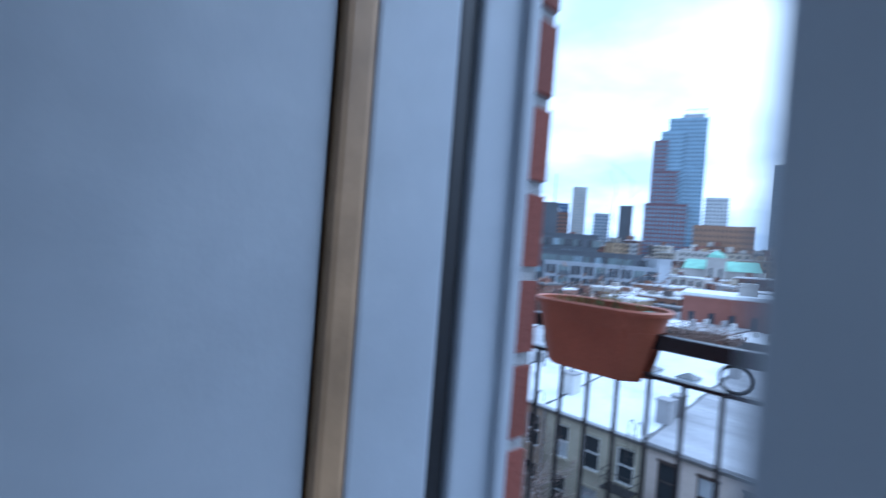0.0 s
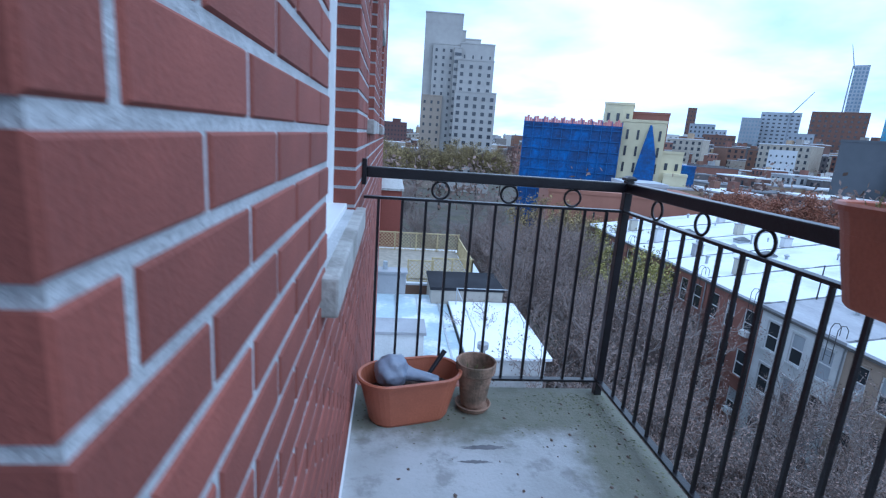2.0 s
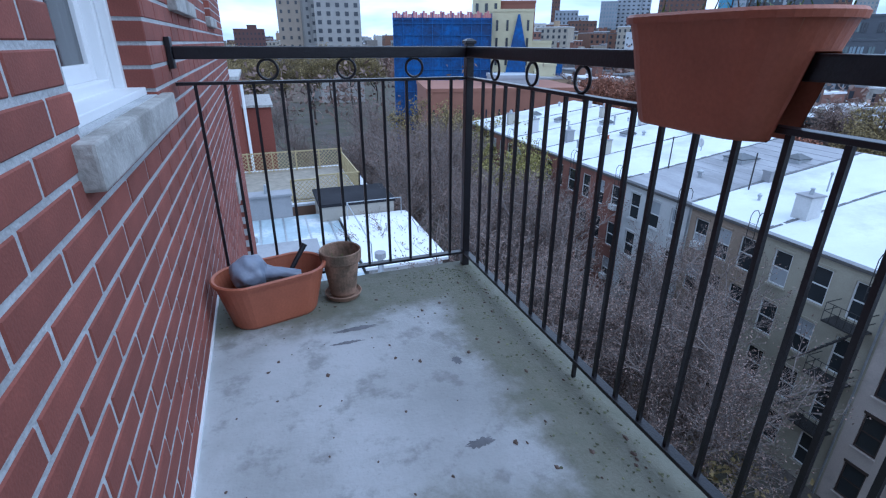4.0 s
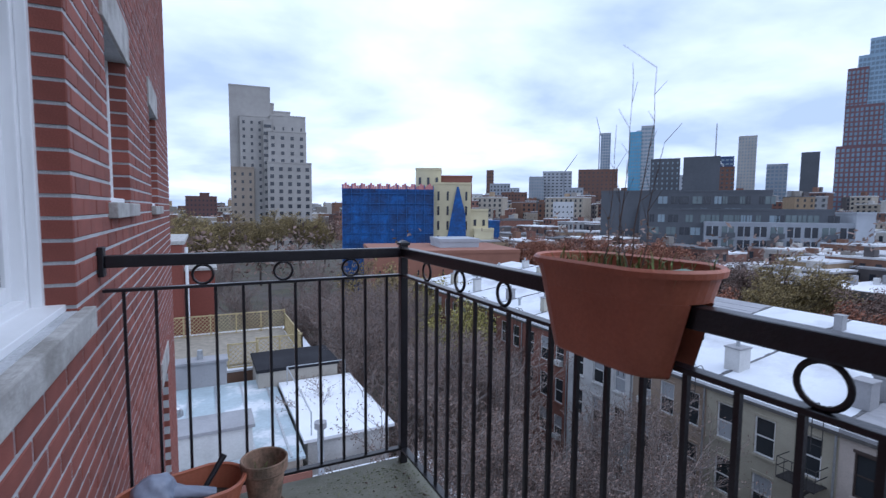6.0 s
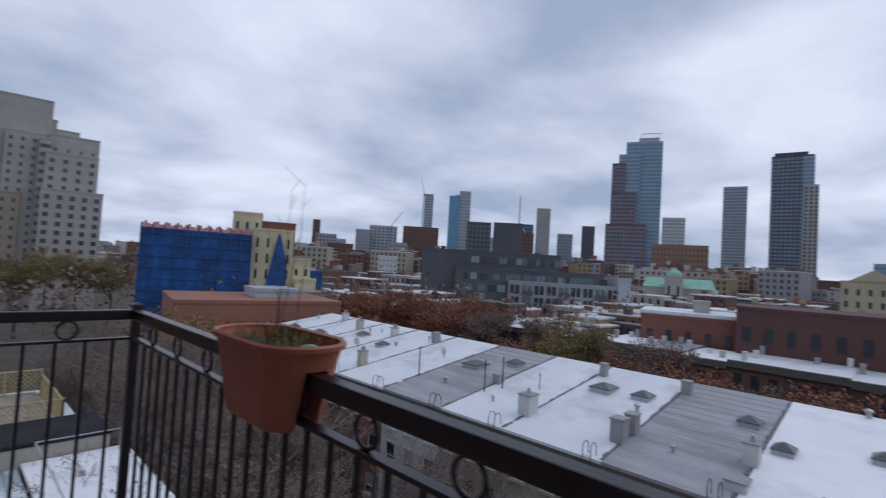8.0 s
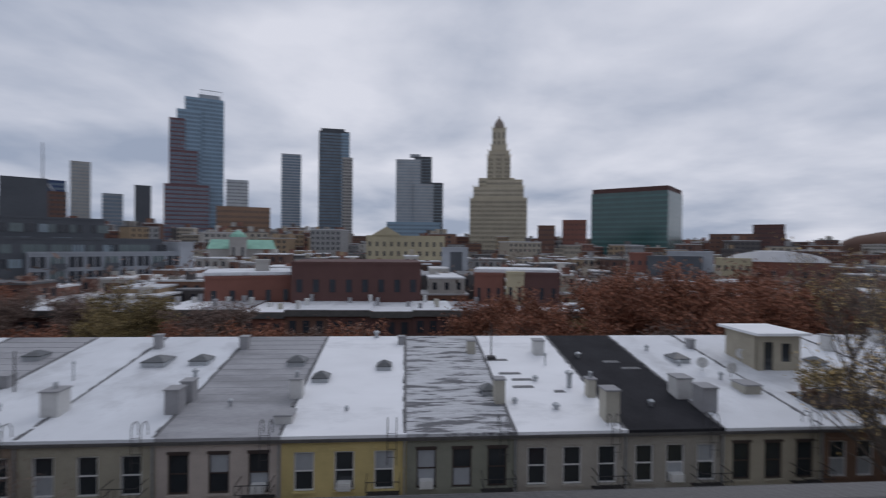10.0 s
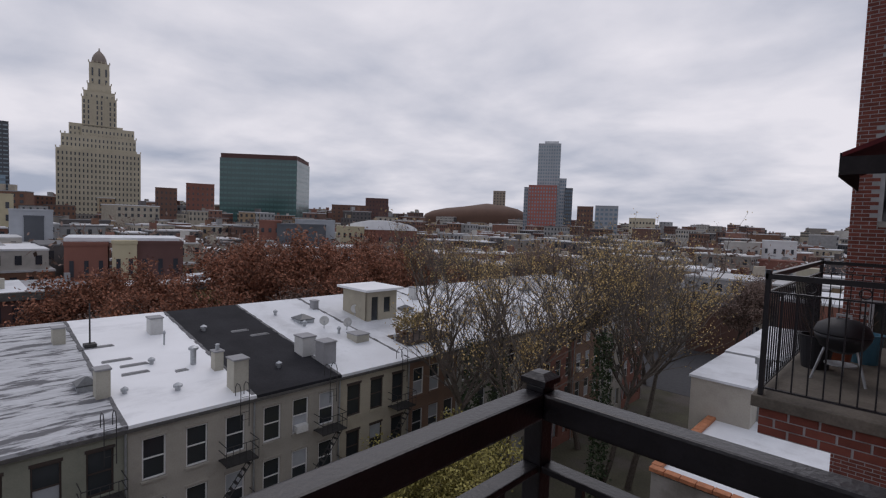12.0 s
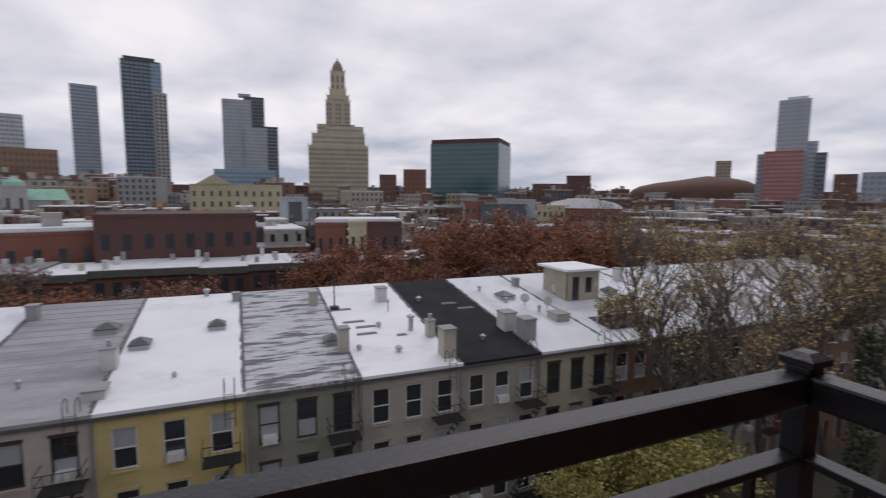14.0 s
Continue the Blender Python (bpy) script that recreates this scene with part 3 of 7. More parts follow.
def lathe(rows, n=32):
    bm = bmesh.new()
    loft(bm, [[(r * math.cos(k * math.tau / n), r * math.sin(k * math.tau / n), z) for k in range(n)] for r, z in rows], True, True)
    return bm


rp = thing("flower_pot", "weathered clay flower pot standing on its saucer", "flower pot", pose(0.55, 2.665, 0.0))
part("pot", lathe([(0.055, 0.022), (0.058, 0.024), (0.078, 0.17), (0.079, 0.18), (0.088, 0.182), (0.091, 0.188), (0.093, 0.232), (0.089, 0.236), (0.084, 0.232), (0.076, 0.18), (0.07, 0.15)]), M_CLAY, rp, smooth=False)
part("saucer", lathe([(0.066, 0.0), (0.07, 0.002), (0.084, 0.026), (0.08, 0.028), (0.07, 0.016), (0.06, 0.0155)]), M_CLAY, rp, "clay saucer")
part("soil", lathe([(0.069, 0.151), (0.07, 0.156), (0.03, 0.16)]), M_SOIL, rp)
v, f = blades(26, 0, 0, 0.155, 0.05, 0.05, 0.06, 9)
part("dry_stubble", data("dry_stubble", v, f, M_GRASS), M_GRASS, rp)
# flat debris on the floor
bm = bmesh.new()
r = random.Random(21)
v, f = [], []
for _ in range(150):
    x, y, s, a = r.uniform(0.05, 1.2), r.uniform(0.3, 2.7), r.choice((0.003, 0.004, 0.006, 0.009)), r.uniform(0, math.tau)
    if r.random() < 0.5:
        x = 1.2 - abs(r.gauss(0, 0.12))
    k = len(v)
    for q in range(5):
        b = a + q * math.tau / 5
        v.append((x + s * math.cos(b) * r.uniform(0.5, 1.2), y + s * math.sin(b) * r.uniform(0.5, 1.8), 0.0015))
    v.append((x, y, 0.004))
    f += [(k + q, k + (q + 1) % 5, k + 5) for q in range(5)]
bm.free()
tagged(part("leaf_litter", data("leaf_litter", v, f, M_TWIG), M_TWIG), "specks of dry leaf litter on the balcony floor", "leaf litter", kind="stuff")

# moss along the outer edges and dark stains
r = random.Random(33)
v, f = [], []
for _ in range(1800):
    if r.random() < 0.6:
        x, y = 1.235 - abs(r.gauss(0, 0.13)), r.uniform(-1.2, 2.8)
    else:
        x, y = r.uniform(0.02, 1.2), 2.8 - abs(r.gauss(0, 0.16))
    if 0.3 < noise.noise((x * 2.2, y * 2.2, 5)) + 0.55 + r.uniform(-0.3, 0.3):
        s, a = r.uniform(0.002, 0.0065), r.uniform(0, math.tau)
        k = len(v)
        v += [(x + s * math.cos(a + q * math.tau / 6) * r.uniform(0.5, 1.3), y + s * math.sin(a + q * math.tau / 6) * r.uniform(0.5, 1.3), 0.0012) for q in range(6)] + [(x, y, 0.0012 + s * 0.2)]
        f += [(k + q, k + (q + 1) % 6, k + 6) for q in range(6)]
M_MOSS = mat("dark_moss", (0.12, 0.125, 0.07), 0.95, 0.3, 20, 0.2, island=0.5)
tagged(part("moss", data("moss", v, f, M_MOSS), M_MOSS), "dark moss creeping over the balcony floor edges", "moss", kind="stuff")
M_STAIN = mat("dark_floor_stain", (0.16, 0.16, 0.17), 0.8, 0.2, 12, 0.2)
for cx, cy, lx, ly, seed in ((0.55, 2.36, 0.10, 0.018, 1), (0.50, 2.27, 0.07, 0.012, 4), (0.78, 1.62, 0.05, 0.02, 3), (0.86, 2.02, 0.02, 0.03, 5)):
    r = random.Random(seed)
    pts = [(cx + lx * math.cos(k * math.tau / 40) * r.uniform(0.55, 1.1), cy + ly * math.sin(k * math.tau / 40) * r.uniform(0.55, 1.1), 0.0008) for k in range(40)]
    part("stain", data("stain", pts + [(cx, cy, 0.001)], [(k, (k + 1) % 40, 40) for k in range(40)], M_STAIN), M_STAIN, floor, "dark dried stain")

# ---- ground ----
GZ = -21.0
gb = bmesh.new()
box(gb, -3500, 3500, -3500, 3500, GZ - 1, GZ)
tagged(part("ground", gb, M_GROUND), "brown yards and city ground under the balcony", "ground", kind="structure")

# ---- the row of houses across the yards ----
ROW_C, ROW_TURN = Vector((25.45, -2.9, 0)), 0.0
ROW_U, ROW_N = Vector((-math.sin(ROW_TURN), math.cos(ROW_TURN), 0)), Vector((math.cos(ROW_TURN), math.sin(ROW_TURN), 0))
ROOF_Z, ROOF_F, DEPTH = -8.4, -6.3, 15.0
HOUSE_H = ROOF_Z - GZ


def wall_paint(name, c, second=None):
    return mat(name, c, 0.9, 0.1, 0.8, 0.25, fine=14, second=second or tuple(x * 0.7 for x in c), blend=(0.52, 0.75))


M_WFRAME = mat("window_frame_white", (0.66, 0.66, 0.65), 0.6, 0.06, 4, 0.0)
M_WFRAME_D = mat("window_frame_dark", (0.05, 0.035, 0.03), 0.6, 0.1, 4, 0.0)
M_BLIND = mat("window_blind", (0.34, 0.36, 0.38), 0.5, 0.06, 3, 0.0)
M_AC = mat("air_conditioner_casing", (0.6, 0.6, 0.58), 0.6, 0.08, 9, 0.0)
WIN = {}


def window_meshes(w, h):
    key = (round(w, 2), round(h, 2))
    if key not in WIN:
        fr = boxes((0.06, 0.14, 0, 0.07, 0, h), (0.06, 0.14, w - 0.07, w, 0, h), (0.06, 0.14, 0.07, w - 0.07, 0, 0.07), (0.06, 0.14, 0.07, w - 0.07, h - 0.08, h), (0.08, 0.14, 0.07, w - 0.07, h * 0.5 - 0.035, h * 0.5 + 0.035))
        a = boxes((0.11, 0.12, 0.07, w - 0.07, 0.07, h * 0.5 - 0.035)); b = boxes((0.1, 0.11, 0.07, w - 0.07, h * 0.5 + 0.035, h - 0.08))
        sl = boxes((-0.09, 0.1, -0.06, w + 0.06, -0.11, 0.0)); hd = boxes((-0.04, 0.1, -0.05, w + 0.05, h, h + 0.14))
        out = []
        for bm in (fr, a, b, sl, hd):
            me = bpy.data.meshes.new("window_piece")
            bmesh.ops.recalc_face_normals(bm, faces=bm.faces); bm.to_mesh(me); bm.free()
            out.append(me)
        WIN[key] = out
    return WIN[key]


def with_mat(me, m, cache={}):
    k = (me.name, m.name)
    if k not in cache:
        c = me.copy(); c.materials.clear(); c.materials.append(m); cache[k] = c
    return cache[k]


M_FIRE = mat("fire_escape_iron", (0.035, 0.033, 0.033), 0.7, 0.2, 8, 0.0)


def fire_escape(parent, y0, y1, zs):
    """Landings with rails and the sloping ladders between them, hung on the rear wall."""
    for i, z in enumerate(zs):
        bm = bmesh.new()
        for k in range(9):
            box(bm, -1.0 + k * 0.115, -0.92 + k * 0.115, y0, y1, z - 0.03, z)
        box(bm, -1.02, -0.98, y0, y1, z - 0.08, z); box(bm, -0.06, -0.02, y0, y1, z - 0.08, z)
        lp = tagged(part("landing", bm, M_FIRE, parent, "black iron fire escape landing"), kind="stuff")
        bm = bmesh.new()
        for zz in (z + 0.5, z + 0.95):
            box(bm, -1.02, -0.99, y0, y1, zz - 0.015, zz + 0.015)
            box(bm, -1.02, -0.02, y0, y0 + 0.03, zz - 0.015, zz + 0.015); box(bm, -1.02, -0.02, y1 - 0.03, y1, zz - 0.015, zz + 0.015)
        for k in range(6):
            y = y0 + (y1 - y0) * k / 5
            box(bm, -1.02, -0.995, y - 0.012, y + 0.012, z, z + 0.95)
        tagged(part("guard_rail", bm, M_FIRE, lp), kind="stuff")
        if i + 1 < len(zs):
            zb = zs[i + 1]
            bm = bmesh.new()
            for x in (-0.95, -0.55):
                tube(bm, (x, y0 + 0.2, z), (x, y1 + 0.9, zb), 0.03, 0.03, 4)
            for k in range(1, 11):
                f = k / 11
                box(bm, -0.95, -0.55, y0 + 0.14 + (y1 + 0.7 - y0) * f, y0 + 0.3 + (y1 + 0.7 - y0) * f, z + (zb - z) * f - 0.012, z + (zb - z) * f + 0.012)
            part("ladder", bm, M_FIRE, parent)


def roof_at(x):
    return (ROOF_F - ROOF_Z) * x / DEPTH


def row_house(i, s0, s1, wallm, roofm, frame_m, wall_label, escape=False, down=True, ac=(), arched=False, stripes=None, z_off=0.0, detail=True):
    W = s1 - s0
    h = thing("row_house", f"four-storey row house with {wall_label}", "house",
              Matrix.Translation(ROW_C + ROW_U * s0 + Vector((0, 0, GZ))) @ Matrix.Rotation(ROW_TURN, 4, "Z"), group="row houses across the yards")
    H = HOUSE_H + z_off
    rr = random.Random(100 + i)
    ww, wh = 1.0, 1.98
    ys = [W * f - ww / 2 for f in (0.18, 0.5, 0.82)]
    holes, wins = [], []
    for k in range(4):
        zb = H - 0.68 - wh - 3.0 * k
        for j, y in enumerate(ys):
            holes.append((y, y + ww, zb, zb + wh)); wins.append((k, j, y, zb))
    part("rear_wall", wall_mesh(0.004, W - 0.004, 0, H, holes, lambda u, z, d: Vector((d, u, z)), 0.3), wallm, h)
    part("house_body", boxes((0.31, DEPTH - 0.3, 0.02, W - 0.02, 0, H - 0.05)), M_BLIND, h)
    part("front_wall", boxes((DEPTH - 0.29, DEPTH, 0.004, W - 0.004, 0, H + ROOF_F - ROOF_Z - 0.12)), wallm, h)
    bm = bmesh.new()
    vs = box(bm, -0.14, DEPTH + 0.1, 0.0, W, H, H + 0.16)
    for v in vs:
        v.co.z += roof_at(max(0, v.co.x))
    rf = part("roof", bm, roofm, h)
    bm = bmesh.new()
    for y in (0.02, W - 0.02):
        vs = box(bm, 0.3, DEPTH - 0.3, y - 0.02, y + 0.02, H - 0.04, H + 0.02)
        for v in vs[4:]:
            v.co.z += roof_at(v.co.x)
    part("gable_wall", bm, wallm, h)
    part("gutter", boxes((-0.2, -0.03, 0.0, W, H - 0.16, H - 0.004)), mat("dark_eaves", (0.09, 0.085, 0.08), 0.8, 0.2, 3, 0.0), h, "dark eaves gutter")
    bm = bmesh.new()
    for k in range(30):
        xa = DEPTH * k / 30
        vs = box(bm, xa, xa + DEPTH / 30, 0.0, 0.12 + rr.uniform(0, 0.12), H + 0.161, H + 0.175 + rr.uniform(0, 0.05))
        for v in vs:
            v.co.z += roof_at(v.co.x)
    part("tar_joint", bm, mat("roof_tar", (0.13, 0.13, 0.135), 0.85, 0.3, 4, 0.2), rf, "dark tarred joint between roofs")
    if stripes:
        bm = bmesh.new()
        n = stripes
        for k in range(1, n):
            x = DEPTH * k / n
            vs = box(bm, x - 0.025, x + 0.025, 0.05, W - 0.05, H + 0.16, H + 0.175)
            for v in vs:
                v.co.z += roof_at(v.co.x)
        part("roof_seam", bm, mat("roof_seam_dark", (0.2, 0.2, 0.21), 0.8, 0.2, 3, 0), rf)
    me = window_meshes(ww, wh)
    for k, j, y, zb in wins:
        if k > 2 and not detail:
            continue
        fm = frame_m
        w = part("window", with_mat(me[0], fm), fm, h); w.location = (0, y, zb)
        lo = M_BLIND if rr.random() < 0.22 else M_PANE
        hi = M_BLIND if rr.random() < 0.34 else M_PANE
        part("pane", with_mat(me[1], lo), lo, w); part("pane", with_mat(me[2], hi), hi, w)
        part("sill", with_mat(me[3], wallm), wallm, w)
        if detail:
            part("header", with_mat(me[4], fm if arched else wallm), wallm, w)
        if (k, j) in ac:
            part("air_conditioner", boxes((-0.28, 0.1, 0.15, ww - 0.15, 0.06, 0.46), (-0.295, -0.28, 0.19, ww - 0.19, 0.1, 0.13), (-0.295, -0.28, 0.19, ww - 0.19, 0.18, 0.21), (-0.295, -0.28, 0.19, ww - 0.19, 0.26, 0.29), (-0.295, -0.28, 0.19, ww - 0.19, 0.34, 0.37)), M_AC, w, "pale air conditioner")
    if down:
        bm = bmesh.new(); tube(bm, (-0.09, 0.1, 0), (-0.09, 0.1, H - 0.1), 0.05, 0.05, 8)
        part("downpipe", bm, M_METAL, h, "grey downpipe")
    if escape:
        fire_escape(h, ys[0] - 0.3, ys[0] + ww + 0.35, [H - 0.68 - wh - 3.0 * k - 0.12 for k in range(3)])
    # gooseneck ladder over the eaves
    bm = bmesh.new()
    for y in (0.5, 0.95):
        pts = [(-0.35, y, H - 1.3), (-0.35, y, H + 0.7), (-0.2, y, H + 0.95), (0.1, y, H + 0.95), (0.3, y, H + 0.7), (0.3, y, H + 0.2)]
        for a, b in zip(pts, pts[1:]):
            tube(bm, a, b, 0.022, 0.022, 5)
    for z in (-0.9, -0.5, -0.1, 0.3):
        tube(bm, (-0.35, 0.5, H + z), (-0.35, 0.95, H + z), 0.014, 0.014, 4)
    part("roof_ladder", bm, M_FIRE, h, "gooseneck roof ladder")
    return h, H


M_CHIM = [wall_paint("chimney_white", (0.55, 0.55, 0.54)), wall_paint("chimney_cream", (0.42, 0.40, 0.34)), wall_paint("chimney_grey", (0.3, 0.3, 0.31))]


def on_roof(s, x, zo=0.16):
    p = ROW_C + ROW_U * s + ROW_N * x
    return Matrix.Translation((p.x, p.y, ROOF_Z + roof_at(x) + zo)) @ Matrix.Rotation(ROW_TURN, 4, "Z")


def chimney(s, x, w=0.55, d=0.8, hh=1.3, m=0, pots=1):
    c = thing("chimney", ("white", "cream", "grey")[m] + " rendered chimney stack on the flat roof", "chimney", on_roof(s, x, 0.0), group="chimneys on the row")
    part("shaft", boxes((-d / 2, d / 2, -w / 2, w / 2, -0.1, hh), bevel=0.02), M_CHIM[m], c)
    part("cap", boxes((-d / 2 - 0.05, d / 2 + 0.05, -w / 2 - 0.05, w / 2 + 0.05, hh + 0.001, hh + 0.09), bevel=0.015), M_CHIM[2], c)
    for k in range(pots):
        part("chimney_pot", tag_lathe(0.09, 0.13, 0.35, (0.2 * k - 0.1 * (pots - 1), 0, hh + 0.091)), M_TERRA if k % 2 else M_METAL, c)


def tag_lathe(r0, r1, hh, at_):
    bm = bmesh.new()
    loft(bm, [[(at_[0] + r * math.cos(k * math.tau / 12), at_[1] + r * math.sin(k * math.tau / 12), at_[2] + z) for k in range(12)] for r, z in ((r1, 0), (r0, hh * 0.8), (r1, hh * 0.85), (r1 * 0.8, hh))], True, True)
    return bm


def skylight(s, x, w=0.9, d=1.2, dome=True):
    c = thing("roof_skylight", "dark framed skylight on the flat roof", "skylight", on_roof(s, x, 0.0), group="skylights on the row")
    part("kerb", boxes((-d / 2, d / 2, -w / 2, w / 2, -0.1, 0.35)), M_METAL, c)
    bm = bmesh.new()
    loft(bm, [[(-d / 2 - 0.04, -w / 2 - 0.04, 0.351), (d / 2 + 0.04, -w / 2 - 0.04, 0.351), (d / 2 + 0.04, w / 2 + 0.04, 0.351), (-d / 2 - 0.04, w / 2 + 0.04, 0.351)],
              [(-d / 2 - 0.04, -w / 2 - 0.04, 0.42), (d / 2 + 0.04, -w / 2 - 0.04, 0.42), (d / 2 + 0.04, w / 2 + 0.04, 0.42), (-d / 2 - 0.04, w / 2 + 0.04, 0.42)],
              [(-0.1, -0.06, 0.72), (0.1, -0.06, 0.72), (0.1, 0.06, 0.72), (-0.1, 0.06, 0.72)]], True, True)
    part("glazing", bm, mat("skylight_glazing", (0.08, 0.085, 0.09), 0.3, 0.3, 3, 0.0), c)


def vent(s, x, hh=0.6, r=0.1):
    c = thing("roof_vent", "small galvanised vent pipe on the flat roof", "vent", on_roof(s, x, 0.0), group="vents on the row")
    bm = bmesh.new(); tube(bm, (0, 0, -0.1), (0, 0, hh), r, r, 10); tube(bm, (0, 0, hh), (0, 0, hh + 0.12), r * 1.7, r * 1.7, 10); tube(bm, (0, 0, hh + 0.12), (0, 0, hh + 0.22), r * 1.7, r * 0.4, 10)
    part("pipe", bm, M_METAL, c)


W_ = {n: wall_paint("render_" + n, c) for n, c in dict(white=(0.546, 0.546, 0.533), tan=(0.299, 0.234, 0.176), olive=(0.351, 0.325, 0.254), pink=(0.468, 0.41, 0.364), yellow=(0.546, 0.442, 0.195), green=(0.235, 0.238, 0.19),
      light=(0.36, 0.335, 0.29), grey=(0.31, 0.29, 0.25), cream=(0.38, 0.345, 0.27), brown=(0.208, 0.13, 0.091), brick=(0.221, 0.0975, 0.0715)).items()}
HOUSES = [  # first and last metre along the row, wall, roof, frame, words, fire escape, seams
    (56.3, 62.3, "brown", M_SILVER, 0, "brown brick walls", 0, 0), (50.3, 56.3, "brick", M_SILVER, 0, "red brick walls", 0, 0), (44.3, 50.3, "brown", M_SILVER, 0, "brown brick walls", 1, 0),
    (38.3, 44.3, "brick", M_SILVER, 0, "red brick walls", 0, 0), (32.3, 38.3, "brick", M_SILVER, 0, "dark red brick walls and silver roof", 0, 0), (26.0, 32.3, "white", M_GREY_ROOF, 0, "white render and seamed grey roof", 0, 14), (20.8, 26.0, "tan", M_SILVER, 0, "tan brick walls and silver roof", 0, 0),
    (14.45, 20.8, "olive", M_SILVER, 0, "olive-tan render and silver roof", 1, 0), (8.42, 14.45, "pink", M_GREY_ROOF, 1, "pinkish cream render and grey sheet roof", 1, 16), (2.19, 8.42, "yellow", M_WHITE_ROOF, 0, "yellow render and bright white roof", 1, 0),
    (-3.52, 2.19, "green", M_WORN_ROOF, 1, "grey-green render and worn tar roof", 1, 0), (-9.4, -3.52, "light", M_WHITE_ROOF, 0, "light grey render and white roof", 1, 0), (-14.75, -9.4, "grey", M_BLACK_ROOF, 0, "grey render and black roof", 1, 0),
    (-20.4, -14.75, "cream", M_SILVER, 1, "cream-grey render and silver roof", 1, 0), (-25.4, -20.4, "brown", M_SILVER, 0, "brown clad upper floor and silver roof", 0, 0), (-31.4, -25.4, "grey", M_SILVER, 0, "grey render and silver roof", 0, 0),
    (-37.4, -31.4, "light", M_SILVER, 0, "light grey render and silver roof", 1, 0), (-43.4, -37.4, "brick", M_SILVER, 0, "red brick walls", 0, 0), (-49.4, -43.4, "brown", M_SILVER, 0, "brown brick walls", 0, 0), (-55.4, -49.4, "grey", M_GREY_ROOF, 0, "grey render walls", 0, 0),
    (-61.4, -55.4, "brick", M_SILVER, 0, "red brick walls", 0, 0)]
for i, (a, b, wn_, rf, dk, words, esc, seams) in enumerate(HOUSES):
    rr = random.Random(i)
    hs, H = row_house(i, a, b, W_[wn_], rf, M_WFRAME_D if dk else M_WFRAME, words, escape=bool(esc), ac={(0, rr.randrange(3)), (rr.randrange(1, 3), rr.randrange(3))} if i % 2 == 0 or wn_ == "yellow" else {(0, 1)} if wn_ == "pink" else (),
                     arched=bool(dk), stripes=seams or None, detail=-30 < a < 30)
    if -26 < a < 33:
        continue
    mid_s = (a + b) / 2
    chimney(a + 0.35, 2.2 + rr.random() * 2, hh=1.1 + rr.random() * 0.5, m=rr.randrange(3), pots=rr.randrange(3))
    chimney(a + 0.4, 11 + rr.random() * 2.5, hh=0.9 + rr.random() * 0.4, m=rr.randrange(3), pots=rr.randrange(3))
    skylight(mid_s + rr.uniform(-1.5, 1.2), rr.uniform(6.5, 9.5))
    for _ in range(rr.randrange(2, 5)):
        vent(mid_s + rr.uniform(-2.3, 2.3), rr.uniform(1.5, 13), rr.uniform(0.3, 0.9), rr.choice((0.06, 0.08, 0.12)))
# metres along the row, from the eaves, width, height, colour, pots
for s_, x_, w_, h_, m_, p_ in ((-8.9, 1.1, 0.8, 1.8, 1, 0), (-8.9, 3.9, 0.5, 1.2, 1, 1), (-3.2, 3.3, 0.6, 1.5, 1, 0), (-14.5, 3.8, 0.95, 1.3, 0, 0), (-15.0, 2.1, 0.9, 1.45, 2, 0), (-7.6, 11.0, 0.75, 1.15, 0, 0),
                              (-2.6, 11.3, 0.6, 1.05, 1, 0), (2.6, 13.3, 0.5, 0.7, 2, 0), (14.75, 2.7, 0.75, 1.4, 2, 0), (14.6, 4.1, 0.65, 1.25, 2, 0), (20.9, 2.7, 0.9, 1.4, 0, 1), (8.6, 4.4, 0.7, 1.2, 0, 1), (14.2, 12.5, 0.6, 1.0, 2, 0)):
    chimney(s_, x_, w_, w_ * 1.15, h_, m_, p_)
for s_, x_, w_, h_, m_, p_ in ((-30.1, 3.9, 1.0, 1.3, 0, 0), (-20.1, 12.0, 0.5, 0.8, 2, 0), (20.4, 12.6, 0.5, 1.1, 2, 0), (8.6, 1.6, 0.9, 0.5, 0, 0), (26.0, 6.2, 0.6, 0.8, 2, 0), (-19.2, 4.4, 1.1, 0.6, 1, 0)):
    chimney(s_, x_, w_, w_ * 1.15, h_, m_, p_)
for s_, x_, w_ in ((3.7, 8.5, 0.95), (7.6, 6.7, 1.0), (-2.8, 4.6, 0.9), (19.0, 9.7, 1.5), (16.2, 9.8, 1.2), (9.7, 9.5, 1.15), (30.2, 8.5, 1.6), (27.6, 10.8, 1.1), (-17.6, 9.5, 1.2)):
    skylight(s_, x_, w_, w_ * 1.1)
for s_, x_, h_, r_ in ((-8.0, 5.1, 1.05, 0.16), (-6.3, 2.3, 0.35, 0.13), (-6.1, 6.1, 0.35, 0.11), (-10.4, 10.2, 0.35, 0.13), (-12.0, 2.5, 0.35, 0.11), (4.6, 14.8, 0.5, 0.15), (-17.1, 8.4, 0.4, 0.1), (-7.5, 8.7, 0.85, 0.05), (-4.1, 3.1, 0.3, 0.1),
                       (29.3, 3.7, 0.5, 0.13), (22.7, 6.9, 1.2, 0.05), (15.6, 7.3, 0.5, 0.12), (12.0, 3.2, 0.4, 0.08), (5.5, 2.5, 0.25, 0.07), (-18.6, 6.0, 0.5, 0.1), (-16.3, 11.5, 0.4, 0.1), (24.0, 3.0, 0.4, 0.08), (-21.6, 3.0, 0.5, 0.09)):
    vent(s_, x_, h_, r_)


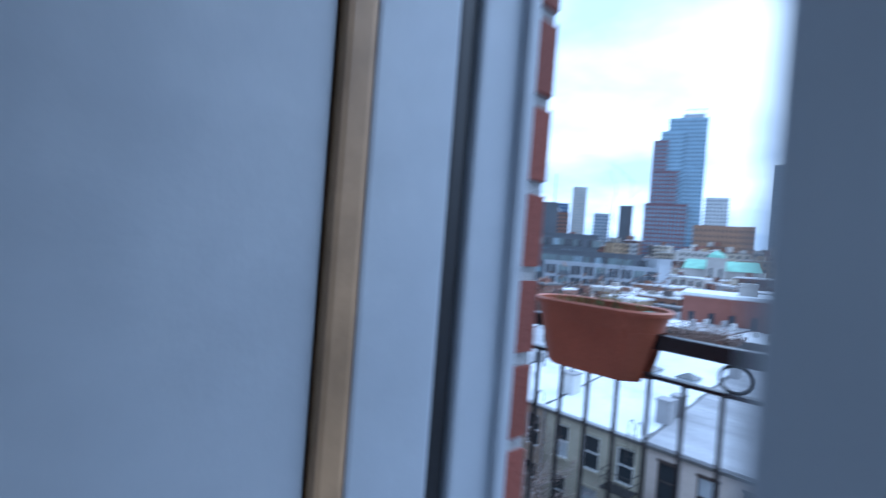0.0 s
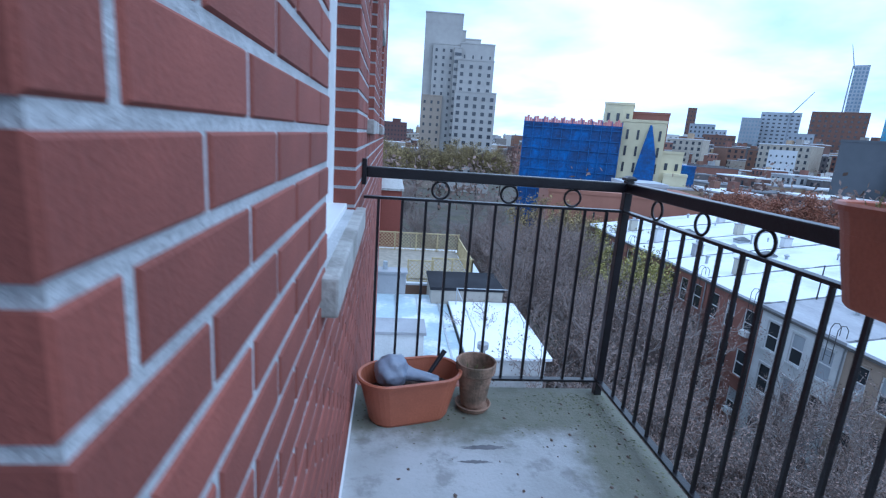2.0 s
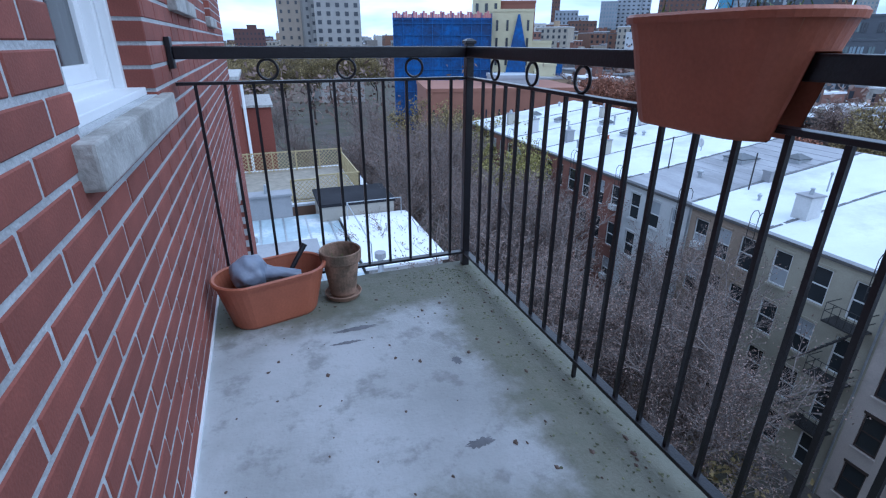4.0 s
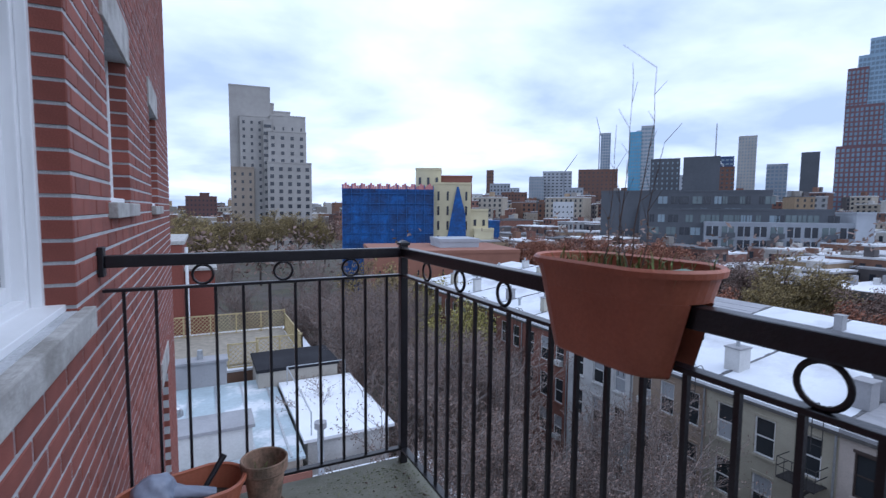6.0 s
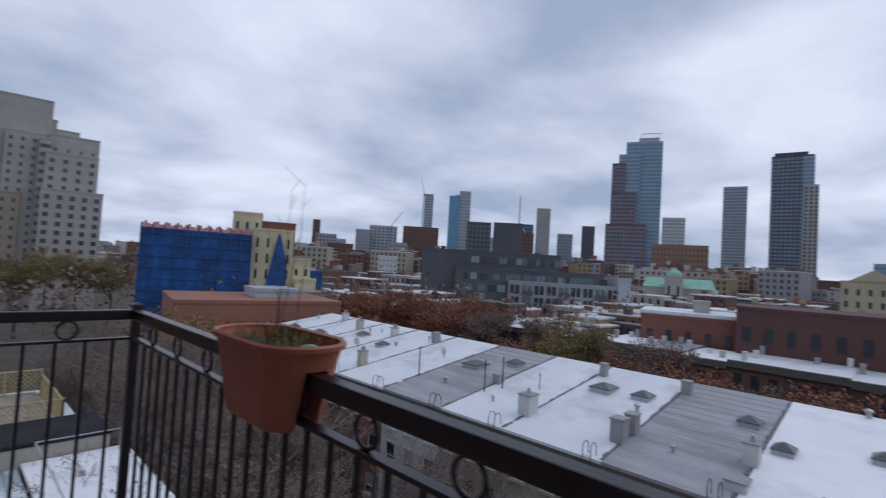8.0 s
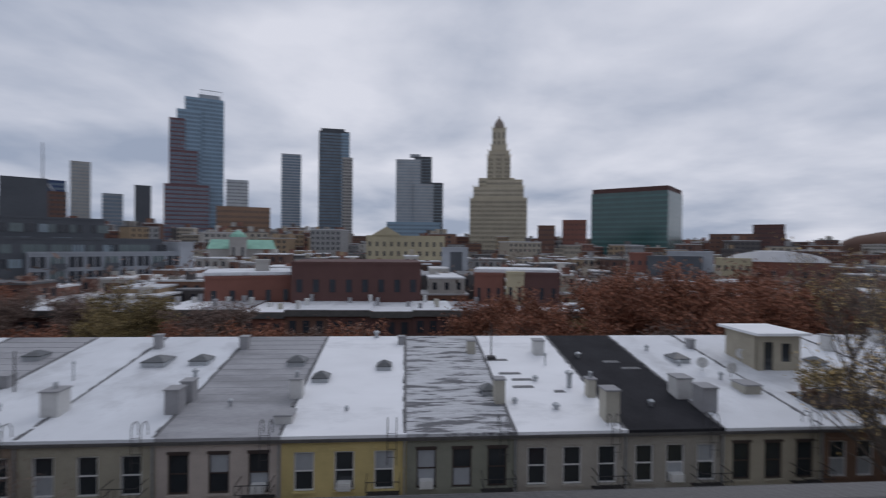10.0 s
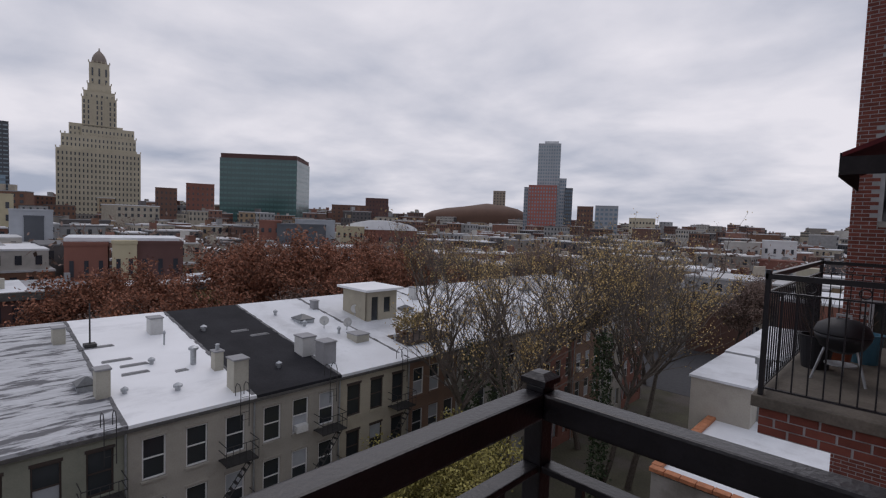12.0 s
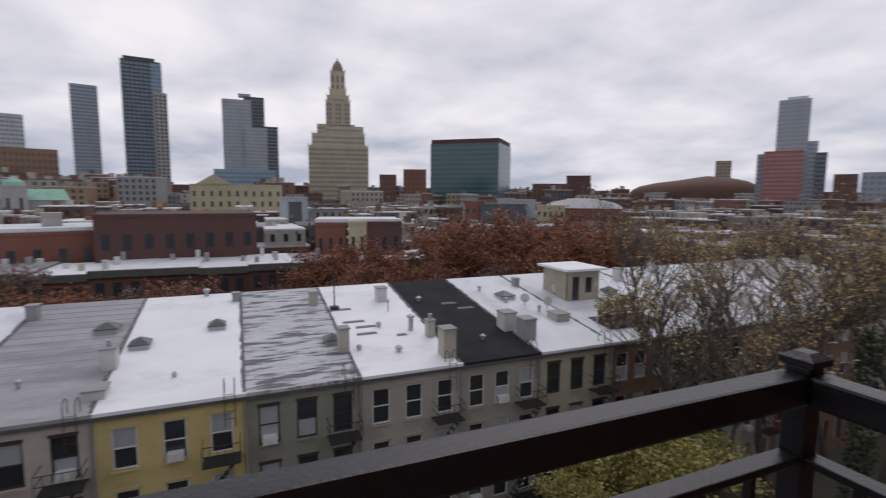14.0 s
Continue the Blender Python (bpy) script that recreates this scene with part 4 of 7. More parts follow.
def dish(s, x, turn):
    c = thing("satellite_dish", "small pale satellite dish on the flat roof", "satellite dish", on_roof(s, x, 0.0) @ Matrix.Rotation(turn, 4, "Z"), group="satellite dishes on the row")
    bm = bmesh.new(); tube(bm, (0, 0, -0.1), (0, 0, 0.75), 0.035, 0.035, 8); part("mast", bm, M_METAL, c)
    bm = bmesh.new()
    loft(bm, [[(-0.06 + 0.28 * (r_ / 0.36) ** 2 * 0.5 + t_, r_ * math.cos(k * math.tau / 16), 0.8 + r_ * math.sin(k * math.tau / 16)) for k in range(16)] for r_, t_ in ((0.04, 0), (0.2, 0), (0.36, 0), (0.36, 0.02), (0.2, 0.02), (0.04, 0.02))], True, True)
    part("reflector", bm, M_AC, c, smooth=True)


for s_, x_, t_ in ((-18.2, 7.4, 2.6), (-19.6, 6.4, 3.0), (-22.2, 9.0, 2.2), (34.0, 8.5, 2.9), (44.0, 6.0, 3.4)):
    dish(s_, x_, t_)


def roof_hatch(s, x, w, d):
    c = thing("roof_hatch", "low dark flat skylight on the white roof", "skylight", on_roof(s, x, 0.0), group="flat skylights on the white roof")
    part("frame", boxes((-d / 2, d / 2, -w / 2, w / 2, -0.1, 0.18), bevel=0.02), M_CHIM[2], c)
    part("glass", boxes((-d / 2 + 0.06, d / 2 - 0.06, -w / 2 + 0.06, w / 2 - 0.06, 0.181, 0.2)), mat("skylight_glazing", (0.08, 0.085, 0.09), 0.3, 0.3, 3, 0.0), c)


for s_, x, w_ in ((-4.7, 7.4, 1.5), (-5.3, 6.4, 1.4), (-5.1, 5.3, 1.35), (-7.2, 4.6, 0.7), (-4.3, 9.8, 1.5), (-12.5, 9.3, 1.2), (-13.4, 8.1, 1.3)):
    roof_hatch(s_, x, w_, 0.45)
# stair bulkhead and roof garden
bk = thing("stair_bulkhead", "cream stair bulkhead with overhanging flat roof", "bulkhead", on_roof(-25.4, 7.4))
part("wall", wall_mesh(0.0, 3.2, -0.2, 2.5, [(0.7, 1.4, 0.6, 1.9), (2.0, 2.7, 0.0, 2.0)], lambda u, z, d: Vector((d, u, z)), 0.2), W_["cream"], bk)
part("wall", boxes((0.21, 3.4, 0.0, 0.2, -0.2, 2.5), (0.21, 3.4, 3.0, 3.2, -0.2, 2.5), (3.2, 3.4, 0.21, 2.99, -0.2, 2.5)), W_["cream"], bk)
part("roof", boxes((-0.5, 3.8, -0.4, 3.6, 2.504, 2.7), bevel=0.02), M_WHITE_ROOF, bk)
part("pane", boxes((0.1, 0.12, 0.7, 1.4, 0.6, 1.9)), M_PANE, bk); part("door", boxes((0.1, 0.14, 2.0, 2.7, 0.0, 2.0)), M_PANE, bk)
dk = thing("roof_deck", "dark wooden roof deck with railings on the silver roof", "deck", on_roof(-25.2, 2.2))
part("platform", boxes((-0.6, 3.2, -1.2, 3.6, 0.05, 0.28), bevel=0.02), mat("dark_deck_wood", (0.07, 0.05, 0.04), 0.85, 0.25, 3, 0.2), dk)
for k in range(9):
    part("rail_post", boxes((-0.6, -0.54, -1.2 + 0.6 * k - 0.03, -1.14 + 0.6 * k - 0.03, 0.281, 1.2)), M_FIRE, dk)
part("hand_rail", boxes((-0.62, -0.52, -1.23, 3.68, 1.201, 1.26)), M_FIRE, dk)
for k in range(12):
    rr = random.Random(k + 70)
    pb = thing("roof_plant", "potted shrub with brownish leaves on the roof deck", "potted plant", on_roof(-26.0 + rr.uniform(0, 4.2), rr.uniform(2.0, 5.2), 0.45), group="plants on the roof deck")
    part("pot", lathe([(0.16, 0), (0.22, 0.35), (0.2, 0.36), (0.18, 0.3)], 12), M_CLAY, pb)
    v, f = [], []
    for _ in range(160):
        p = Vector((rr.gauss(0, 0.22), rr.gauss(0, 0.22), 0.5 + rr.random() * 0.8)); a, b = Vector((rr.gauss(0, 1), rr.gauss(0, 1), rr.gauss(0, 1))).normalized() * 0.09, Vector((rr.gauss(0, 1), rr.gauss(0, 1), rr.gauss(0, 1))).normalized() * 0.06
        q = len(v); v += [p - a, p + b, p + a, p - b]; f.append((q, q + 1, q + 2, q + 3))
    part("foliage", data("foliage", v, f, M_LEAF_O), M_LEAF_O, pb)
# solar array on the next row, mast on the light roof
ms = thing("roof_mast", "thin dark mast on the white roof", "mast", on_roof(-3.9, 10.0))
bm = bmesh.new(); tube(bm, (0, 0, -0.1), (0, 0, 2.6), 0.05, 0.04, 8); part("pole", bm, M_FIRE, ms); part("base", boxes((-0.3, 0.3, -0.3, 0.3, 0.02, 0.2)), M_FIRE, ms)
for s, x in ((25.6, 4.0), (25.0, 5.4), (32.2, 3.6)):
    ms = thing("roof_mast", "thin dark mast on the seamed roof", "mast", on_roof(s, x))
    bm = bmesh.new(); tube(bm, (0, 0, -0.2), (0, 0, 2.4), 0.05, 0.04, 8); part("pole", bm, M_FIRE, ms)

# ---- trees ----
EYE = Vector((0.8, -0.5, 1.27))
BEARING = 1.091


def far(az, d, z=GZ):
    a = radians(az * BEARING)
    return Vector((EYE.x - math.sin(a) * d, EYE.y + math.cos(a) * d, z))


def tree_data(seed, h, levels, r0, leaf=None, leaf_n=0, leaf_s=0.2, spread=0.55, lean=0.05, droop=0.0, first=2, rise=0.0):
    """Branches as tapered tubes, and leaf blades at the tips."""
    r = random.Random(seed)
    v, f, tips = [], [], []

    def seg(a, b, ra, rb, n):
        q = (b - a).to_track_quat("Z", "X")
        k = len(v)
        for p, rad in ((a, ra), (b, rb)):
            for i in range(n):
                w = i * math.tau / n
                v.append(p + q @ Vector((rad * math.cos(w), rad * math.sin(w), 0)))
        for i in range(n):
            f.append((k + i, k + (i + 1) % n, k + n + (i + 1) % n, k + n + i))

    def grow(p, d, length, rad, lv):
        n = 7 if lv == 0 else 5 if lv == 1 else 3
        steps = 4 if lv < 2 else 3
        for i in range(steps):
            d = (d + Vector((r.gauss(0, 1), r.gauss(0, 1), r.gauss(0.15, 0.6))) * 0.13).normalized()
            q = p + d * length / steps
            seg(p, q, rad * (1 - 0.5 * i / steps), rad * (1 - 0.5 * (i + 1) / steps), n)
            p = q
            if lv >= levels - 1:
                tips.append(p.copy())
            if lv < levels and i >= (first if lv == 0 else 0):
                for _ in range(5 if lv == 0 and first > 2 else 2 if lv < levels - 1 else 1 if first > 2 else 3):
                    a = r.uniform(0, math.tau)
                    side = Vector((math.cos(a), math.sin(a), r.uniform(-0.1, 0.5) - droop + rise))
                    grow(p, (d * 0.75 + side * spread * r.uniform(0.7, 1.4)).normalized(), length * r.uniform(0.48, 0.68), rad * 0.5, lv + 1)
    grow(Vector((0, 0, -0.3)), Vector((r.gauss(0, lean), r.gauss(0, lean), 1)).normalized(), h * 0.52, r0, 0)
    lv_, lf = [], []
    if leaf_n:
        peak = max(p.z for p in tips)
        for p in tips:
            if first > 2 and (p.z < peak * r.uniform(0.5, 0.72) or noise.noise(p * 0.33) < -0.08):
                continue
            for _ in range(int(leaf_n) + (r.random() < leaf_n % 1)):
                c = p + Vector((r.gauss(0, 1), r.gauss(0, 1), r.gauss(0, 0.8))) * leaf_s * 2.0
                a = Vector((r.gauss(0, 1), r.gauss(0, 1), r.gauss(0, 1))).normalized() * leaf_s * r.uniform(0.5, 1.1)
                b = a.cross(Vector((r.gauss(0, 1), r.gauss(0, 1), r.gauss(0, 1)))).normalized() * leaf_s * 0.45
                k = len(lv_)
                lv_ += [c - a, c + b, c + a, c - b]; lf.append((k, k + 1, k + 2, k + 3))
    top = max(p.z for p in v)
    s = h / top
    return [p * s for p in v], f, [p * s for p in lv_], lf


def tree(label, seed, h, levels, r0, leaf_m=None, leaf_n=0, leaf_s=0.2, spread=0.55, bark=M_BARK, droop=0.0, ivy=False, first=2, rise=0.0):
    t = thing("tree", label, "tree", group="trees")
    v, f, lv_, lf = tree_data(seed, h, levels, r0, leaf_m, leaf_n, leaf_s, spread, droop=droop, first=first, rise=rise)
    part("trunk", data("trunk", v, f, bark), bark, t)
    if lf:
        part("crown", data("crown", lv_, lf, leaf_m), leaf_m, t)
    if ivy:
        r = random.Random(seed)
        iv, jf = [], []
        for _ in range(2600):
            z = r.uniform(0, h * 0.62)
            a = r.uniform(0, math.tau)
            p = Vector((math.cos(a), math.sin(a), 0)) * (r0 * 1.1 + abs(r.gauss(0, 0.28))) + Vector((0, 0, z))
            x = Vector((r.gauss(0, 1), r.gauss(0, 1), r.gauss(0, 1))).normalized() * 0.12
            y = Vector((r.gauss(0, 1), r.gauss(0, 1), r.gauss(0, 1))).normalized() * 0.1
            k = len(iv); iv += [p - x, p + y, p + x, p - y]; jf.append((k, k + 1, k + 2, k + 3))
        part("ivy", data("ivy", iv, jf, M_IVY), M_IVY, t, "dark green ivy on the trunk")
    return t


def plant(t, az, d, s=1.0, turn=0.0):
    m = Matrix.Translation(far(az, d)) @ Matrix.Rotation(turn, 4, "Z")
    c = copy_thing(t, m)
    c.scale = (s, s, s)
    return c


yellow_a = tree("tall tree with sparse yellow-brown leaves and ivy", 4, 24.0, 4, 0.30, M_LEAF_Y, 2.2, 0.11, 0.62, mat("grey_bark", (0.12, 0.10, 0.085), 0.95, 0.3, 6, 0.4), ivy=True, first=3, rise=0.25)
yellow_b = tree("tall spreading tree with yellow-brown leaves", 9, 23.5, 4, 0.32, M_LEAF_Y, 2.6, 0.11, 0.8, MATS["grey_bark"], first=3, rise=0.2)
bare_a = tree("bare grey-brown yard tree", 15, 12.5, 4, 0.17, M_LEAF_B, 2, 0.06, 0.5, mat("pale_bark", (0.20, 0.17, 0.155), 0.95, 0.3, 6, 0.3))
bare_b = tree("bare many-branched yard tree", 23, 13.5, 4, 0.18, M_LEAF_B, 2, 0.06, 0.65, MATS["pale_bark"])
rust_a = tree("broad street tree with rust-red leaves", 31, 17, 4, 0.3, M_LEAF_R, 6, 0.2, 0.8)
rust_b = tree("street tree with thinning rust-brown leaves", 37, 16, 4, 0.28, M_LEAF_R, 3, 0.19, 0.75)
olive_a = tree("street tree with yellow-olive leaves", 41, 17, 4, 0.3, M_LEAF_O, 1.8, 0.17, 0.75)
yard_a = tree("low yard tree with yellow-green leaves", 53, 11.5, 4, 0.14, mat("yellow_green_leaves", (0.34, 0.30, 0.09), 0.8, 0.25, 4, 0.0, island=0.45), 3, 0.13, 0.8)
haze_a = tree("bare brown street tree with fine twigs", 47, 16, 4, 0.26, M_LEAF_B, 3, 0.16, 0.7)
for base, spots in (
        (yellow_a, ((-128.5, 34, 0.95, 0.3), (-131.3, 33, 0.9, 1.2), (-142.0, 37, 0.98, 2.1))),
        (yellow_b, ((-136.5, 40, 1.0, 0.0), (-145, 44, 0.95, 1.7), (-128, 70, 0.9, 2.0))),
        (bare_a, ((-17, 34, 1.2, 0.6), (-21, 28, 1.2, 3.6), (-26, 24, 1.15, 5.0), (-30, 21, 1.1, 0.1), (-35, 18, 1.05, 1.9), (-24, 34, 1.2, 2.7), (-14, 40, 1.2, 4.9), (-48, 17, 0.9, 3.3), (-20, 36, 1.0, 0.2), (-25, 29, 1.0, 1.4), (-31, 25, 0.95, 2.3), (-37, 22, 0.9, 3.1), (-44, 22, 0.8, 4.4), (-15, 48, 1.0, 5.2), (-27, 40, 1.0, 0.9), (-11, 62, 1.1, 3.8), (-5, 66, 1.1, 3.1))),
        (bare_b, ((-19, 31, 1.2, 5.3), (-23, 26, 1.15, 0.7), (-28.5, 22, 1.15, 3.9), (-33, 19.5, 1.1, 2.9), (-39, 17.5, 1.0, 0.2), (-16, 37, 1.2, 1.9), (-20.5, 47, 1.2, 2.9), (-12, 46, 1.2, 0.3), (-22.5, 31, 1.0, 0.0), (-28, 27, 1.0, 2.0), (-34, 23.5, 0.95, 4.0), (-18, 42, 1.0, 1.1), (-41, 21, 0.85, 5.1), (-13, 55, 1.1, 3.3), (-8, 72, 1.15, 0.4), (-2, 80, 1.2, 2.4), (-20, 55, 1.1, 4.1))),
        (yard_a, ((-118.5, 26, 0.85, 1.0), (-127, 25, 0.6, 2.4), (-136, 22, 0.5, 0.4), (-22.5, 50, 1.2, 2.0), (-20.5, 58, 1.25, 3.0))),
        (olive_a, ((-16.5, 62, 0.95, 0.5), (-18.5, 66, 0.9, 1.5), (3, 120, 1.15, 2.5), (0.5, 130, 1.2, 0.1), (-2, 140, 1.25, 4.2), (-5, 150, 1.2, 3.3), (-9, 170, 1.25, 0.8), (-11, 165, 1.2, 5.5), (-54, 75, 0.85, 1.0), (-56.5, 78, 0.75, 3.0), (1.5, 160, 1.3, 2.0), (-7, 190, 1.3, 1.1), (-103, 68, 0.85, 2.9)))):
    for az, d, s, turn in spots:
        plant(base, az, d, s, turn)
rr = random.Random(77)
for k in range(34):
    s = 66 - k * 4.1
    x = 15 + rr.uniform(6.5, 12.5)
    p = ROW_C + ROW_U * (s + rr.uniform(-1.2, 1.2)) + ROW_N * x
    base = (rust_a, rust_b, haze_a, rust_b, haze_a)[k % 5]
    sc = rr.uniform(0.72, 0.95) * (1.1 if s < -8 else 1.0)
    c = copy_thing(base, Matrix.Translation((p.x, p.y, GZ)) @ Matrix.Rotation(rr.uniform(0, 6.2), 4, "Z")); c.scale = (sc, sc, sc)
for az, d, s, turn in ((-109.5, 62, 1.22, 0.5), (-112, 66, 1.2, 2.0), (-106.5, 68, 1.15, 4.0), (-114.5, 60, 1.1, 1.1), (-117, 66, 1.15, 1.4), (-36, 95, 1.0, 0.2), (-39, 100, 1.05, 1.7), (-42, 92, 1.0, 3.0), (-45, 98, 1.0, 4.6), (-33, 105, 1.0, 2.2), (-48, 100, 0.95, 0.3)):
    plant(rust_a, az, d, s, turn)
for az, d, s, turn in ((-31, 115, 1.05, 0.2), (-47, 90, 1.0, 1.7), (-51, 88, 0.95, 3.0), (-120, 75, 1.1, 2.0), (-125, 80, 1.15, 3.0), (-132, 85, 1.2, 1.0), (-139, 80, 1.2, 4.0), (-146, 75, 1.15, 5.0), (-153, 90, 1.0, 0.7)):
    plant(haze_a, az, d, s, turn)
yard_a.matrix_world = Matrix.Translation(far(-122.5, 28.5))
yellow_a.matrix_world = Matrix.Translation(far(-124, 66)); yellow_b.matrix_world = Matrix.Translation(far(-140, 50))
bare_a.matrix_world = Matrix.Translation(far(-33, 30)); bare_b.matrix_world = Matrix.Translation(far(-38.5, 25))
rust_a.matrix_world = Matrix.Translation(far(-98, 66)); rust_b.matrix_world = Matrix.Translation(far(-88, 64))
olive_a.matrix_world = Matrix.Translation(far(-57, 80)); haze_a.matrix_world = Matrix.Translation(far(-66, 66))
# yard shrubs and ivy on the ground
v, f = [], []
rr = random.Random(5)
for _ in range(700):
    az, d = rr.uniform(-160, -8), rr.uniform(14, 30)
    if -118 < az < -55 and d > 22:
        continue
    c0, sz = far(az, d), rr.uniform(0.4, 1.3)
    for _ in range(26):
        p = c0 + Vector((rr.gauss(0, sz), rr.gauss(0, sz), abs(rr.gauss(0, sz * 0.9))))
        x = Vector((rr.gauss(0, 1), rr.gauss(0, 1), rr.gauss(0, 1))).normalized() * 0.2
        y = Vector((rr.gauss(0, 1), rr.gauss(0, 1), rr.gauss(0, 1))).normalized() * 0.14
        k = len(v); v += [p - x, p + y, p + x, p - y]; f.append((k, k + 1, k + 2, k + 3))
tagged(part("yard_shrubs", data("yard_shrubs", v, f, M_LEAF_O), M_LEAF_O), "low olive-green shrubs filling the back yards", "shrubs", kind="stuff")

# ---- the city beyond ----


def facade(name, col, rough=0.8, spec=0.4):
    return mat(name, col, rough, 0.1, 0.09, 0.0, fine=0.6, spec=spec)


# skyline facade and pane colours are lifted; distance haze is mixed into them
F_STONE = facade("pale_stone_facade", (0.35, 0.335, 0.315)); F_BUFF = facade("buff_stone_facade", (0.46, 0.41, 0.31)); F_BROWN = facade("brown_brick_facade", (0.14, 0.075, 0.055))
F_GREY = facade("grey_facade", (0.28, 0.30, 0.33)); F_DARK = facade("dark_grey_facade", (0.085, 0.092, 0.105)); F_WHITE = facade("white_facade", (0.55, 0.56, 0.57)); F_LGREY = facade("light_grey_facade", (0.35, 0.37, 0.40))
F_BLUE = facade("blue_glass_facade", (0.20, 0.31, 0.41), 0.25, 0.7); F_BLUE2 = facade("bright_blue_facade", (0.08, 0.27, 0.42), 0.3, 0.6); F_GREEN = facade("green_glass_facade", (0.035, 0.085, 0.085), 0.2, 0.7); F_RED = facade("red_panel_facade", (0.34, 0.12, 0.10))
F_CREAM = facade("cream_facade", (0.42, 0.37, 0.25)); F_BRICK = facade("red_brick_facade", (0.19, 0.08, 0.06)); F_DRED = facade("dark_red_brick_facade", (0.10, 0.05, 0.045)); F_CORTEN = facade("rusted_steel_shell", (0.11, 0.06, 0.042)); F_YELLOW = facade("yellow_sheathing", (0.56, 0.50, 0.32))
G_DARK = facade("dark_panes", (0.035, 0.04, 0.05), 0.2, 0.6); G_BLUE = facade("hazed_bluish_panes", (0.13, 0.19, 0.25), 0.15, 0.7); G_LIGHT = facade("pale_panes", (0.22, 0.28, 0.32), 0.2, 0.6); G_GREEN = facade("green_panes", (0.06, 0.15, 0.145), 0.2, 0.6); G_RED = facade("dark_red_frames", (0.15, 0.06, 0.06), 0.5)


def panes_data(w, dep, z0, z1, nx, fh, wf, hf, off=0.1, sides=True):
    v, f = [], []
    n = max(1, int((z1 - z0) / fh))
    fh = (z1 - z0) / n

    def q(*ps):
        k = len(v); v.extend(ps); f.append((k, k + 1, k + 2, k + 3))
    cols = [(0, w, nx)]
    for i in range(n):
        a = z0 + fh * (i + 0.5 - hf / 2); b = a + fh * hf
        for j in range(nx):
            c = -w / 2 + w * (j + 0.5 - wf / 2) / nx; d = c + w * wf / nx
            q((c, -off, a), (d, -off, a), (d, -off, b), (c, -off, b))
        if sides:
            m = max(1, round(nx * dep / w))
            for j in range(m):
                c = dep * (j + 0.5 - wf / 2) / m; d = c + dep * wf / m
                q((-w / 2 - off, d, a), (-w / 2 - off, c, a), (-w / 2 - off, c, b), (-w / 2 - off, d, b))
                q((w / 2 + off, c, a), (w / 2 + off, d, a), (w / 2 + off, d, b), (w / 2 + off, c, b))
    return v, f


def tower(label, az, d, blocks, twist=0.0, name="tower_building", category="building", group=""):
    """A far building of blocks: (shift right, width, top, set back, depth, wall, glass, columns, storey height, pane width share, pane height share, foot)."""
    t = thing(name, label, category, Matrix.Translation(far(az, d / 1.09, 0)) @ Matrix.Rotation(radians(az * BEARING + twist), 4, "Z"), group=group)
    for b in blocks:
        dx, w, top, dy, dep, wm, gm, nx, fh, wf, hf = b[:11]
        foot = b[11] if len(b) > 11 else GZ
        bm = boxes((-w / 2, w / 2, 0, dep, foot, top))
        o = part("block", bm, wm, t); o.location = (dx, dy, 0)
        part("parapet", boxes((-w / 2 - 0.1, w / 2 + 0.1, -0.1, dep + 0.1, top + 0.001, top + 0.5)), wm, o)
        if gm:
            v, f = panes_data(w, dep, max(foot + 1, -14), top - fh * 0.3, nx, fh, wf, hf)
            tagged(part("window_panes", data("window_panes", v, f, gm), gm, o), kind="stuff")
    return t


# the stepped apartment block and the far brown one beyond the trees
tower("tall stepped concrete apartment block with small windows", -5.1, 230, [
    (-3.0, 15.4, 49.5, 4, 14, F_STONE, None, 1, 3, 0.5, 0.5), (3.6, 5.0, 43.5, 5, 8, F_STONE, None, 1, 3, 0.5, 0.5), (-1.0, 11.8, 37.5, 2, 12, F_STONE, G_DARK, 4, 2.8, 0.3, 0.42), (-6.2, 8.5, 17, 1, 8, facade("tan_facade", (0.30, 0.25, 0.20)), G_DARK, 3, 2.8, 0.3, 0.4),
    (11.2, 13.8, 38, 0, 12, F_STONE, G_DARK, 4, 5.6, 0.16, 0.2), (10.8, 14.6, 31.5, -2, 12, F_STONE, G_DARK, 4, 2.8, 0.34, 0.45), (11.4, 16.8, 19.0, -5, 12, F_STONE, G_DARK, 5, 2.8, 0.42, 0.5), (3.4, 3.2, 36, -1, 10, F_STONE, G_DARK, 1, 2.8, 0.85, 0.4), (9, 7, 40.5, 5, 5, F_STONE, None, 1, 3, 0.5, 0.5)], twist=0, name="apartment_block")
tower("far brown brick apartment block", 0.1, 400, [(0, 19, 8.4, 0, 14, F_DRED, G_DARK, 8, 3, 0.4, 0.4), (2, 6, 10.8, 4, 6, F_DRED, None, 1, 3, 0.4, 0.4)], name="apartment_block")
# building under wraps
wr = tower("building under construction wrapped in blue scaffold netting", -17.8, 120, [(0, 20.0, 5.2, 0, 16, mat("blue_netting", (0.012, 0.085, 0.29), 0.7, 0.4, 0.35, 0.0, fine=2.2, second=(0.012, 0.04, 0.13), blend=(0.42, 0.62)), None, 1, 3, 0.5, 0.5)], name="wrapped_building")
bm = bmesh.new()
for k in range(9):
    box(bm, -10.1, 10.1, -0.2, -0.08, 4.6 - 2.2 * k, 4.7 - 2.2 * k)
for k in range(11):
    box(bm, -10 + 2 * k - 0.06, -10 + 2 * k + 0.06, -0.25, -0.08, -16, 6.6)
tagged(part("scaffold", bm, mat("blue_scaffold", (0.02, 0.10, 0.30), 0.6, 0.2, 1, 0.0), wr), kind="stuff")
bm = bmesh.new()
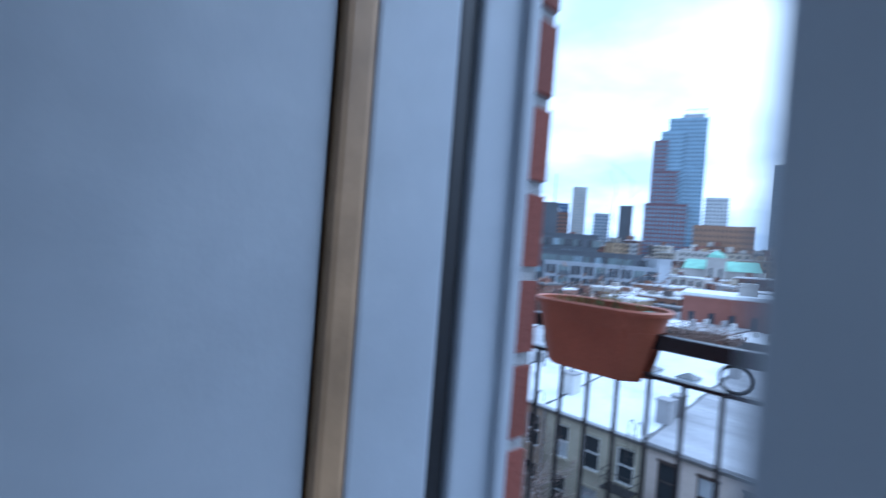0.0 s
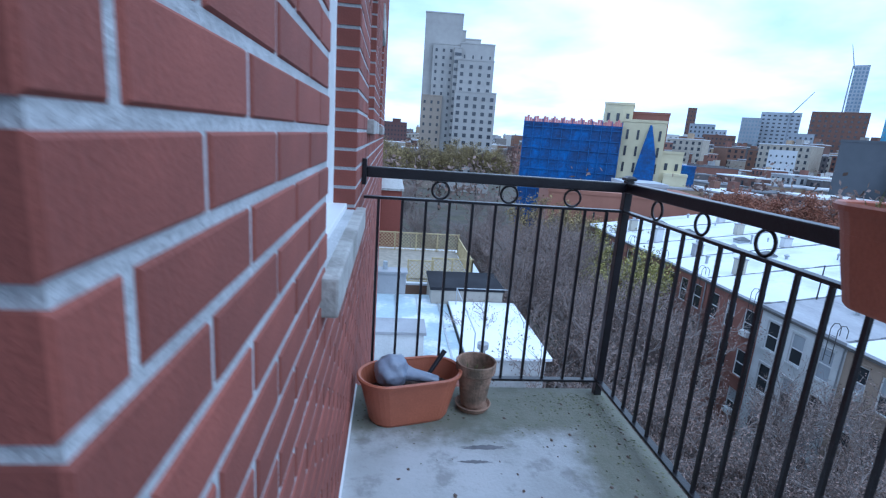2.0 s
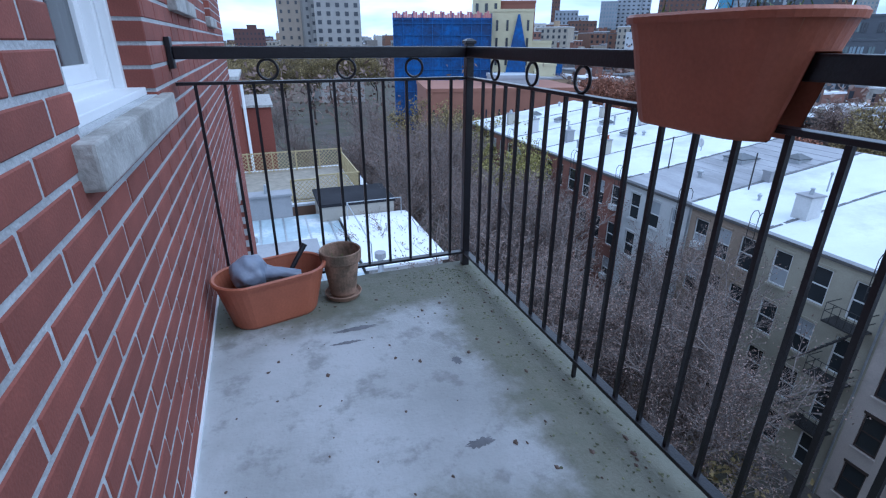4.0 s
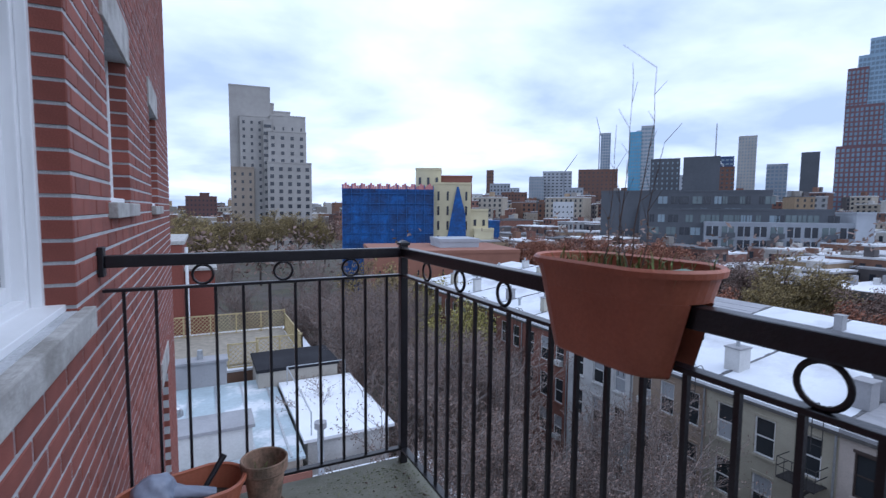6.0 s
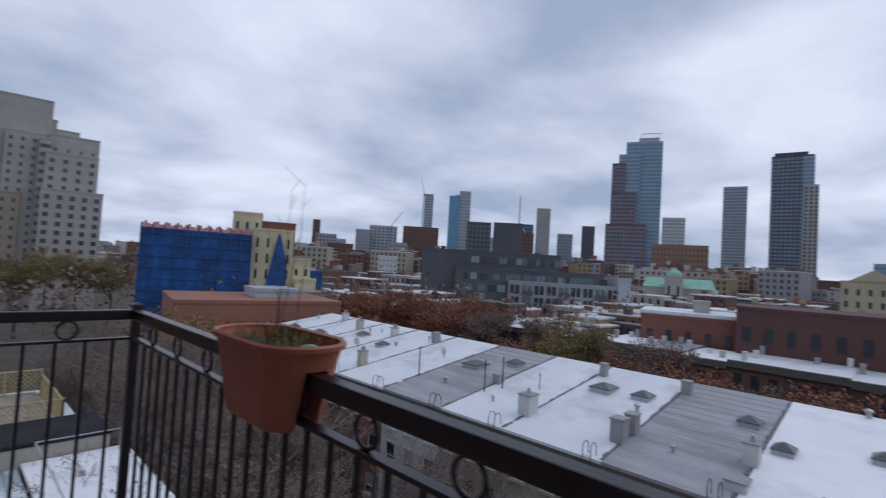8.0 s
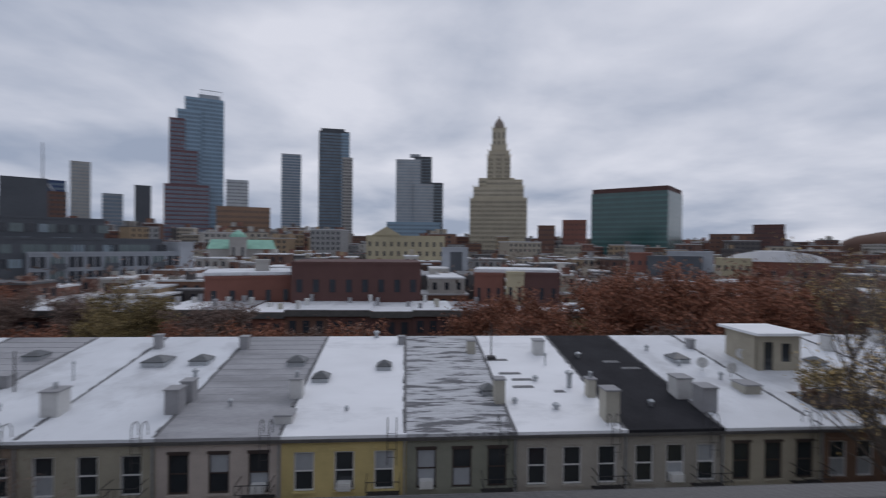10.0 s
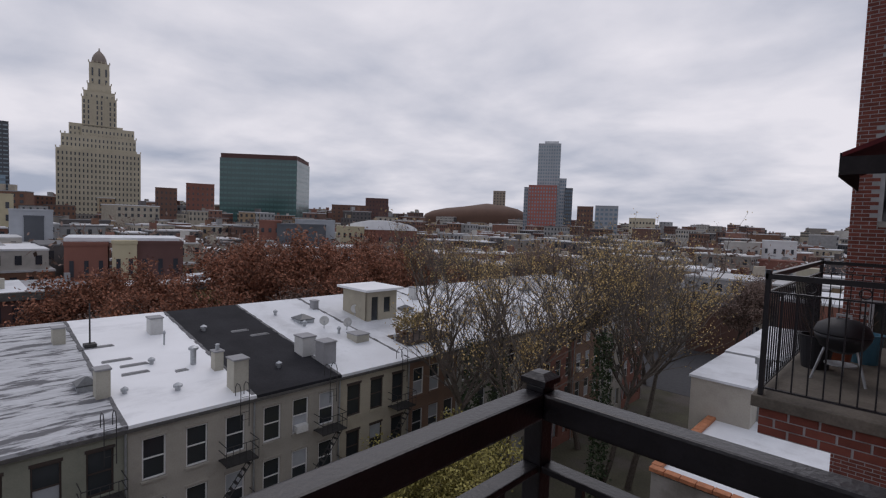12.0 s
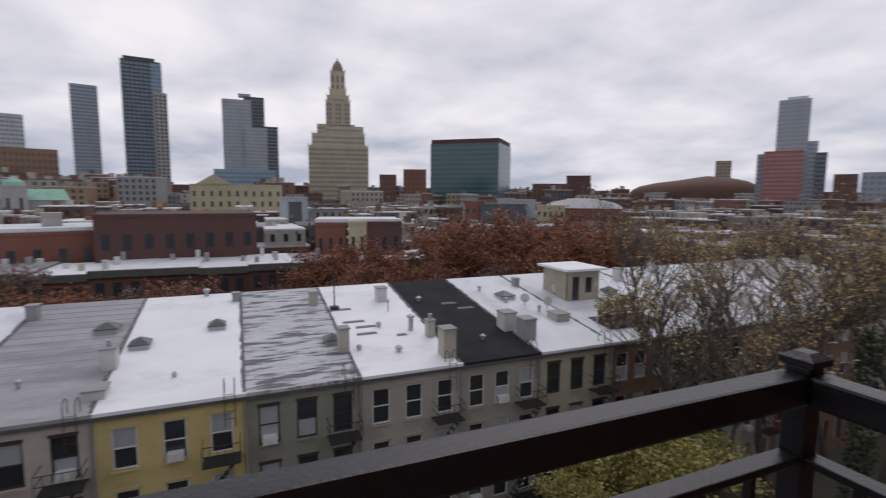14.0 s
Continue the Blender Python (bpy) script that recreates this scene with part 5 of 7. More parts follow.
for k in range(40):
    x = -10 + 0.5 * k
    box(bm, x, x + 0.46, -0.05, 0.05, 5.7, 6.6 + 0.35 * math.sin(k * 1.7))
part("safety_net", bm, mat("pink_net", (0.5, 0.2, 0.2), 0.8, 0.2, 1, 0.0), wr, "pale red safety netting")
cr = tower("unfinished building clad in pale yellow sheathing", -24.5, 122, [(0.2, 8.4, 6.9, 0, 14, F_YELLOW, G_DARK, 4, 3, 0.22, 0.6), (-5.5, 6, 10.6, 6, 10, F_YELLOW, G_DARK, 3, 3, 0.3, 0.5), (0.5, 9, 9.0, 8, 8, F_BRICK, None, 1, 3, 0.3, 0.5), (6.4, 4, 1.0, 0.5, 12, F_YELLOW, G_DARK, 2, 3, 0.3, 0.4), (7.4, 4.4, -3.4, -1, 12, F_YELLOW, None, 2, 3, 0.3, 0.4)], name="unfinished_building")
bm = bmesh.new()
loft(bm, [[(1.2, -0.5, 6.4), (1.6, -0.5, 6.4), (1.6, -0.4, 6.4), (1.2, -0.4, 6.4)], [(0.0, -0.8, 0), (3.2, -0.8, 0), (3.2, -0.5, 0), (0.0, -0.5, 0)], [(-1.2, -0.8, -7), (3.4, -0.8, -7), (3.4, -0.5, -7), (-1.2, -0.5, -7)]], True, True)
part("loose_sheet", bm, MATS["blue_netting"], cr, "hanging blue sheet")
tower("low block with blue hoarding", -29.03, 125, [(0, 2.7, -1.7, 0, 6, MATS["blue_netting"], None, 1, 3, 0.5, 0.5)], name="hoarding_block")
tower("long low pinkish brick building with pale roof", -24.1, 80, [(0, 22.6, -5.3, 0, 16, facade("salmon_brick_facade", (0.27, 0.125, 0.085)), G_DARK, 12, 3.4, 0.12, 0.3), (3, 6.5, -3.9, 5, 7, F_LGREY, None, 1, 3, 0.5, 0.5)], twist=14, name="brick_building")
# skyline, from the bare distance to the big towers
for lab, az, d, w, top, wm, gm, nx, fh, wf, hf in (
        ("dark brick tower far off", -28.95, 900, 12, 67, F_BROWN, G_DARK, 3, 6, 0.4, 0.4), ("far grey office slab with pale windows", -33.8, 700, 19, 44, F_GREY, G_LIGHT, 6, 4, 0.5, 0.5), ("far pale office slab", -35.9, 720, 37, 52, F_LGREY, G_DARK, 7, 4, 0.5, 0.4),
        ("far slim glass tower under construction", -40.6, 900, 15, 124, F_LGREY, G_BLUE, 4, 4.5, 0.6, 0.6), ("brown building with yellow scaffolding on top", -39.9, 600, 40, 45, F_BROWN, G_DARK, 9, 4, 0.4, 0.4), ("dark glass apartment block", -46.1, 450, 20.5, 41, F_DARK, G_LIGHT, 6, 3.6, 0.3, 0.4),
        ("black angular building with blank walls", -49.2, 400, 21.5, 37, F_DARK, None, 6, 3.6, 0.3, 0.4), ("pale slim apartment tower", -52.9, 800, 20, 97, F_STONE, G_LIGHT, 6, 4, 0.4, 0.5), ("small bluish glass tower", -55.2, 700, 19, 53, F_GREY, G_BLUE, 5, 4, 0.7, 0.6),
        ("dark narrow office tower far off", -57.5, 600, 13.5, 55, F_DARK, None, 4, 4, 0.5, 0.5), ("white apartment tower with setbacks", -65.5, 700, 25, 77, F_WHITE, G_DARK, 7, 4, 0.4, 0.4), ("broad buff hotel building", -66.1, 450, 39, 29, facade("tan_brick_facade", (0.24, 0.15, 0.10)), G_DARK, 14, 4, 0.35, 0.45),
        ("glass tower with dark crown", -70.6, 800, 27, 129, F_LGREY, G_BLUE, 8, 4, 0.85, 0.6), ("brown brick apartment house far off", -97.45, 400, 12.5, 16, F_BROWN, G_DARK, 5, 3.4, 0.35, 0.4), ("brown brick office block", -100.3, 400, 17, 20, F_BRICK, G_DARK, 6, 3.6, 0.3, 0.4),
        ("brown brick housing blocks", -115.7, 500, 52, 12.2, F_BROWN, G_DARK, 12, 3.4, 0.3, 0.35), ("taller brown brick block", -117.4, 500, 21, 19.5, F_DRED, G_DARK, 7, 3.4, 0.3, 0.35), ("far tan brick slab block", -130.4, 800, 18, 48, facade("tan_facade", (0.30, 0.25, 0.20)), G_DARK, 4, 4, 0.4, 0.4),
        ("far bluish glass office block", -141.4, 500, 19.4, 19.2, F_GREY, G_BLUE, 5, 4, 0.6, 0.5), ("far brown brick housing block", -139.3, 500, 14, 18.2, F_BROWN, G_DARK, 5, 4, 0.4, 0.4), ("low buff factory building with roof masts", -144.8, 450, 19, 8.2, F_BUFF, G_DARK, 8, 4, 0.4, 0.4),
        ("far brown hospital block", -31.5, 640, 30, 22, F_BROWN, G_DARK, 8, 4, 0.4, 0.4), ("far cluster of grey offices", -30.0, 800, 30, 40, F_GREY, G_DARK, 6, 5, 0.4, 0.5), ("far pale spired hall", -31.4, 950, 22, 40, F_LGREY, G_DARK, 4, 5, 0.3, 0.5),
        ("grey office block far off", -37.6, 560, 18, 24, F_GREY, G_DARK, 5, 4, 0.4, 0.4), ("low white building among the houses", -36.5, 330, 12, 6, F_WHITE, G_DARK, 5, 3, 0.3, 0.3), ("brown office block with dark windows", -51.2, 620, 17, 46, F_BROWN, G_DARK, 4, 4, 0.5, 0.5), ("pale block beside the black one", -46.9, 640, 24, 40, F_LGREY, G_DARK, 5, 4, 0.5, 0.5)):
    tower(lab, az, d, [(0, w, top, 0, w * 0.8, wm, gm, nx, fh, wf, hf)])
sgn_ = tower("dark blue topped office block with a crane mast", -51.0, 640, [(0, 20, 58, 0, 12, facade("dark_blue_facade", (0.05, 0.08, 0.16)), G_BLUE, 5, 4, 0.7, 0.5), (2, 14, 47, -3, 10, facade("orange_brown_facade", (0.30, 0.14, 0.09)), G_LIGHT, 4, 4, 0.5, 0.4)])
for x_, za, zb in ((-7, 40, 92),):
    bm = bmesh.new(); tube(bm, (x_, -4, za), (x_, -4, zb), 0.8, 0.5, 4); tube(bm, (x_, -4, 60), (x_ + 14, -4, 38), 0.8, 0.6, 4)
    part("crane_mast", bm, F_LGREY, sgn_, "slim pale crane mast")
for lab, az, d, zt, lean in (("far tower crane with raised jib", -36.6, 720, 74, 16), ("far tower crane over the slim tower", -40.0, 900, 150, -6)):
    c_ = thing("tower_crane", lab, "crane", Matrix.Translation(far(az, d / 1.09, 0)) @ Matrix.Rotation(radians(az * BEARING), 4, "Z"))
    bm = bmesh.new(); tube(bm, (0, 0, GZ), (0, 0, zt - 26), 0.9, 0.7, 4); part("mast", bm, F_GREY, c_)
    bm = bmesh.new(); tube(bm, (-lean * 0.3, 0, zt - 30), (lean, 0, zt), 0.7, 0.3, 4); part("jib", bm, F_GREY, c_)
tower("blue panelled tower with pale flank", -43.95, 800, [(-8.3, 16, 110, 0, 25, F_BLUE2, G_LIGHT, 5, 5, 0.45, 0.4), (7.5, 17, 118, 2, 25, F_LGREY, G_LIGHT, 4, 5, 0.8, 0.5), (-0.5, 14, 113, 8, 12, F_WHITE, None, 1, 5, 0.5, 0.5)])
bt = tower("tall stepped blue glass tower with dark red gridded flank", -61.75, 600, [
    (8.5, 36, 148, 6, 30, F_BLUE, G_BLUE, 12, 4, 0.8, 0.62), (-5.5, 22, 134, 3, 24, F_BLUE, G_BLUE, 8, 4, 0.8, 0.62), (-16, 14, 124, 1, 24, facade("dusky_red_grid", (0.15, 0.085, 0.095)), G_BLUE, 5, 4, 0.6, 0.66), (-10, 25, 92, -2, 24, MATS["dusky_red_grid"], G_BLUE, 8, 4, 0.6, 0.66), (-7, 40, 58, -5, 24, MATS["dusky_red_grid"], G_BLUE, 12, 4, 0.6, 0.66), (13, 20, 153, 10, 18, F_LGREY, None, 1, 4, 0.5, 0.5, 148.6)], twist=0)
bm = bmesh.new()
for k in range(9):
    box(bm, 4.5 + 2.5 * k, 4.8 + 2.5 * k, 10.5, 10.8, 148.5, 158.5)
box(bm, 4.5, 24.8, 10.4, 10.9, 158.0, 158.5)
tagged(part("crown_frame", bm, F_LGREY, bt, "pale open roof frame"), kind="stuff")
tower("dark glass tower with a pale stone flank", -75.0, 700, [(-1.5, 38, 145, 0, 30, F_DARK, G_BLUE, 9, 4, 0.7, 0.6), (15.5, 13, 112, -2, 30, F_STONE, G_DARK, 3, 4, 0.5, 0.6), (13, 10, 143, -1, 20, F_BLUE, G_BLUE, 4, 4, 0.9, 0.7), (-3, 30, 149, 3, 22, F_DARK, None, 1, 4, 0.5, 0.5, 145.6)])
tower("pair of pale blue-grey cut-away glass towers", -83.7, 600, [(-10.5, 28, 97, 3, 28, F_LGREY, G_LIGHT, 12, 3.4, 0.5, 0.5), (6, 20, 101, 6, 24, F_DARK, G_LIGHT, 5, 3.4, 0.6, 0.25), (7, 22, 69, -1, 24, F_LGREY, G_LIGHT, 9, 3.4, 0.5, 0.5), (20.5, 16.5, 71, 1, 24, F_DARK, G_LIGHT, 4, 3.4, 0.8, 0.3), (-3, 12, 104, 8, 8, F_LGREY, None, 1, 4, 0.5, 0.5, 101.6), (-4, 60, 26, -4, 18, F_BLUE, G_BLUE, 16, 4, 0.8, 0.5)])
wsb = tower("stepped buff stone bank tower with a domed clock top", -92.38, 500, [
    (0, 52.5, 45, 0, 40, F_BUFF, G_DARK, 21, 3.9, 0.34, 0.55), (0, 47, 56, 3, 34, F_BUFF, G_DARK, 19, 3.9, 0.34, 0.55), (5.5, 34, 63, 5, 30, F_BUFF, G_DARK, 14, 3.9, 0.34, 0.55), (-2, 34, 65, 8, 24, F_BUFF, G_DARK, 14, 3.9, 0.34, 0.55), (0, 22, 86, 8, 24, F_BUFF, G_DARK, 8, 3.9, 0.34, 0.66), (0, 20, 91, 9, 20, F_BUFF, G_DARK, 6, 5, 0.3, 0.6), (0, 15, 97, 10.5, 15, F_BUFF, None, 3, 6, 0.3, 0.6), (0, 13, 113, 11, 13.5, F_BUFF, G_DARK, 3, 8, 0.26, 0.72)])
for zz, ww in ((45.5, 52.9), (56.5, 47.4), (86.5, 22.4), (91.5, 20.4), (97.5, 15.3), (113.5, 13.4)):
    bm = bmesh.new()
    n_ = max(4, int(ww / 2.6))
    y_ = {45.5: -0.1, 56.5: 2.9, 86.5: 7.9, 91.5: 8.9, 97.5: 10.4, 113.5: 10.9}[zz]
    for k in range(n_ + 1):
        x_ = -ww / 2 + ww * k / n_
        box(bm, x_ - 0.35, x_ + 0.35, y_, y_ + 1.2, zz, zz + 1.5)
    tagged(part("pinnacles", bm, F_BUFF, wsb, "row of small stone pinnacles"), kind="stuff")
for x_ in (-8.2, -4.1, 0.0, 4.1, 8.2):
    part("pier", boxes((x_ - 0.5, x_ + 0.5, 7.3, 7.98, 65, 86.3)), F_BUFF, wsb)
for k in range(22):
    x_ = -26.2 + 52.4 * k / 21
    part("pier", boxes((x_ - 0.35, x_ + 0.35, -0.5, -0.02, -4, 44.8)), F_BUFF, wsb)
bm = bmesh.new()
loft(bm, [[(r_ * math.cos(k * math.tau / 16), 17.5 + r_ * math.sin(k * math.tau / 16), z) for k in range(16)] for r_, z in ((5.0, 113.6), (5.2, 115), (4.6, 118.5), (3.5, 121), (2.0, 123.0), (0.7, 124.2), (0.3, 126.5))], True, True)
part("dome", bm, facade("grey_dome", (0.24, 0.20, 0.17)), wsb, "ribbed grey dome", smooth=True)
tower("broad green glass office building", -105.7, 500, [(-2, 66, 49, 0, 52, F_GREEN, G_GREEN, 20, 4.2, 0.86, 0.42), (-2, 65, 53, 1, 50, F_DRED, None, 1, 4, 0.5, 0.5, 49.6), (8, 40, 54.5, 20, 20, F_DARK, None, 1, 4, 0.5, 0.5, 53.4)], twist=-17)
ar = thing("arena", "low domed arena clad in rusted brown steel", "arena", Matrix.Translation(far(-127.85, 642, 0)) @ Matrix.Rotation(radians(-127.85 * BEARING), 4, "Z"))
bm = bmesh.new()
loft(bm, [[(a_ * math.cos(k * math.tau / 48), 50 + b_ * math.sin(k * math.tau / 48), z + 3.0 * math.cos(k * math.tau / 48)) for k in range(48)] for a_, b_, z in ((70, 55, GZ), (72, 56, 8), (70, 54, 13), (60, 46, 18), (42, 32, 22), (18, 14, 24.5))], True, True)
part("shell", bm, F_CORTEN, ar, smooth=True)
tower("slim pale glass tower over red panelled blocks", -135.44, 600, [(0, 24, 89, 0, 22, F_LGREY, G_LIGHT, 9, 3.6, 0.6, 0.55), (2, 15, 92, 4, 14, F_WHITE, None, 1, 4, 0.5, 0.5, 89.6), (-5.5, 30, 43, -8, 18, F_RED, G_LIGHT, 10, 3.6, 0.45, 0.5), (-21, 9, 41, -4, 16, F_GREY, G_BLUE, 4, 3.6, 0.6, 0.5), (15, 9, 51.5, 2, 18, F_LGREY, G_BLUE, 4, 3.6, 0.6, 0.5), (22.5, 8, 41, 0, 14, F_DARK, G_BLUE, 4, 3.6, 0.6, 0.5)])
# middle distance
G_MID = facade("grey_green_panes", (0.13, 0.165, 0.17), 0.2, 0.6)
md = tower("long dark grey modern apartment building with pale-framed bays", -50.0, 150, [
    (-6.3, 40, 6.3, 5, 14, F_DARK, None, 16, 3.2, 0.62, 0.5), (4.5, 42, 1.6, 2, 14, F_DARK, None, 18, 3.2, 0.62, 0.5), (14.0, 31, -1.6, 0, 12, F_GREY, None, 9, 3.3, 0.75, 0.68), (30.5, 3.5, 1.0, -0.6, 12, F_LGREY, None, 2, 3.3, 0.2, 0.3)], twist=8, name="modern_apartments")
rr = random.Random(12)
for z0_, x0_, x1_, y_ in ((3.3, -12, 13, 5), (0.3, -12, 13, 5), (-1.3, 14, 25, 2), (-1.4, -14, 13.5, 2), (-4.6, -14, -2, 2)):
    x_ = x0_
    while x_ < x1_:
        w_ = rr.choice((1.0, 1.6, 2.2, 2.2))
        g_ = part("window", boxes((x_, x_ + w_, y_ - 0.1, y_ + 0.04, z0_, z0_ + 1.9)), rr.choice((G_MID, G_MID, G_LIGHT, G_DARK)), md)
        part("mullion", boxes((x_ + w_ / 2 - 0.06, x_ + w_ / 2 + 0.06, y_ - 0.16, y_ - 0.101, z0_, z0_ + 1.9)), F_DARK, g_)
        x_ += w_ + rr.choice((0.3, 0.3, 0.9, 1.8))
for k in range(9):
    for z_ in (-4.6, -7.9, -11.2):
        g_ = part("window", boxes((-1.1 + 3.4 * k, 1.5 + 3.4 * k, -0.1, 0.04, z_, z_ + 2.4)), G_DARK if (k + int(z_)) % 3 else G_MID, md)
        part("mullion", boxes((0.1 + 3.4 * k, 0.3 + 3.4 * k, -0.16, -0.101, z_, z_ + 2.4)), F_LGREY, g_)
        if k % 3 == 1:
            part("balcony_rail", boxes((-1.2 + 3.4 * k, 1.6 + 3.4 * k, -1.2, -1.1, z_ - 0.1, z_ + 0.9), (-1.2 + 3.4 * k, 1.6 + 3.4 * k, -1.2, -0.12, z_ - 0.25, z_ - 0.1)), F_DARK, md)
ch = tower("stone church with green copper roof", -66.0, 220, [(0, 24, -1.5, 2, 14, F_STONE, G_DARK, 6, 6, 0.25, 0.6), (-1.5, 6.2, 3.0, -2, 6, F_STONE, G_DARK, 2, 6, 0.25, 0.6)], name="church")
bm = bmesh.new()
loft(bm, [[(-12.4, 1.6, -1.0), (12.4, 1.6, -1.0), (12.4, 16.4, -1.0), (-12.4, 16.4, -1.0)], [(-11.5, 8.5, 2.6), (11.5, 8.5, 2.6), (11.5, 9.5, 2.6), (-11.5, 9.5, 2.6)]], True, True)
part("roof", bm, M_COPPER, ch, "green copper roof")
bm = bmesh.new()
loft(bm, [[(-1.5 + r_ * math.cos(k * math.tau / 12), 1 + r_ * math.sin(k * math.tau / 12), z) for k in range(12)] for r_, z in ((3, 3.5), (2.6, 4.6), (1.2, 5.6), (0.2, 6.2))], True, True)
part("cupola", bm, M_COPPER, ch, "green copper cupola")
tower("red brick buildings with pale flat roofs", -66.8, 100, [(0, 14.7, -4.9, 0, 14, F_BRICK, G_DARK, 5, 3.4, 0.3, 0.5), (0, 15, -4.3, 0.2, 14, M_SILVER, None, 1, 3, 0.5, 0.5, -4.4), (2, 2.5, -2.2, 4, 3, F_STONE, None, 1, 3, 0.5, 0.5)], name="brick_building")
tower("dark red brick school building", -77.4, 95, [(0, 22.6, -2.3, 0, 16, F_DRED, G_DARK, 8, 3.6, 0.36, 0.42)], name="brick_building", twist=-3)
bg_ = tower("beige civic building with a gabled front", -82.5, 250, [(0, 36.7, 5.0, 0, 16, F_CREAM, G_DARK, 11, 4.4, 0.3, 0.5)], name="civic_building")
bm = bmesh.new(); loft(bm, [[(-16, -0.4, 5.5), (-2, -0.4, 5.5), (-2, 14, 5.5), (-16, 14, 5.5)], [(-9.2, -0.4, 9.6), (-8.8, -0.4, 9.6), (-8.8, 14, 9.6), (-9.2, 14, 9.6)]], True, True)
part("gable", bm, F_CREAM, bg_)
tower("small yellow and brown brick houses", -94.0, 92, [(-4, 5, -3.9, 0, 10, F_BRICK, G_DARK, 3, 3.2, 0.3, 0.5), (0.5, 3.0, -3.6, -0.6, 10, F_CREAM, G_DARK, 2, 3.2, 0.35, 0.5), (5, 6, -3.7, 0, 10, F_DRED, G_DARK, 3, 3.2, 0.3, 0.5), (0.5, 14, -3.3, 1, 9, M_SILVER, None, 1, 3, 0.5, 0.5, -3.5)], name="small_houses")
tower("grey block with a dark entrance frame", -87.8, 180, [(0, 8.8, 0.1, 0, 8, F_LGREY, None, 1, 3, 0.5, 0.5), (0.5, 4, -1.5, -0.2, 2, F_DARK, None, 1, 3, 0.5, 0.5)], name="grey_block")
cv = tower("low hall with a white curved roof", -117.9, 200, [(0, 27, -3.0, 0, 20, F_BRICK, G_DARK, 7, 4, 0.3, 0.4), (-11, 10, -2.4, -2, 8, F_CREAM, G_DARK, 5, 3.4, 0.4, 0.5)], name="hall")
bm = bmesh.new(); loft(bm, [[(13.7 * math.cos(math.pi * k / 16), y, -2.9 + 3.4 * math.sin(math.pi * k / 16)) for k in range(17)] for y in (-0.3, 20)], True, True)
part("curved_roof", bm, M_WHITE_ROOF, cv, "white curved roof")
tower("row of pale low houses", -154.6, 200, [(-4, 10, -2.6, 0, 10, F_STONE, G_DARK, 5, 3.2, 0.3, 0.4), (6, 9, -1.8, 2, 10, F_WHITE, G_DARK, 4, 3.2, 0.3, 0.4), (0, 24, -7.5, -8, 8, F_BRICK, G_LIGHT, 12, 3.0, 0.4, 0.5)], name="low_houses")
tower("low building with orange painted walls", -162.7, 200, [(0, 9, -1.2, 0, 10, facade("orange_facade", (0.45, 0.15, 0.05)), None, 3, 3.2, 0.3, 0.4), (4, 16, -5.5, -6, 8, F_STONE, G_DARK, 6, 3.2, 0.3, 0.4)], name="low_building")
tower("olive-grey netted building frame", -109.8, 165, [(0, 14, -1.6, 0, 12, F_DARK, None, 1, 3, 0.5, 0.5), (-9, 6, -0.8, 1, 10, F_BRICK, G_DARK, 3, 3, 0.4, 0.4), (4, 12, -0.2, 6, 8, F_LGREY, None, 3, 3, 0.4, 0.4)], name="netted_building")

# houses of the next street, seen over the near row
for k in range(20):
    s = 62 - 6.4 * k
    p = ROW_C + ROW_U * s + ROW_N * 50
    rr = random.Random(k + 900)
    t = thing("row_house", "brown brick row house with dark cornice and pale roof", "house", Matrix.Translation((p.x, p.y, 0)) @ Matrix.Rotation(ROW_TURN - math.pi / 2, 4, "Z"), group="houses of the next street")
    top = -9.0 + rr.uniform(-0.25, 0.25)
    b = part("block", boxes((-3.18, 3.18, 0, 13, GZ, top)), rr.choice((F_BROWN, F_DRED, F_BRICK)), t)
    part("roof", boxes((-3.2, 3.2, 0.2, 13, top + 0.001, top + 0.2)), rr.choice((M_SILVER, M_SILVER, M_WHITE_ROOF, M_GREY_ROOF)), t)
    part("cornice", boxes((-3.2, 3.2, -0.5, 0.19, top - 0.7, top + 0.25), bevel=0.04), MATS["dark_eaves"], t, "dark projecting cornice")
    for j in range(3):
        for z in (top - 3.2, top - 6.4):
            w = part("window", boxes((-2.5 + 2 * j, -1.5 + 2 * j, -0.06, -0.01, z, z + 1.8)), G_DARK, t)
    for j in range(rr.randrange(2, 5)):
        x, y = rr.uniform(-2.6, 2.6), rr.uniform(1, 12)
        part("chimney", boxes((x - 0.3, x + 0.3, y - 0.4, y + 0.4, top + 0.2, top + rr.uniform(0.8, 1.5))), rr.choice(M_CHIM), t)
sp = thing("solar_panels", "tilted blue solar panels on the next street's roof", "solar panel", Matrix.Translation(far(-94.5, 84, -8.8)) @ Matrix.Rotation(ROW_TURN - math.pi / 2, 4, "Z"))
for k in range(3):
    bm = bmesh.new(); vs = box(bm, -3.6 + 2.1 * k, -1.6 + 2.1 * k, 0, 2.6, 0.3, 0.36)
    for v_ in vs:
        v_.co.z += v_.co.y * 0.42
    part("panel", bm, mat("solar_glass", (0.08, 0.10, 0.16), 0.25, 0.15, 2, 0.0), sp)
part("frame", boxes((-3.6, 2.6, 0.1, 0.2, 0.0, 0.34), (-3.6, 2.6, 2.2, 2.3, 0.0, 1.2)), M_METAL, sp)

# low city filling the middle distance
rr = random.Random(2024)
wv, wf_, rv, rf_, gv, gf = [], [], [], [], [], []
CUBE = [(0, 3, 2, 1), (4, 5, 6, 7), (0, 1, 5, 4), (1, 2, 6, 5), (2, 3, 7, 6), (3, 0, 4, 7)]


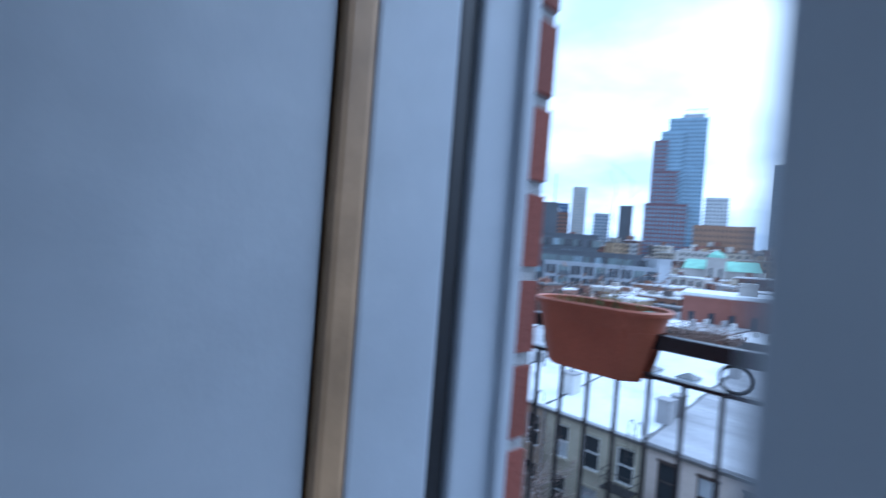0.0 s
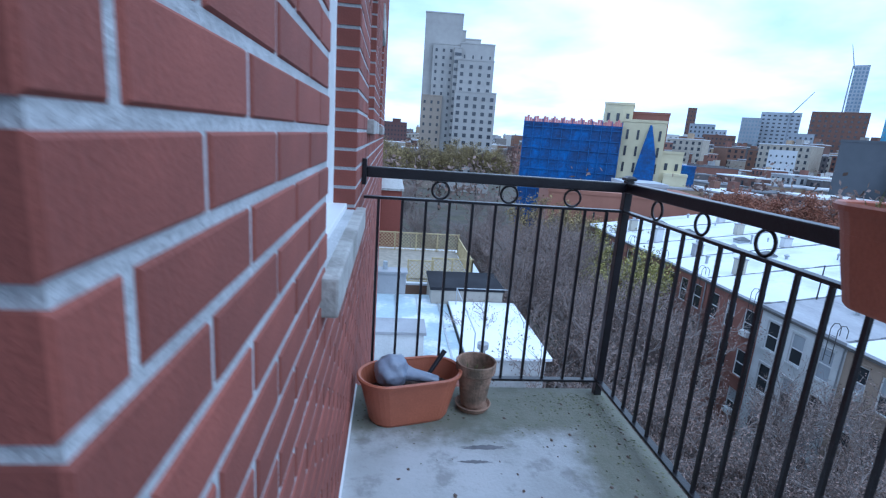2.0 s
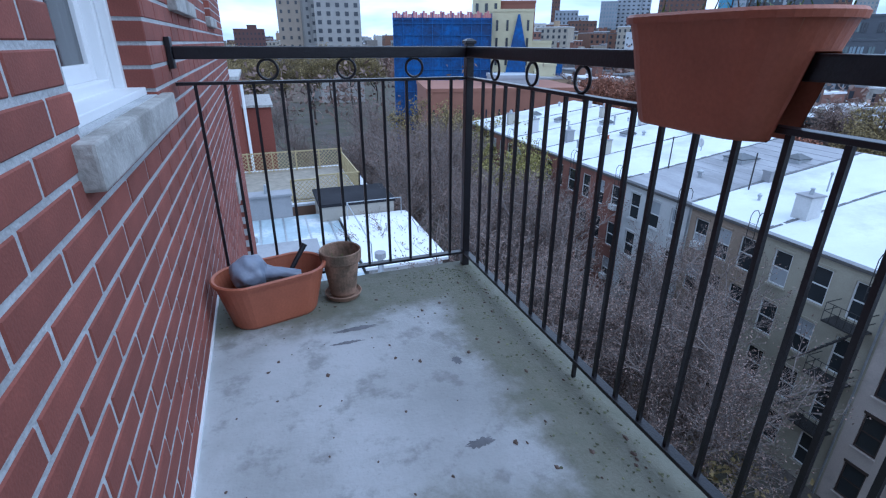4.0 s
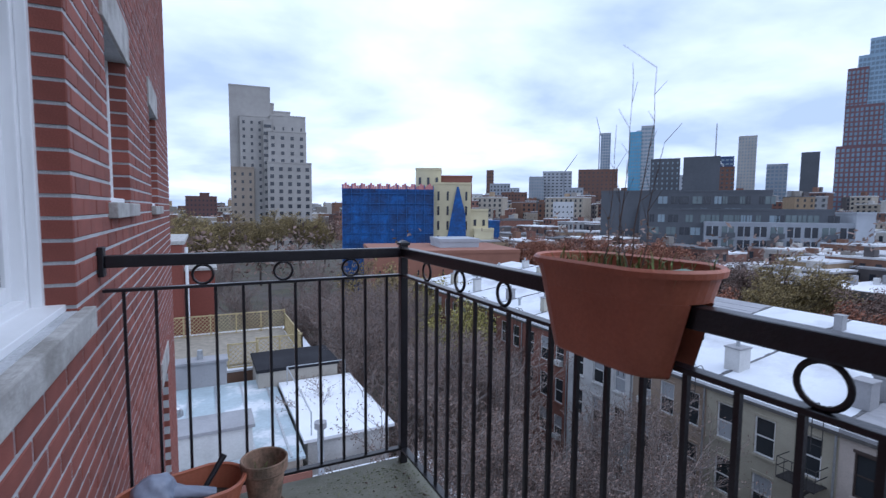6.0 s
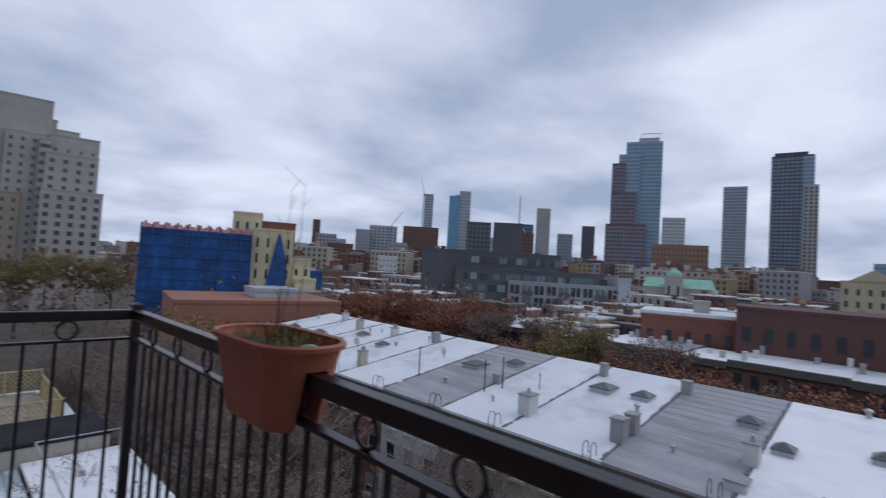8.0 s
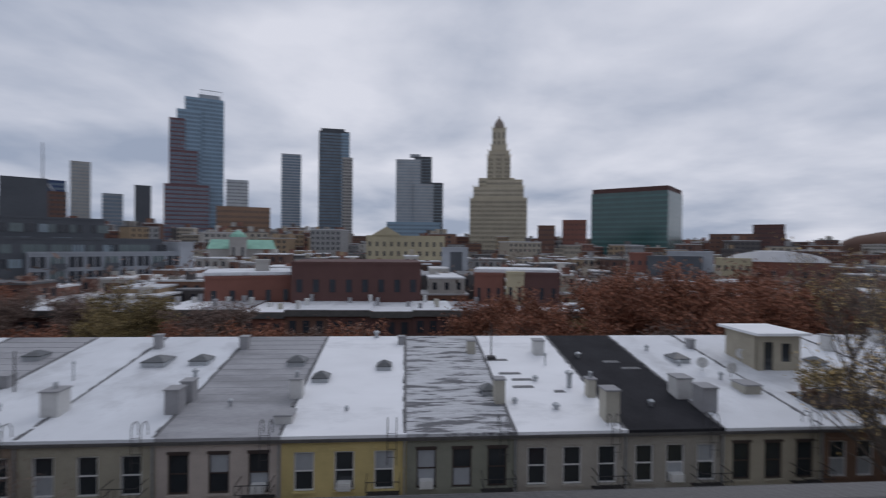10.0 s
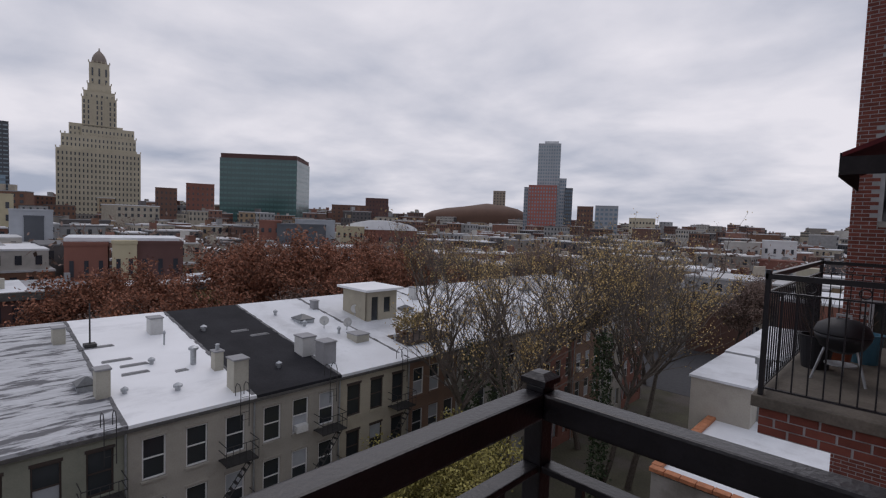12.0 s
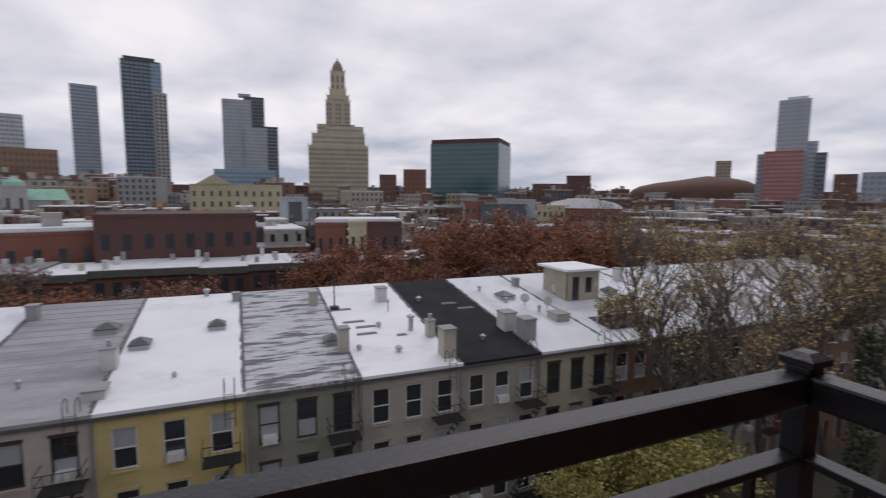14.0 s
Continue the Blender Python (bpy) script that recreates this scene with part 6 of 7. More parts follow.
def put_box(V, F, m, x0, x1, y0, y1, z0, z1):
    k = len(V)
    V.extend(m @ Vector(p) for p in ((x0, y0, z0), (x1, y0, z0), (x1, y1, z0), (x0, y1, z0), (x0, y0, z1), (x1, y0, z1), (x1, y1, z1), (x0, y1, z1)))
    F.extend(tuple(i + k for i in q) for q in CUBE)


for _ in range(2300):
    az, d = rr.uniform(-170, 4), 108 + 1000 * rr.random() ** 1.5
    if az > -22 and d < 260:
        continue
    if d < 135 and az > -118 and rr.random() < 0.4:
        continue
    top = rr.uniform(-10.5, -5.5) if d < 170 else rr.uniform(-9, -2.5) if d < 330 else rr.uniform(-7, 3) if d < 600 else rr.uniform(-4, 12)
    if az < -110:
        top -= 2.2
    w, dep = rr.uniform(5, 13), rr.uniform(8, 16)
    if d > 350:
        w *= 1.6
    m = Matrix.Translation(far(az, d, 0)) @ Matrix.Rotation(ROW_TURN - math.pi / 2 + rr.choice((0, 0, 0, math.pi / 2)), 4, "Z")
    put_box(wv, wf_, m, -w / 2, w / 2, 0, dep, GZ, top)
    put_box(rv, rf_, m, -w / 2 - 0.1, w / 2 + 0.1, -0.1, dep + 0.1, top, top + 0.35)
    for _ in range(rr.randrange(0, 3)):
        x, y = rr.uniform(-w / 2 + 1, w / 2 - 1), rr.uniform(1, dep - 1)
        put_box(wv, wf_, m, x - 0.8, x + 0.8, y - 0.9, y + 0.9, top + 0.3, top + rr.uniform(1.0, 2.6))
    n = max(2, int(w / 2.2))
    for fl_ in range(2):
        for j in range(n):
            c = -w / 2 + w * (j + 0.5) / n
            put_box(gv, gf, m, c - 0.45, c + 0.45, -0.08, 0.02, top - 2.4 - 3.2 * fl_, top - 0.8 - 3.2 * fl_)
            c = dep * (j + 0.5) / n
            put_box(gv, gf, m, -w / 2 - 0.08, -w / 2 + 0.02, c - 0.45, c + 0.45, top - 2.4 - 3.2 * fl_, top - 0.8 - 3.2 * fl_)
for _ in range(330):
    az = rr.uniform(-76, -26) if rr.random() < 0.75 else rr.uniform(-122, -76)
    d = 330 + 600 * rr.random()
    top = rr.uniform(4, 12) + (d - 330) * rr.uniform(0.005, 0.035) if az > -76 else rr.uniform(2, 9) + (d - 330) * 0.008
    w, dep = rr.uniform(11, 26), rr.uniform(10, 18)
    m = Matrix.Translation(far(az, d, 0)) @ Matrix.Rotation(radians(az * BEARING) + rr.choice((-0.35, 0.2, 0.5)), 4, "Z")
    put_box(wv, wf_, m, -w / 2, w / 2, 0, dep, GZ, top)
    put_box(rv, rf_, m, -w / 2 - 0.2, w / 2 + 0.2, -0.2, dep + 0.2, top, top + 0.5)
    for _ in range(rr.randrange(1, 4)):
        x, y = rr.uniform(-w / 2 + 2, w / 2 - 2), rr.uniform(2, dep - 2)
        put_box(wv, wf_, m, x - 1.5, x + 1.5, y - 1.5, y + 1.5, top + 0.4, top + rr.uniform(2.0, 4.5))
    n, gap = max(3, int(w / 3.2)), rr.uniform(0.55, 0.85)
    for fl_ in range(min(7, max(2, int((top + 6) / 3.4)))):
        for j in range(n):
            c = -w / 2 + w * (j + 0.5) / n
            put_box(gv, gf, m, c - gap, c + gap, -0.1, 0.02, top - 2.9 - 3.4 * fl_, top - 1.1 - 3.4 * fl_)
PAL_WALL = palette("city_walls", [(0.16, 0.075, 0.055), (0.22, 0.20, 0.18), (0.12, 0.065, 0.05), (0.36, 0.32, 0.26), (0.20, 0.10, 0.075), (0.28, 0.28, 0.28), (0.10, 0.09, 0.09), (0.42, 0.40, 0.37), (0.17, 0.09, 0.06), (0.30, 0.22, 0.14)])
PAL_ROOF = palette("city_roofs", [(0.55, 0.56, 0.58), (0.30, 0.30, 0.31), (0.66, 0.67, 0.69), (0.12, 0.12, 0.125), (0.46, 0.46, 0.47), (0.6, 0.6, 0.6)])
tagged(part("far_house_walls", data("far_house_walls", wv, wf_, PAL_WALL), PAL_WALL), "mixed brick and rendered low houses of the city", "houses", kind="stuff")
tagged(part("far_house_roofs", data("far_house_roofs", rv, rf_, PAL_ROOF), PAL_ROOF), "pale and dark flat roofs of the low city", "roofs", kind="stuff")
tagged(part("far_house_windows", data("far_house_windows", gv, gf, G_DARK), G_DARK), "dark windows of the low city houses", "windows", kind="stuff")
# brown tree haze between the far houses
v, f = [], []
for _ in range(620):
    az, d = rr.uniform(-172, 5), 105 + 600 * rr.random() ** 1.5
    c0, sz, hh = far(az, d), rr.uniform(2.0, 3.6), rr.uniform(10, 15)
    for _ in range(60):
        p = c0 + Vector((rr.gauss(0, sz), rr.gauss(0, sz), hh + rr.gauss(0, 2.4)))
        x = Vector((rr.gauss(0, 1), rr.gauss(0, 1), rr.gauss(0, 1))).normalized() * rr.uniform(0.4, 0.9)
        y = Vector((rr.gauss(0, 1), rr.gauss(0, 1), rr.gauss(0, 1))).normalized() * rr.uniform(0.2, 0.5)
        k = len(v); v += [p - x, p + y, p + x, p - y]; f.append((k, k + 1, k + 2, k + 3))
tagged(part("far_woods", data("far_woods", v, f, M_LEAF_B), M_LEAF_B), "brown leafless street trees among the far houses", "trees", kind="stuff")

# ---- rear extensions beside our house ----
EXT = pose(0, -2.3, 0)
ex = thing("rear_extension", "rear extension with a weathered silver metal roof", "extension", EXT)
part("wall", boxes((-9, 3.9, 23.4, 33.9, GZ, -9.32)), W_["light"], ex)
part("roof", boxes((-9.1, 4.0, 23.3, 34.0, -9.318, -9.2)), mat("weathered_metal_roof", (0.36, 0.43, 0.46), 0.5, 0.12, 0.8, 0.15, fine=6, second=(0.62, 0.64, 0.66), blend=(0.5, 0.6)), ex)
for k in range(5):
    part("roof_seam", boxes((-2.0 + 1.35 * k, -1.9 + 1.35 * k, 23.4, 33.9, -9.199, -9.16)), M_METAL, ex)
w2 = thing("rear_extension", "pale rendered rear extension with a bright white flat roof", "extension", EXT)
part("wall", boxes((4.3, 8.1, 24.4, 32.0, GZ, -9.12)), W_["white"], w2)
part("roof", boxes((4.1, 8.35, 24.2, 32.2, -9.118, -8.96), bevel=0.02), M_WHITE_ROOF, w2)
for p in ((4.5, 24.6), (4.5, 31.6), (7.9, 31.6)):
    bm = bmesh.new(); tube(bm, (p[0], p[1], -8.97), (p[0], p[1], -7.9), 0.03, 0.03, 6); part("rail_post", bm, M_METAL, w2)
bm = bmesh.new(); tube(bm, (4.5, 24.6, -7.9), (4.5, 31.6, -7.9), 0.03, 0.03, 6); tube(bm, (4.5, 31.6, -7.9), (7.9, 31.6, -7.9), 0.03, 0.03, 6); part("hand_rail", bm, M_METAL, w2)
w3 = thing("rear_extension", "grey extension with a dark flat roof", "extension", EXT)
part("wall", boxes((3.0, 7.6, 32.3, 36.0, GZ, -8.3)), W_["light"], w3)
part("roof", boxes((2.9, 7.7, 32.25, 36.1, -8.298, -8.1), bevel=0.02), M_BLACK_ROOF, w3)
w4 = thing("rear_extension", "low extension with a snow-white flat roof and brick edge", "extension", EXT)
part("wall", boxes((-6, 9.2, 12.0, 23.2, GZ, -10.3)), W_["brick"], w4)
part("roof", boxes((-6.1, 9.4, 11.9, 23.25, -10.298, -10.1), bevel=0.02), M_WHITE_ROOF, w4)
part("brick_edge", boxes((-1.0, 4.2, 22.9, 23.3, -10.09, -9.7), bevel=0.02), W_["brick"], w4)
bx = thing("roof_house", "white rendered box with pipes on the metal roof", "roof box", EXT)
part("box", boxes((-0.9, 2.0, 24.2, 25.8, -9.21, -7.9), bevel=0.03), W_["white"], bx); part("lid", boxes((-1.0, 2.1, 24.1, 25.9, -7.899, -7.75), bevel=0.02), M_CHIM[2], bx)
gp = thing("gooseneck_vent", "curved grey metal gooseneck vent on the roof", "vent", pose(-1.5, 24.2, -9.2))
bm = bmesh.new(); pts = [(0, 0, -0.05), (0, 0, 1.3), (0.1, 0, 1.6), (0.4, 0, 1.75), (0.65, 0, 1.6), (0.7, 0, 1.35)]
for a, b in zip(pts, pts[1:]):
    tube(bm, a, b, 0.2, 0.2, 12)
part("pipe", bm, M_METAL, gp)
gp = thing("flue", "grey flue with a cowl beside the white roof", "flue", pose(4.55, 20.6, -10.1))
bm = bmesh.new(); tube(bm, (0, 0, -0.05), (0, 0, 2.2), 0.14, 0.14, 12); part("pipe", bm, M_METAL, gp)
bm = bmesh.new(); tube(bm, (0, 0, 2.2), (0, 0, 2.45), 0.26, 0.26, 12); part("cowl", bm, M_CHIM[2], gp)
ck = thing("chimney", "broad grey chimney between the lattice screens", "chimney", pose(-0.2, 32.1, -9.3), group="chimneys beside the deck")
part("shaft", boxes((-1.2, 1.6, -0.5, 0.5, -0.05, 1.5), bevel=0.03), M_CHIM[2], ck); part("cap", boxes((-1.3, 1.7, -0.6, 0.6, 1.501, 1.65), bevel=0.02), M_CHIM[2], ck)
bm = bmesh.new(); tube(bm, (0.2, 0, 1.651), (0.2, 0, 2.2), 0.18, 0.14, 10); part("chimney_pot", bm, M_METAL, ck)
dkb = thing("house_block", "neighbouring house block with a wooden roof deck on it", "house", EXT)
part("wall", boxes((-9, 7.0, 36.2, 47, GZ, -9.25)), W_["brown"], dkb); part("roof", boxes((-9.1, 7.4, 36.15, 47.1, -9.248, -9.1)), M_SILVER, dkb)
part("deck", boxes((-5, 6.2, 37.0, 46, -9.09, -8.95)), mat("grey_deck_boards", (0.27, 0.24, 0.19), 0.85, 0.2, 2, 0.2), dkb, "pale wooden deck")


def lattice(x0, y0, x1, y1, z0, h, label="pale wooden lattice screen round the roof deck"):
    t = thing("lattice_screen", label, "fence", group="lattice screens of the roof deck", m=EXT)
    a, b = Vector((x0, y0, 0)), Vector((x1, y1, 0))
    L, d = (b - a).length, (b - a).normalized()
    m = Matrix.Translation((x0, y0, z0)) @ Matrix.Rotation(math.atan2(d.y, d.x), 4, "Z")
    bm = bmesh.new()
    st = 0.3
    k = -h
    while k < L:
        for sgn in (0, 1):
            u0, u1 = max(k, 0), min(k + h, L)
            if u1 - u0 < 0.02:
                continue
            za, zb = (u0 - k, u1 - k)
            if sgn:
                za, zb = h - za, h - zb
            p, q = m @ Vector((u0, 0.01 * sgn, za)), m @ Vector((u1, 0.01 * sgn, zb))
            tube(bm, p, q, 0.022, 0.022, 4, False)
        k += st
    tagged(part("lath", bm, M_LATTICE, t), kind="stuff")
    for z_a, z_b in ((h, h + 0.09), (-0.02, 0.06)):
        bm = bmesh.new(); box(bm, 0, L, -0.04, 0.04, z_a, z_b, m)
        part("rail", bm, M_LATTICE, t)
    n = max(1, round(L / 1.8))
    for i in range(n + 1):
        bm = bmesh.new(); box(bm, L * i / n - 0.05, L * i / n + 0.05, -0.05, 0.05, -0.05, h + 0.12, m)
        part("post", bm, M_LATTICE, t)


lattice(-4.5, 36.6, -1.6, 36.6, -9.09, 1.5); lattice(1.6, 36.6, 3.4, 36.6, -9.09, 1.5); lattice(3.4, 37.5, 6.4, 37.5, -9.09, 1.5); lattice(6.4, 37.5, 6.4, 45.5, -9.09, 1.4); lattice(-5, 45.5, 6.4, 45.5, -9.09, 1.7)
br = thing("brick_house", "brown brick house with white downpipe beyond the wall", "house", EXT)
part("wall", boxes((-14, -1.2, 48, 60, GZ, -1.8)), M_BRICK_ALL, br)
part("roof", boxes((-14.1, -1.0, 47.9, 60.1, -1.798, -1.5), bevel=0.02), M_SILL, br)
bm = bmesh.new(); tube(bm, (-0.9, 47.8, GZ), (-0.9, 47.8, -2.0), 0.12, 0.12, 8); part("downpipe", bm, M_WHITE, br, "white downpipe")
part("wing", boxes((-1.19, 1.2, 50, 60, GZ, -4.2)), M_BRICK_ALL, br); part("wing_roof", boxes((-1.18, 1.4, 49.8, 60, -4.199, -4.0)), M_SILL, br)

EXT_R = pose(-6.6, 0.4, 0)
# right-hand side below the balcony
rx = thing("rear_extension", "grey rendered extension with terracotta coping", "extension", EXT_R)
part("wall", boxes((5.0, 15.0, -34, -22.6, GZ, -9.3)), mat("worn_grey_render", (0.28, 0.27, 0.25), 0.9, 0.2, 0.8, 0.3, second=(0.16, 0.15, 0.13)), rx)
part("roof", boxes((5.1, 14.8, -34, -22.8, -9.299, -9.2)), M_SILVER, rx)
M_TILE = mat("terracotta_coping", (0.38, 0.15, 0.07), 0.8, 0.2, 4, 0.2)
for k in range(16):
    part("coping_tile", boxes((5.0 + 0.63 * k, 5.61 + 0.63 * k, -22.85, -22.45, -9.198, -9.02), bevel=0.03), M_TILE, rx)
for k in range(17):
    part("coping_tile", boxes((14.7, 15.12, -23.5 - 0.62 * k, -22.9 - 0.62 * k, -9.198, -9.02), bevel=0.03), M_TILE, rx)
b1 = thing("stair_bulkhead", "pale grey stair bulkhead on a neighbouring roof", "bulkhead", EXT_R)
part("wall", boxes((13.1, 16.1, -38, -31.0, GZ, -7.05)), W_["light"], b1); part("roof", boxes((13.0, 16.2, -38.1, -30.9, -7.049, -6.9), bevel=0.02), M_SILVER, b1)
b2 = thing("rear_extension", "low grey building with flat silver roof", "extension", EXT_R)
part("wall", boxes((6, 17, -56, -42, GZ, -7.8)), W_["light"], b2); part("roof", boxes((5.9, 17.1, -56.1, -41.9, -7.799, -7.6), bevel=0.02), M_SILVER, b2)
b3 = thing("brick_house", "brick building with pale roof and tall cream chimney", "house", EXT_R)
part("wall", boxes((5, 17.5, -76, -64, GZ, -6.0)), W_["brick"], b3); part("roof", boxes((4.9, 17.6, -76.1, -63.9, -5.999, -5.7), bevel=0.02), M_SILVER, b3)
part("chimney", boxes((14.5, 16.5, -68, -66, -5.699, -2.4), bevel=0.03), W_["cream"], b3)
fp = thing("flue", "grey metal flue beside the bulkhead", "flue", pose(6.4, -32.5, -9.2))
bm = bmesh.new(); tube(bm, (0, 0, -0.1), (0, 0, 3.2), 0.3, 0.3, 12); tube(bm, (0, 0, 3.2), (0, 0, 3.6), 0.42, 0.42, 12); part("pipe", bm, M_METAL, fp)
st = thing("street_gap", "strip of side street asphalt between the houses", "road", kind="structure")
part("road", boxes((18, 36, -110, -70, GZ + 0.004, GZ + 0.02)), M_ASPHALT, st)

# the neighbouring house with its balcony
NB = pose(0.37, 0.36, 0.05)
nb = thing("wall_neighbour", "red brick wall of the neighbouring house", "wall", NB, kind="structure")
NH = [(-10.9, -10.2, 0.9, 2.6), (-10.9, -10.2, 3.9, 5.6), (-8.2, -7.4, 3.9, 5.6), (-9.0, -8.1, -0.1, 2.0)]
part("mortar_bed", wall_mesh(-11.6, -5.2, GZ, 7.5, NH, lambda u, z, d: Vector((-0.008 - d, u, z)), 0.2), M_MORTAR, nb)
v, f = [], []
rnd = random.Random(8)
z, row_i = -2.0, 0
while z < 7.4:
    y = -11.6 - (row_i % 2) * 0.106
    while y < -5.2:
        a, b = max(y, -11.6), min(y + 0.203, -5.2)
        if not any(a < h[1] - 0.004 and b > h[0] + 0.004 and z + 0.057 > h[2] and z < h[3] for h in NH) and b - a > 0.02:
            bv, bf = brick_data(a, z, b - a, BRICK_H, rnd)
            k = len(v); v += bv; f += [tuple(i + k for i in q) for q in bf]
        y += 0.213
    z += COURSE; row_i += 1
tagged(part("brickwork", data("brickwork", v, f, M_BRICK_ALL), M_BRICK_ALL, nb), kind="stuff")
part("house_body", boxes((-8, -0.22, -11.59, -5.21, GZ, 7.5)), M_BRICK_ALL, nb); part("cornice", boxes((-0.3, 0.3, -11.7, -5.1, 7.501, 7.9), bevel=0.03), M_IRON, nb, "black metal cornice")
for a, b, c, d in NH[:3]:
    part("pane", boxes((-0.14, -0.12, a, b, c, d)), M_PANE, nb); part("window_sill", boxes((-0.08, 0.06, a - 0.05, b + 0.05, c - 0.09, c - 0.002)), M_SILL, nb)
part("pane", boxes((-0.16, -0.14, -9.0, -8.1, -0.1, 2.0)), M_PANE, nb)
NY0, NY1, NX, NZ = -6.1, -9.4, 1.28, -0.12
nf = thing("neighbour_balcony", "neighbouring balcony slab with brick apron", "balcony", NB)
part("slab", boxes((0.003, NX + 0.06, NY1 - 0.06, NY0 + 0.06, NZ - 0.1, NZ), bevel=0.01), mat("brown_worn_slab", (0.13, 0.115, 0.095), 0.9, 0.25, 3, 0.3), nf)
part("apron", boxes((0.003, NX, NY1, NY0 + 0.0, NZ - 0.345, NZ - 0.101)), M_MORTAR, nf)
for k in range(2, 5):
    for j in range(6):
        part("brick", boxes((0.01 + 0.213 * j + (k % 2) * 0.1, 0.205 + 0.213 * j + (k % 2) * 0.1 if j < 5 else NX, NY0 + 0.0005, NY0 + 0.009, NZ - 0.49 + 0.0775 * k, NZ - 0.425 + 0.0775 * k)), M_BRICK, nf)
nr = thing("neighbour_railing", "black iron railing round the neighbouring balcony", "railing", NB)
for nm, bb in (("top_rail", ((0.01, NX, NY0 - 0.022, NY0 + 0.022, NZ + 1.02, NZ + 1.066), (0.01, NX, NY1 - 0.022, NY1 + 0.022, NZ + 1.02, NZ + 1.066), (NX - 0.022, NX + 0.022, NY1 - 0.02, NY0 + 0.02, NZ + 1.021, NZ + 1.067))),
               ("lower_rail", ((0.01, NX, NY0 - 0.014, NY0 + 0.014, NZ + 0.90, NZ + 0.915), (NX - 0.014, NX + 0.014, NY1, NY0, NZ + 0.901, NZ + 0.914), (0.01, NX, NY1 - 0.014, NY1 + 0.014, NZ + 0.90, NZ + 0.915))),
               ("lower_rail", ((0.01, NX, NY0 - 0.014, NY0 + 0.014, NZ + 0.06, NZ + 0.075), (NX - 0.014, NX + 0.014, NY1, NY0, NZ + 0.061, NZ + 0.074)))):
    for b in bb:
        part(nm, boxes(b), M_IRON, nr)
for y in (NY0, NY1):
    part("post", boxes((NX - 0.02, NX + 0.02, y - 0.02, y + 0.02, NZ, NZ + 1.1)), M_IRON, nr)
    for i in range(11):
        o = part("picket", PICKET, M_IRON, nr); o.location = (0.1 + 0.107 * i, y, NZ + 0.07)
    for x in (0.3, 0.64, 0.98):
        part("ring", RING_Y, M_IRON, nr, smooth=True).location = (x, y, NZ + 0.968)
for i in range(30):
    o = part("picket", PICKET, M_IRON, nr); o.location = (NX, NY0 - 0.107 * (i + 1), NZ + 0.07)
wg = thing("wall_wing", "red brick side wall of the neighbouring wing with narrow windows", "wall", kind="structure")
WH = [(-0.2, 0.35, 0.4, 2.0), (0.75, 1.2, 1.6, 3.2), (0.75, 1.2, -1.4, 0.2), (0.75, 1.2, 4.4, 5.9)]
part("mortar_bed", wall_mesh(-3.0, 1.62, GZ, 7.6, WH, lambda u, z, d: Vector((u, -11.9 - d, z)), 0.22), M_MORTAR, wg)
part("house_body", boxes((-3.0, 1.62, -16.0, -12.13, GZ, 7.6)), M_BRICK_ALL, wg)
v, f = [], []
z, row_i = -3.0, 0
while z < 7.5:
    x = -3.0 - (row_i % 2) * 0.106
    while x < 1.62:
        a, b = max(x, -3.0), min(x + BRICK_L, 1.62)
        if b - a > 0.02 and not any(a < h[1] and b > h[0] and z + BRICK_H > h[2] and z < h[3] for h in WH):
            k = len(v)
            v += [(a, -11.9, z), (b, -11.9, z), (b, -11.9, z + BRICK_H), (a, -11.9, z + BRICK_H), (a + 0.003, -11.894, z + 0.003), (b - 0.003, -11.894, z + 0.003), (b - 0.003, -11.894, z + BRICK_H - 0.003), (a + 0.003, -11.894, z + BRICK_H - 0.003)]
            f += [(k + 4, k + 5, k + 6, k + 7), (k, k + 1, k + 5, k + 4), (k + 1, k + 2, k + 6, k + 5), (k + 2, k + 3, k + 7, k + 6), (k + 3, k, k + 4, k + 7)]
        x += 0.213
    z += COURSE
    row_i += 1
tagged(part("brickwork", data("brickwork", v, f, M_BRICK_ALL), M_BRICK_ALL, wg), kind="stuff")
for a, b, c, d in WH:
    part("pane", boxes((a, b, -12.06, -12.04, c, d)), M_PANE, wg)
    part("window_sill", boxes((a - 0.06, b + 0.06, -11.98, -11.85, c - 0.1, c - 0.002)), M_SILL, wg)
aw = thing("awning", "dark red fabric awning over the neighbouring door", "awning", NB)
bm = bmesh.new(); loft(bm, [[(0.0, -7.4, 2.55), (0.0, -9.6, 2.55), (0.98, -9.6, 2.12), (0.98, -7.4, 2.12)], [(0.0, -7.4, 2.50), (0.0, -9.6, 2.50), (0.97, -9.6, 2.08), (0.97, -7.4, 2.08)]], True, True)
part("canopy", bm, mat("dark_red_fabric", (0.10, 0.012, 0.016), 0.9, 0.15, 8, 0.1), aw)
part("valance", boxes((0.981, 0.992, -9.6, -7.4, 1.88, 2.12), (0.0, 0.98, -7.4, -7.39, 1.9, 2.08)), mat("black_fabric", (0.02, 0.018, 0.02), 0.9, 0.2, 8, 0.1), aw, "black valance")


def lathe_at(rows, x, y, z, n=24):
    bm = bmesh.new()
    loft(bm, [[(x + r * math.cos(k * math.tau / n), y + r * math.sin(k * math.tau / n), z + h) for k in range(n)] for r, h in rows], True, True)
    return bm


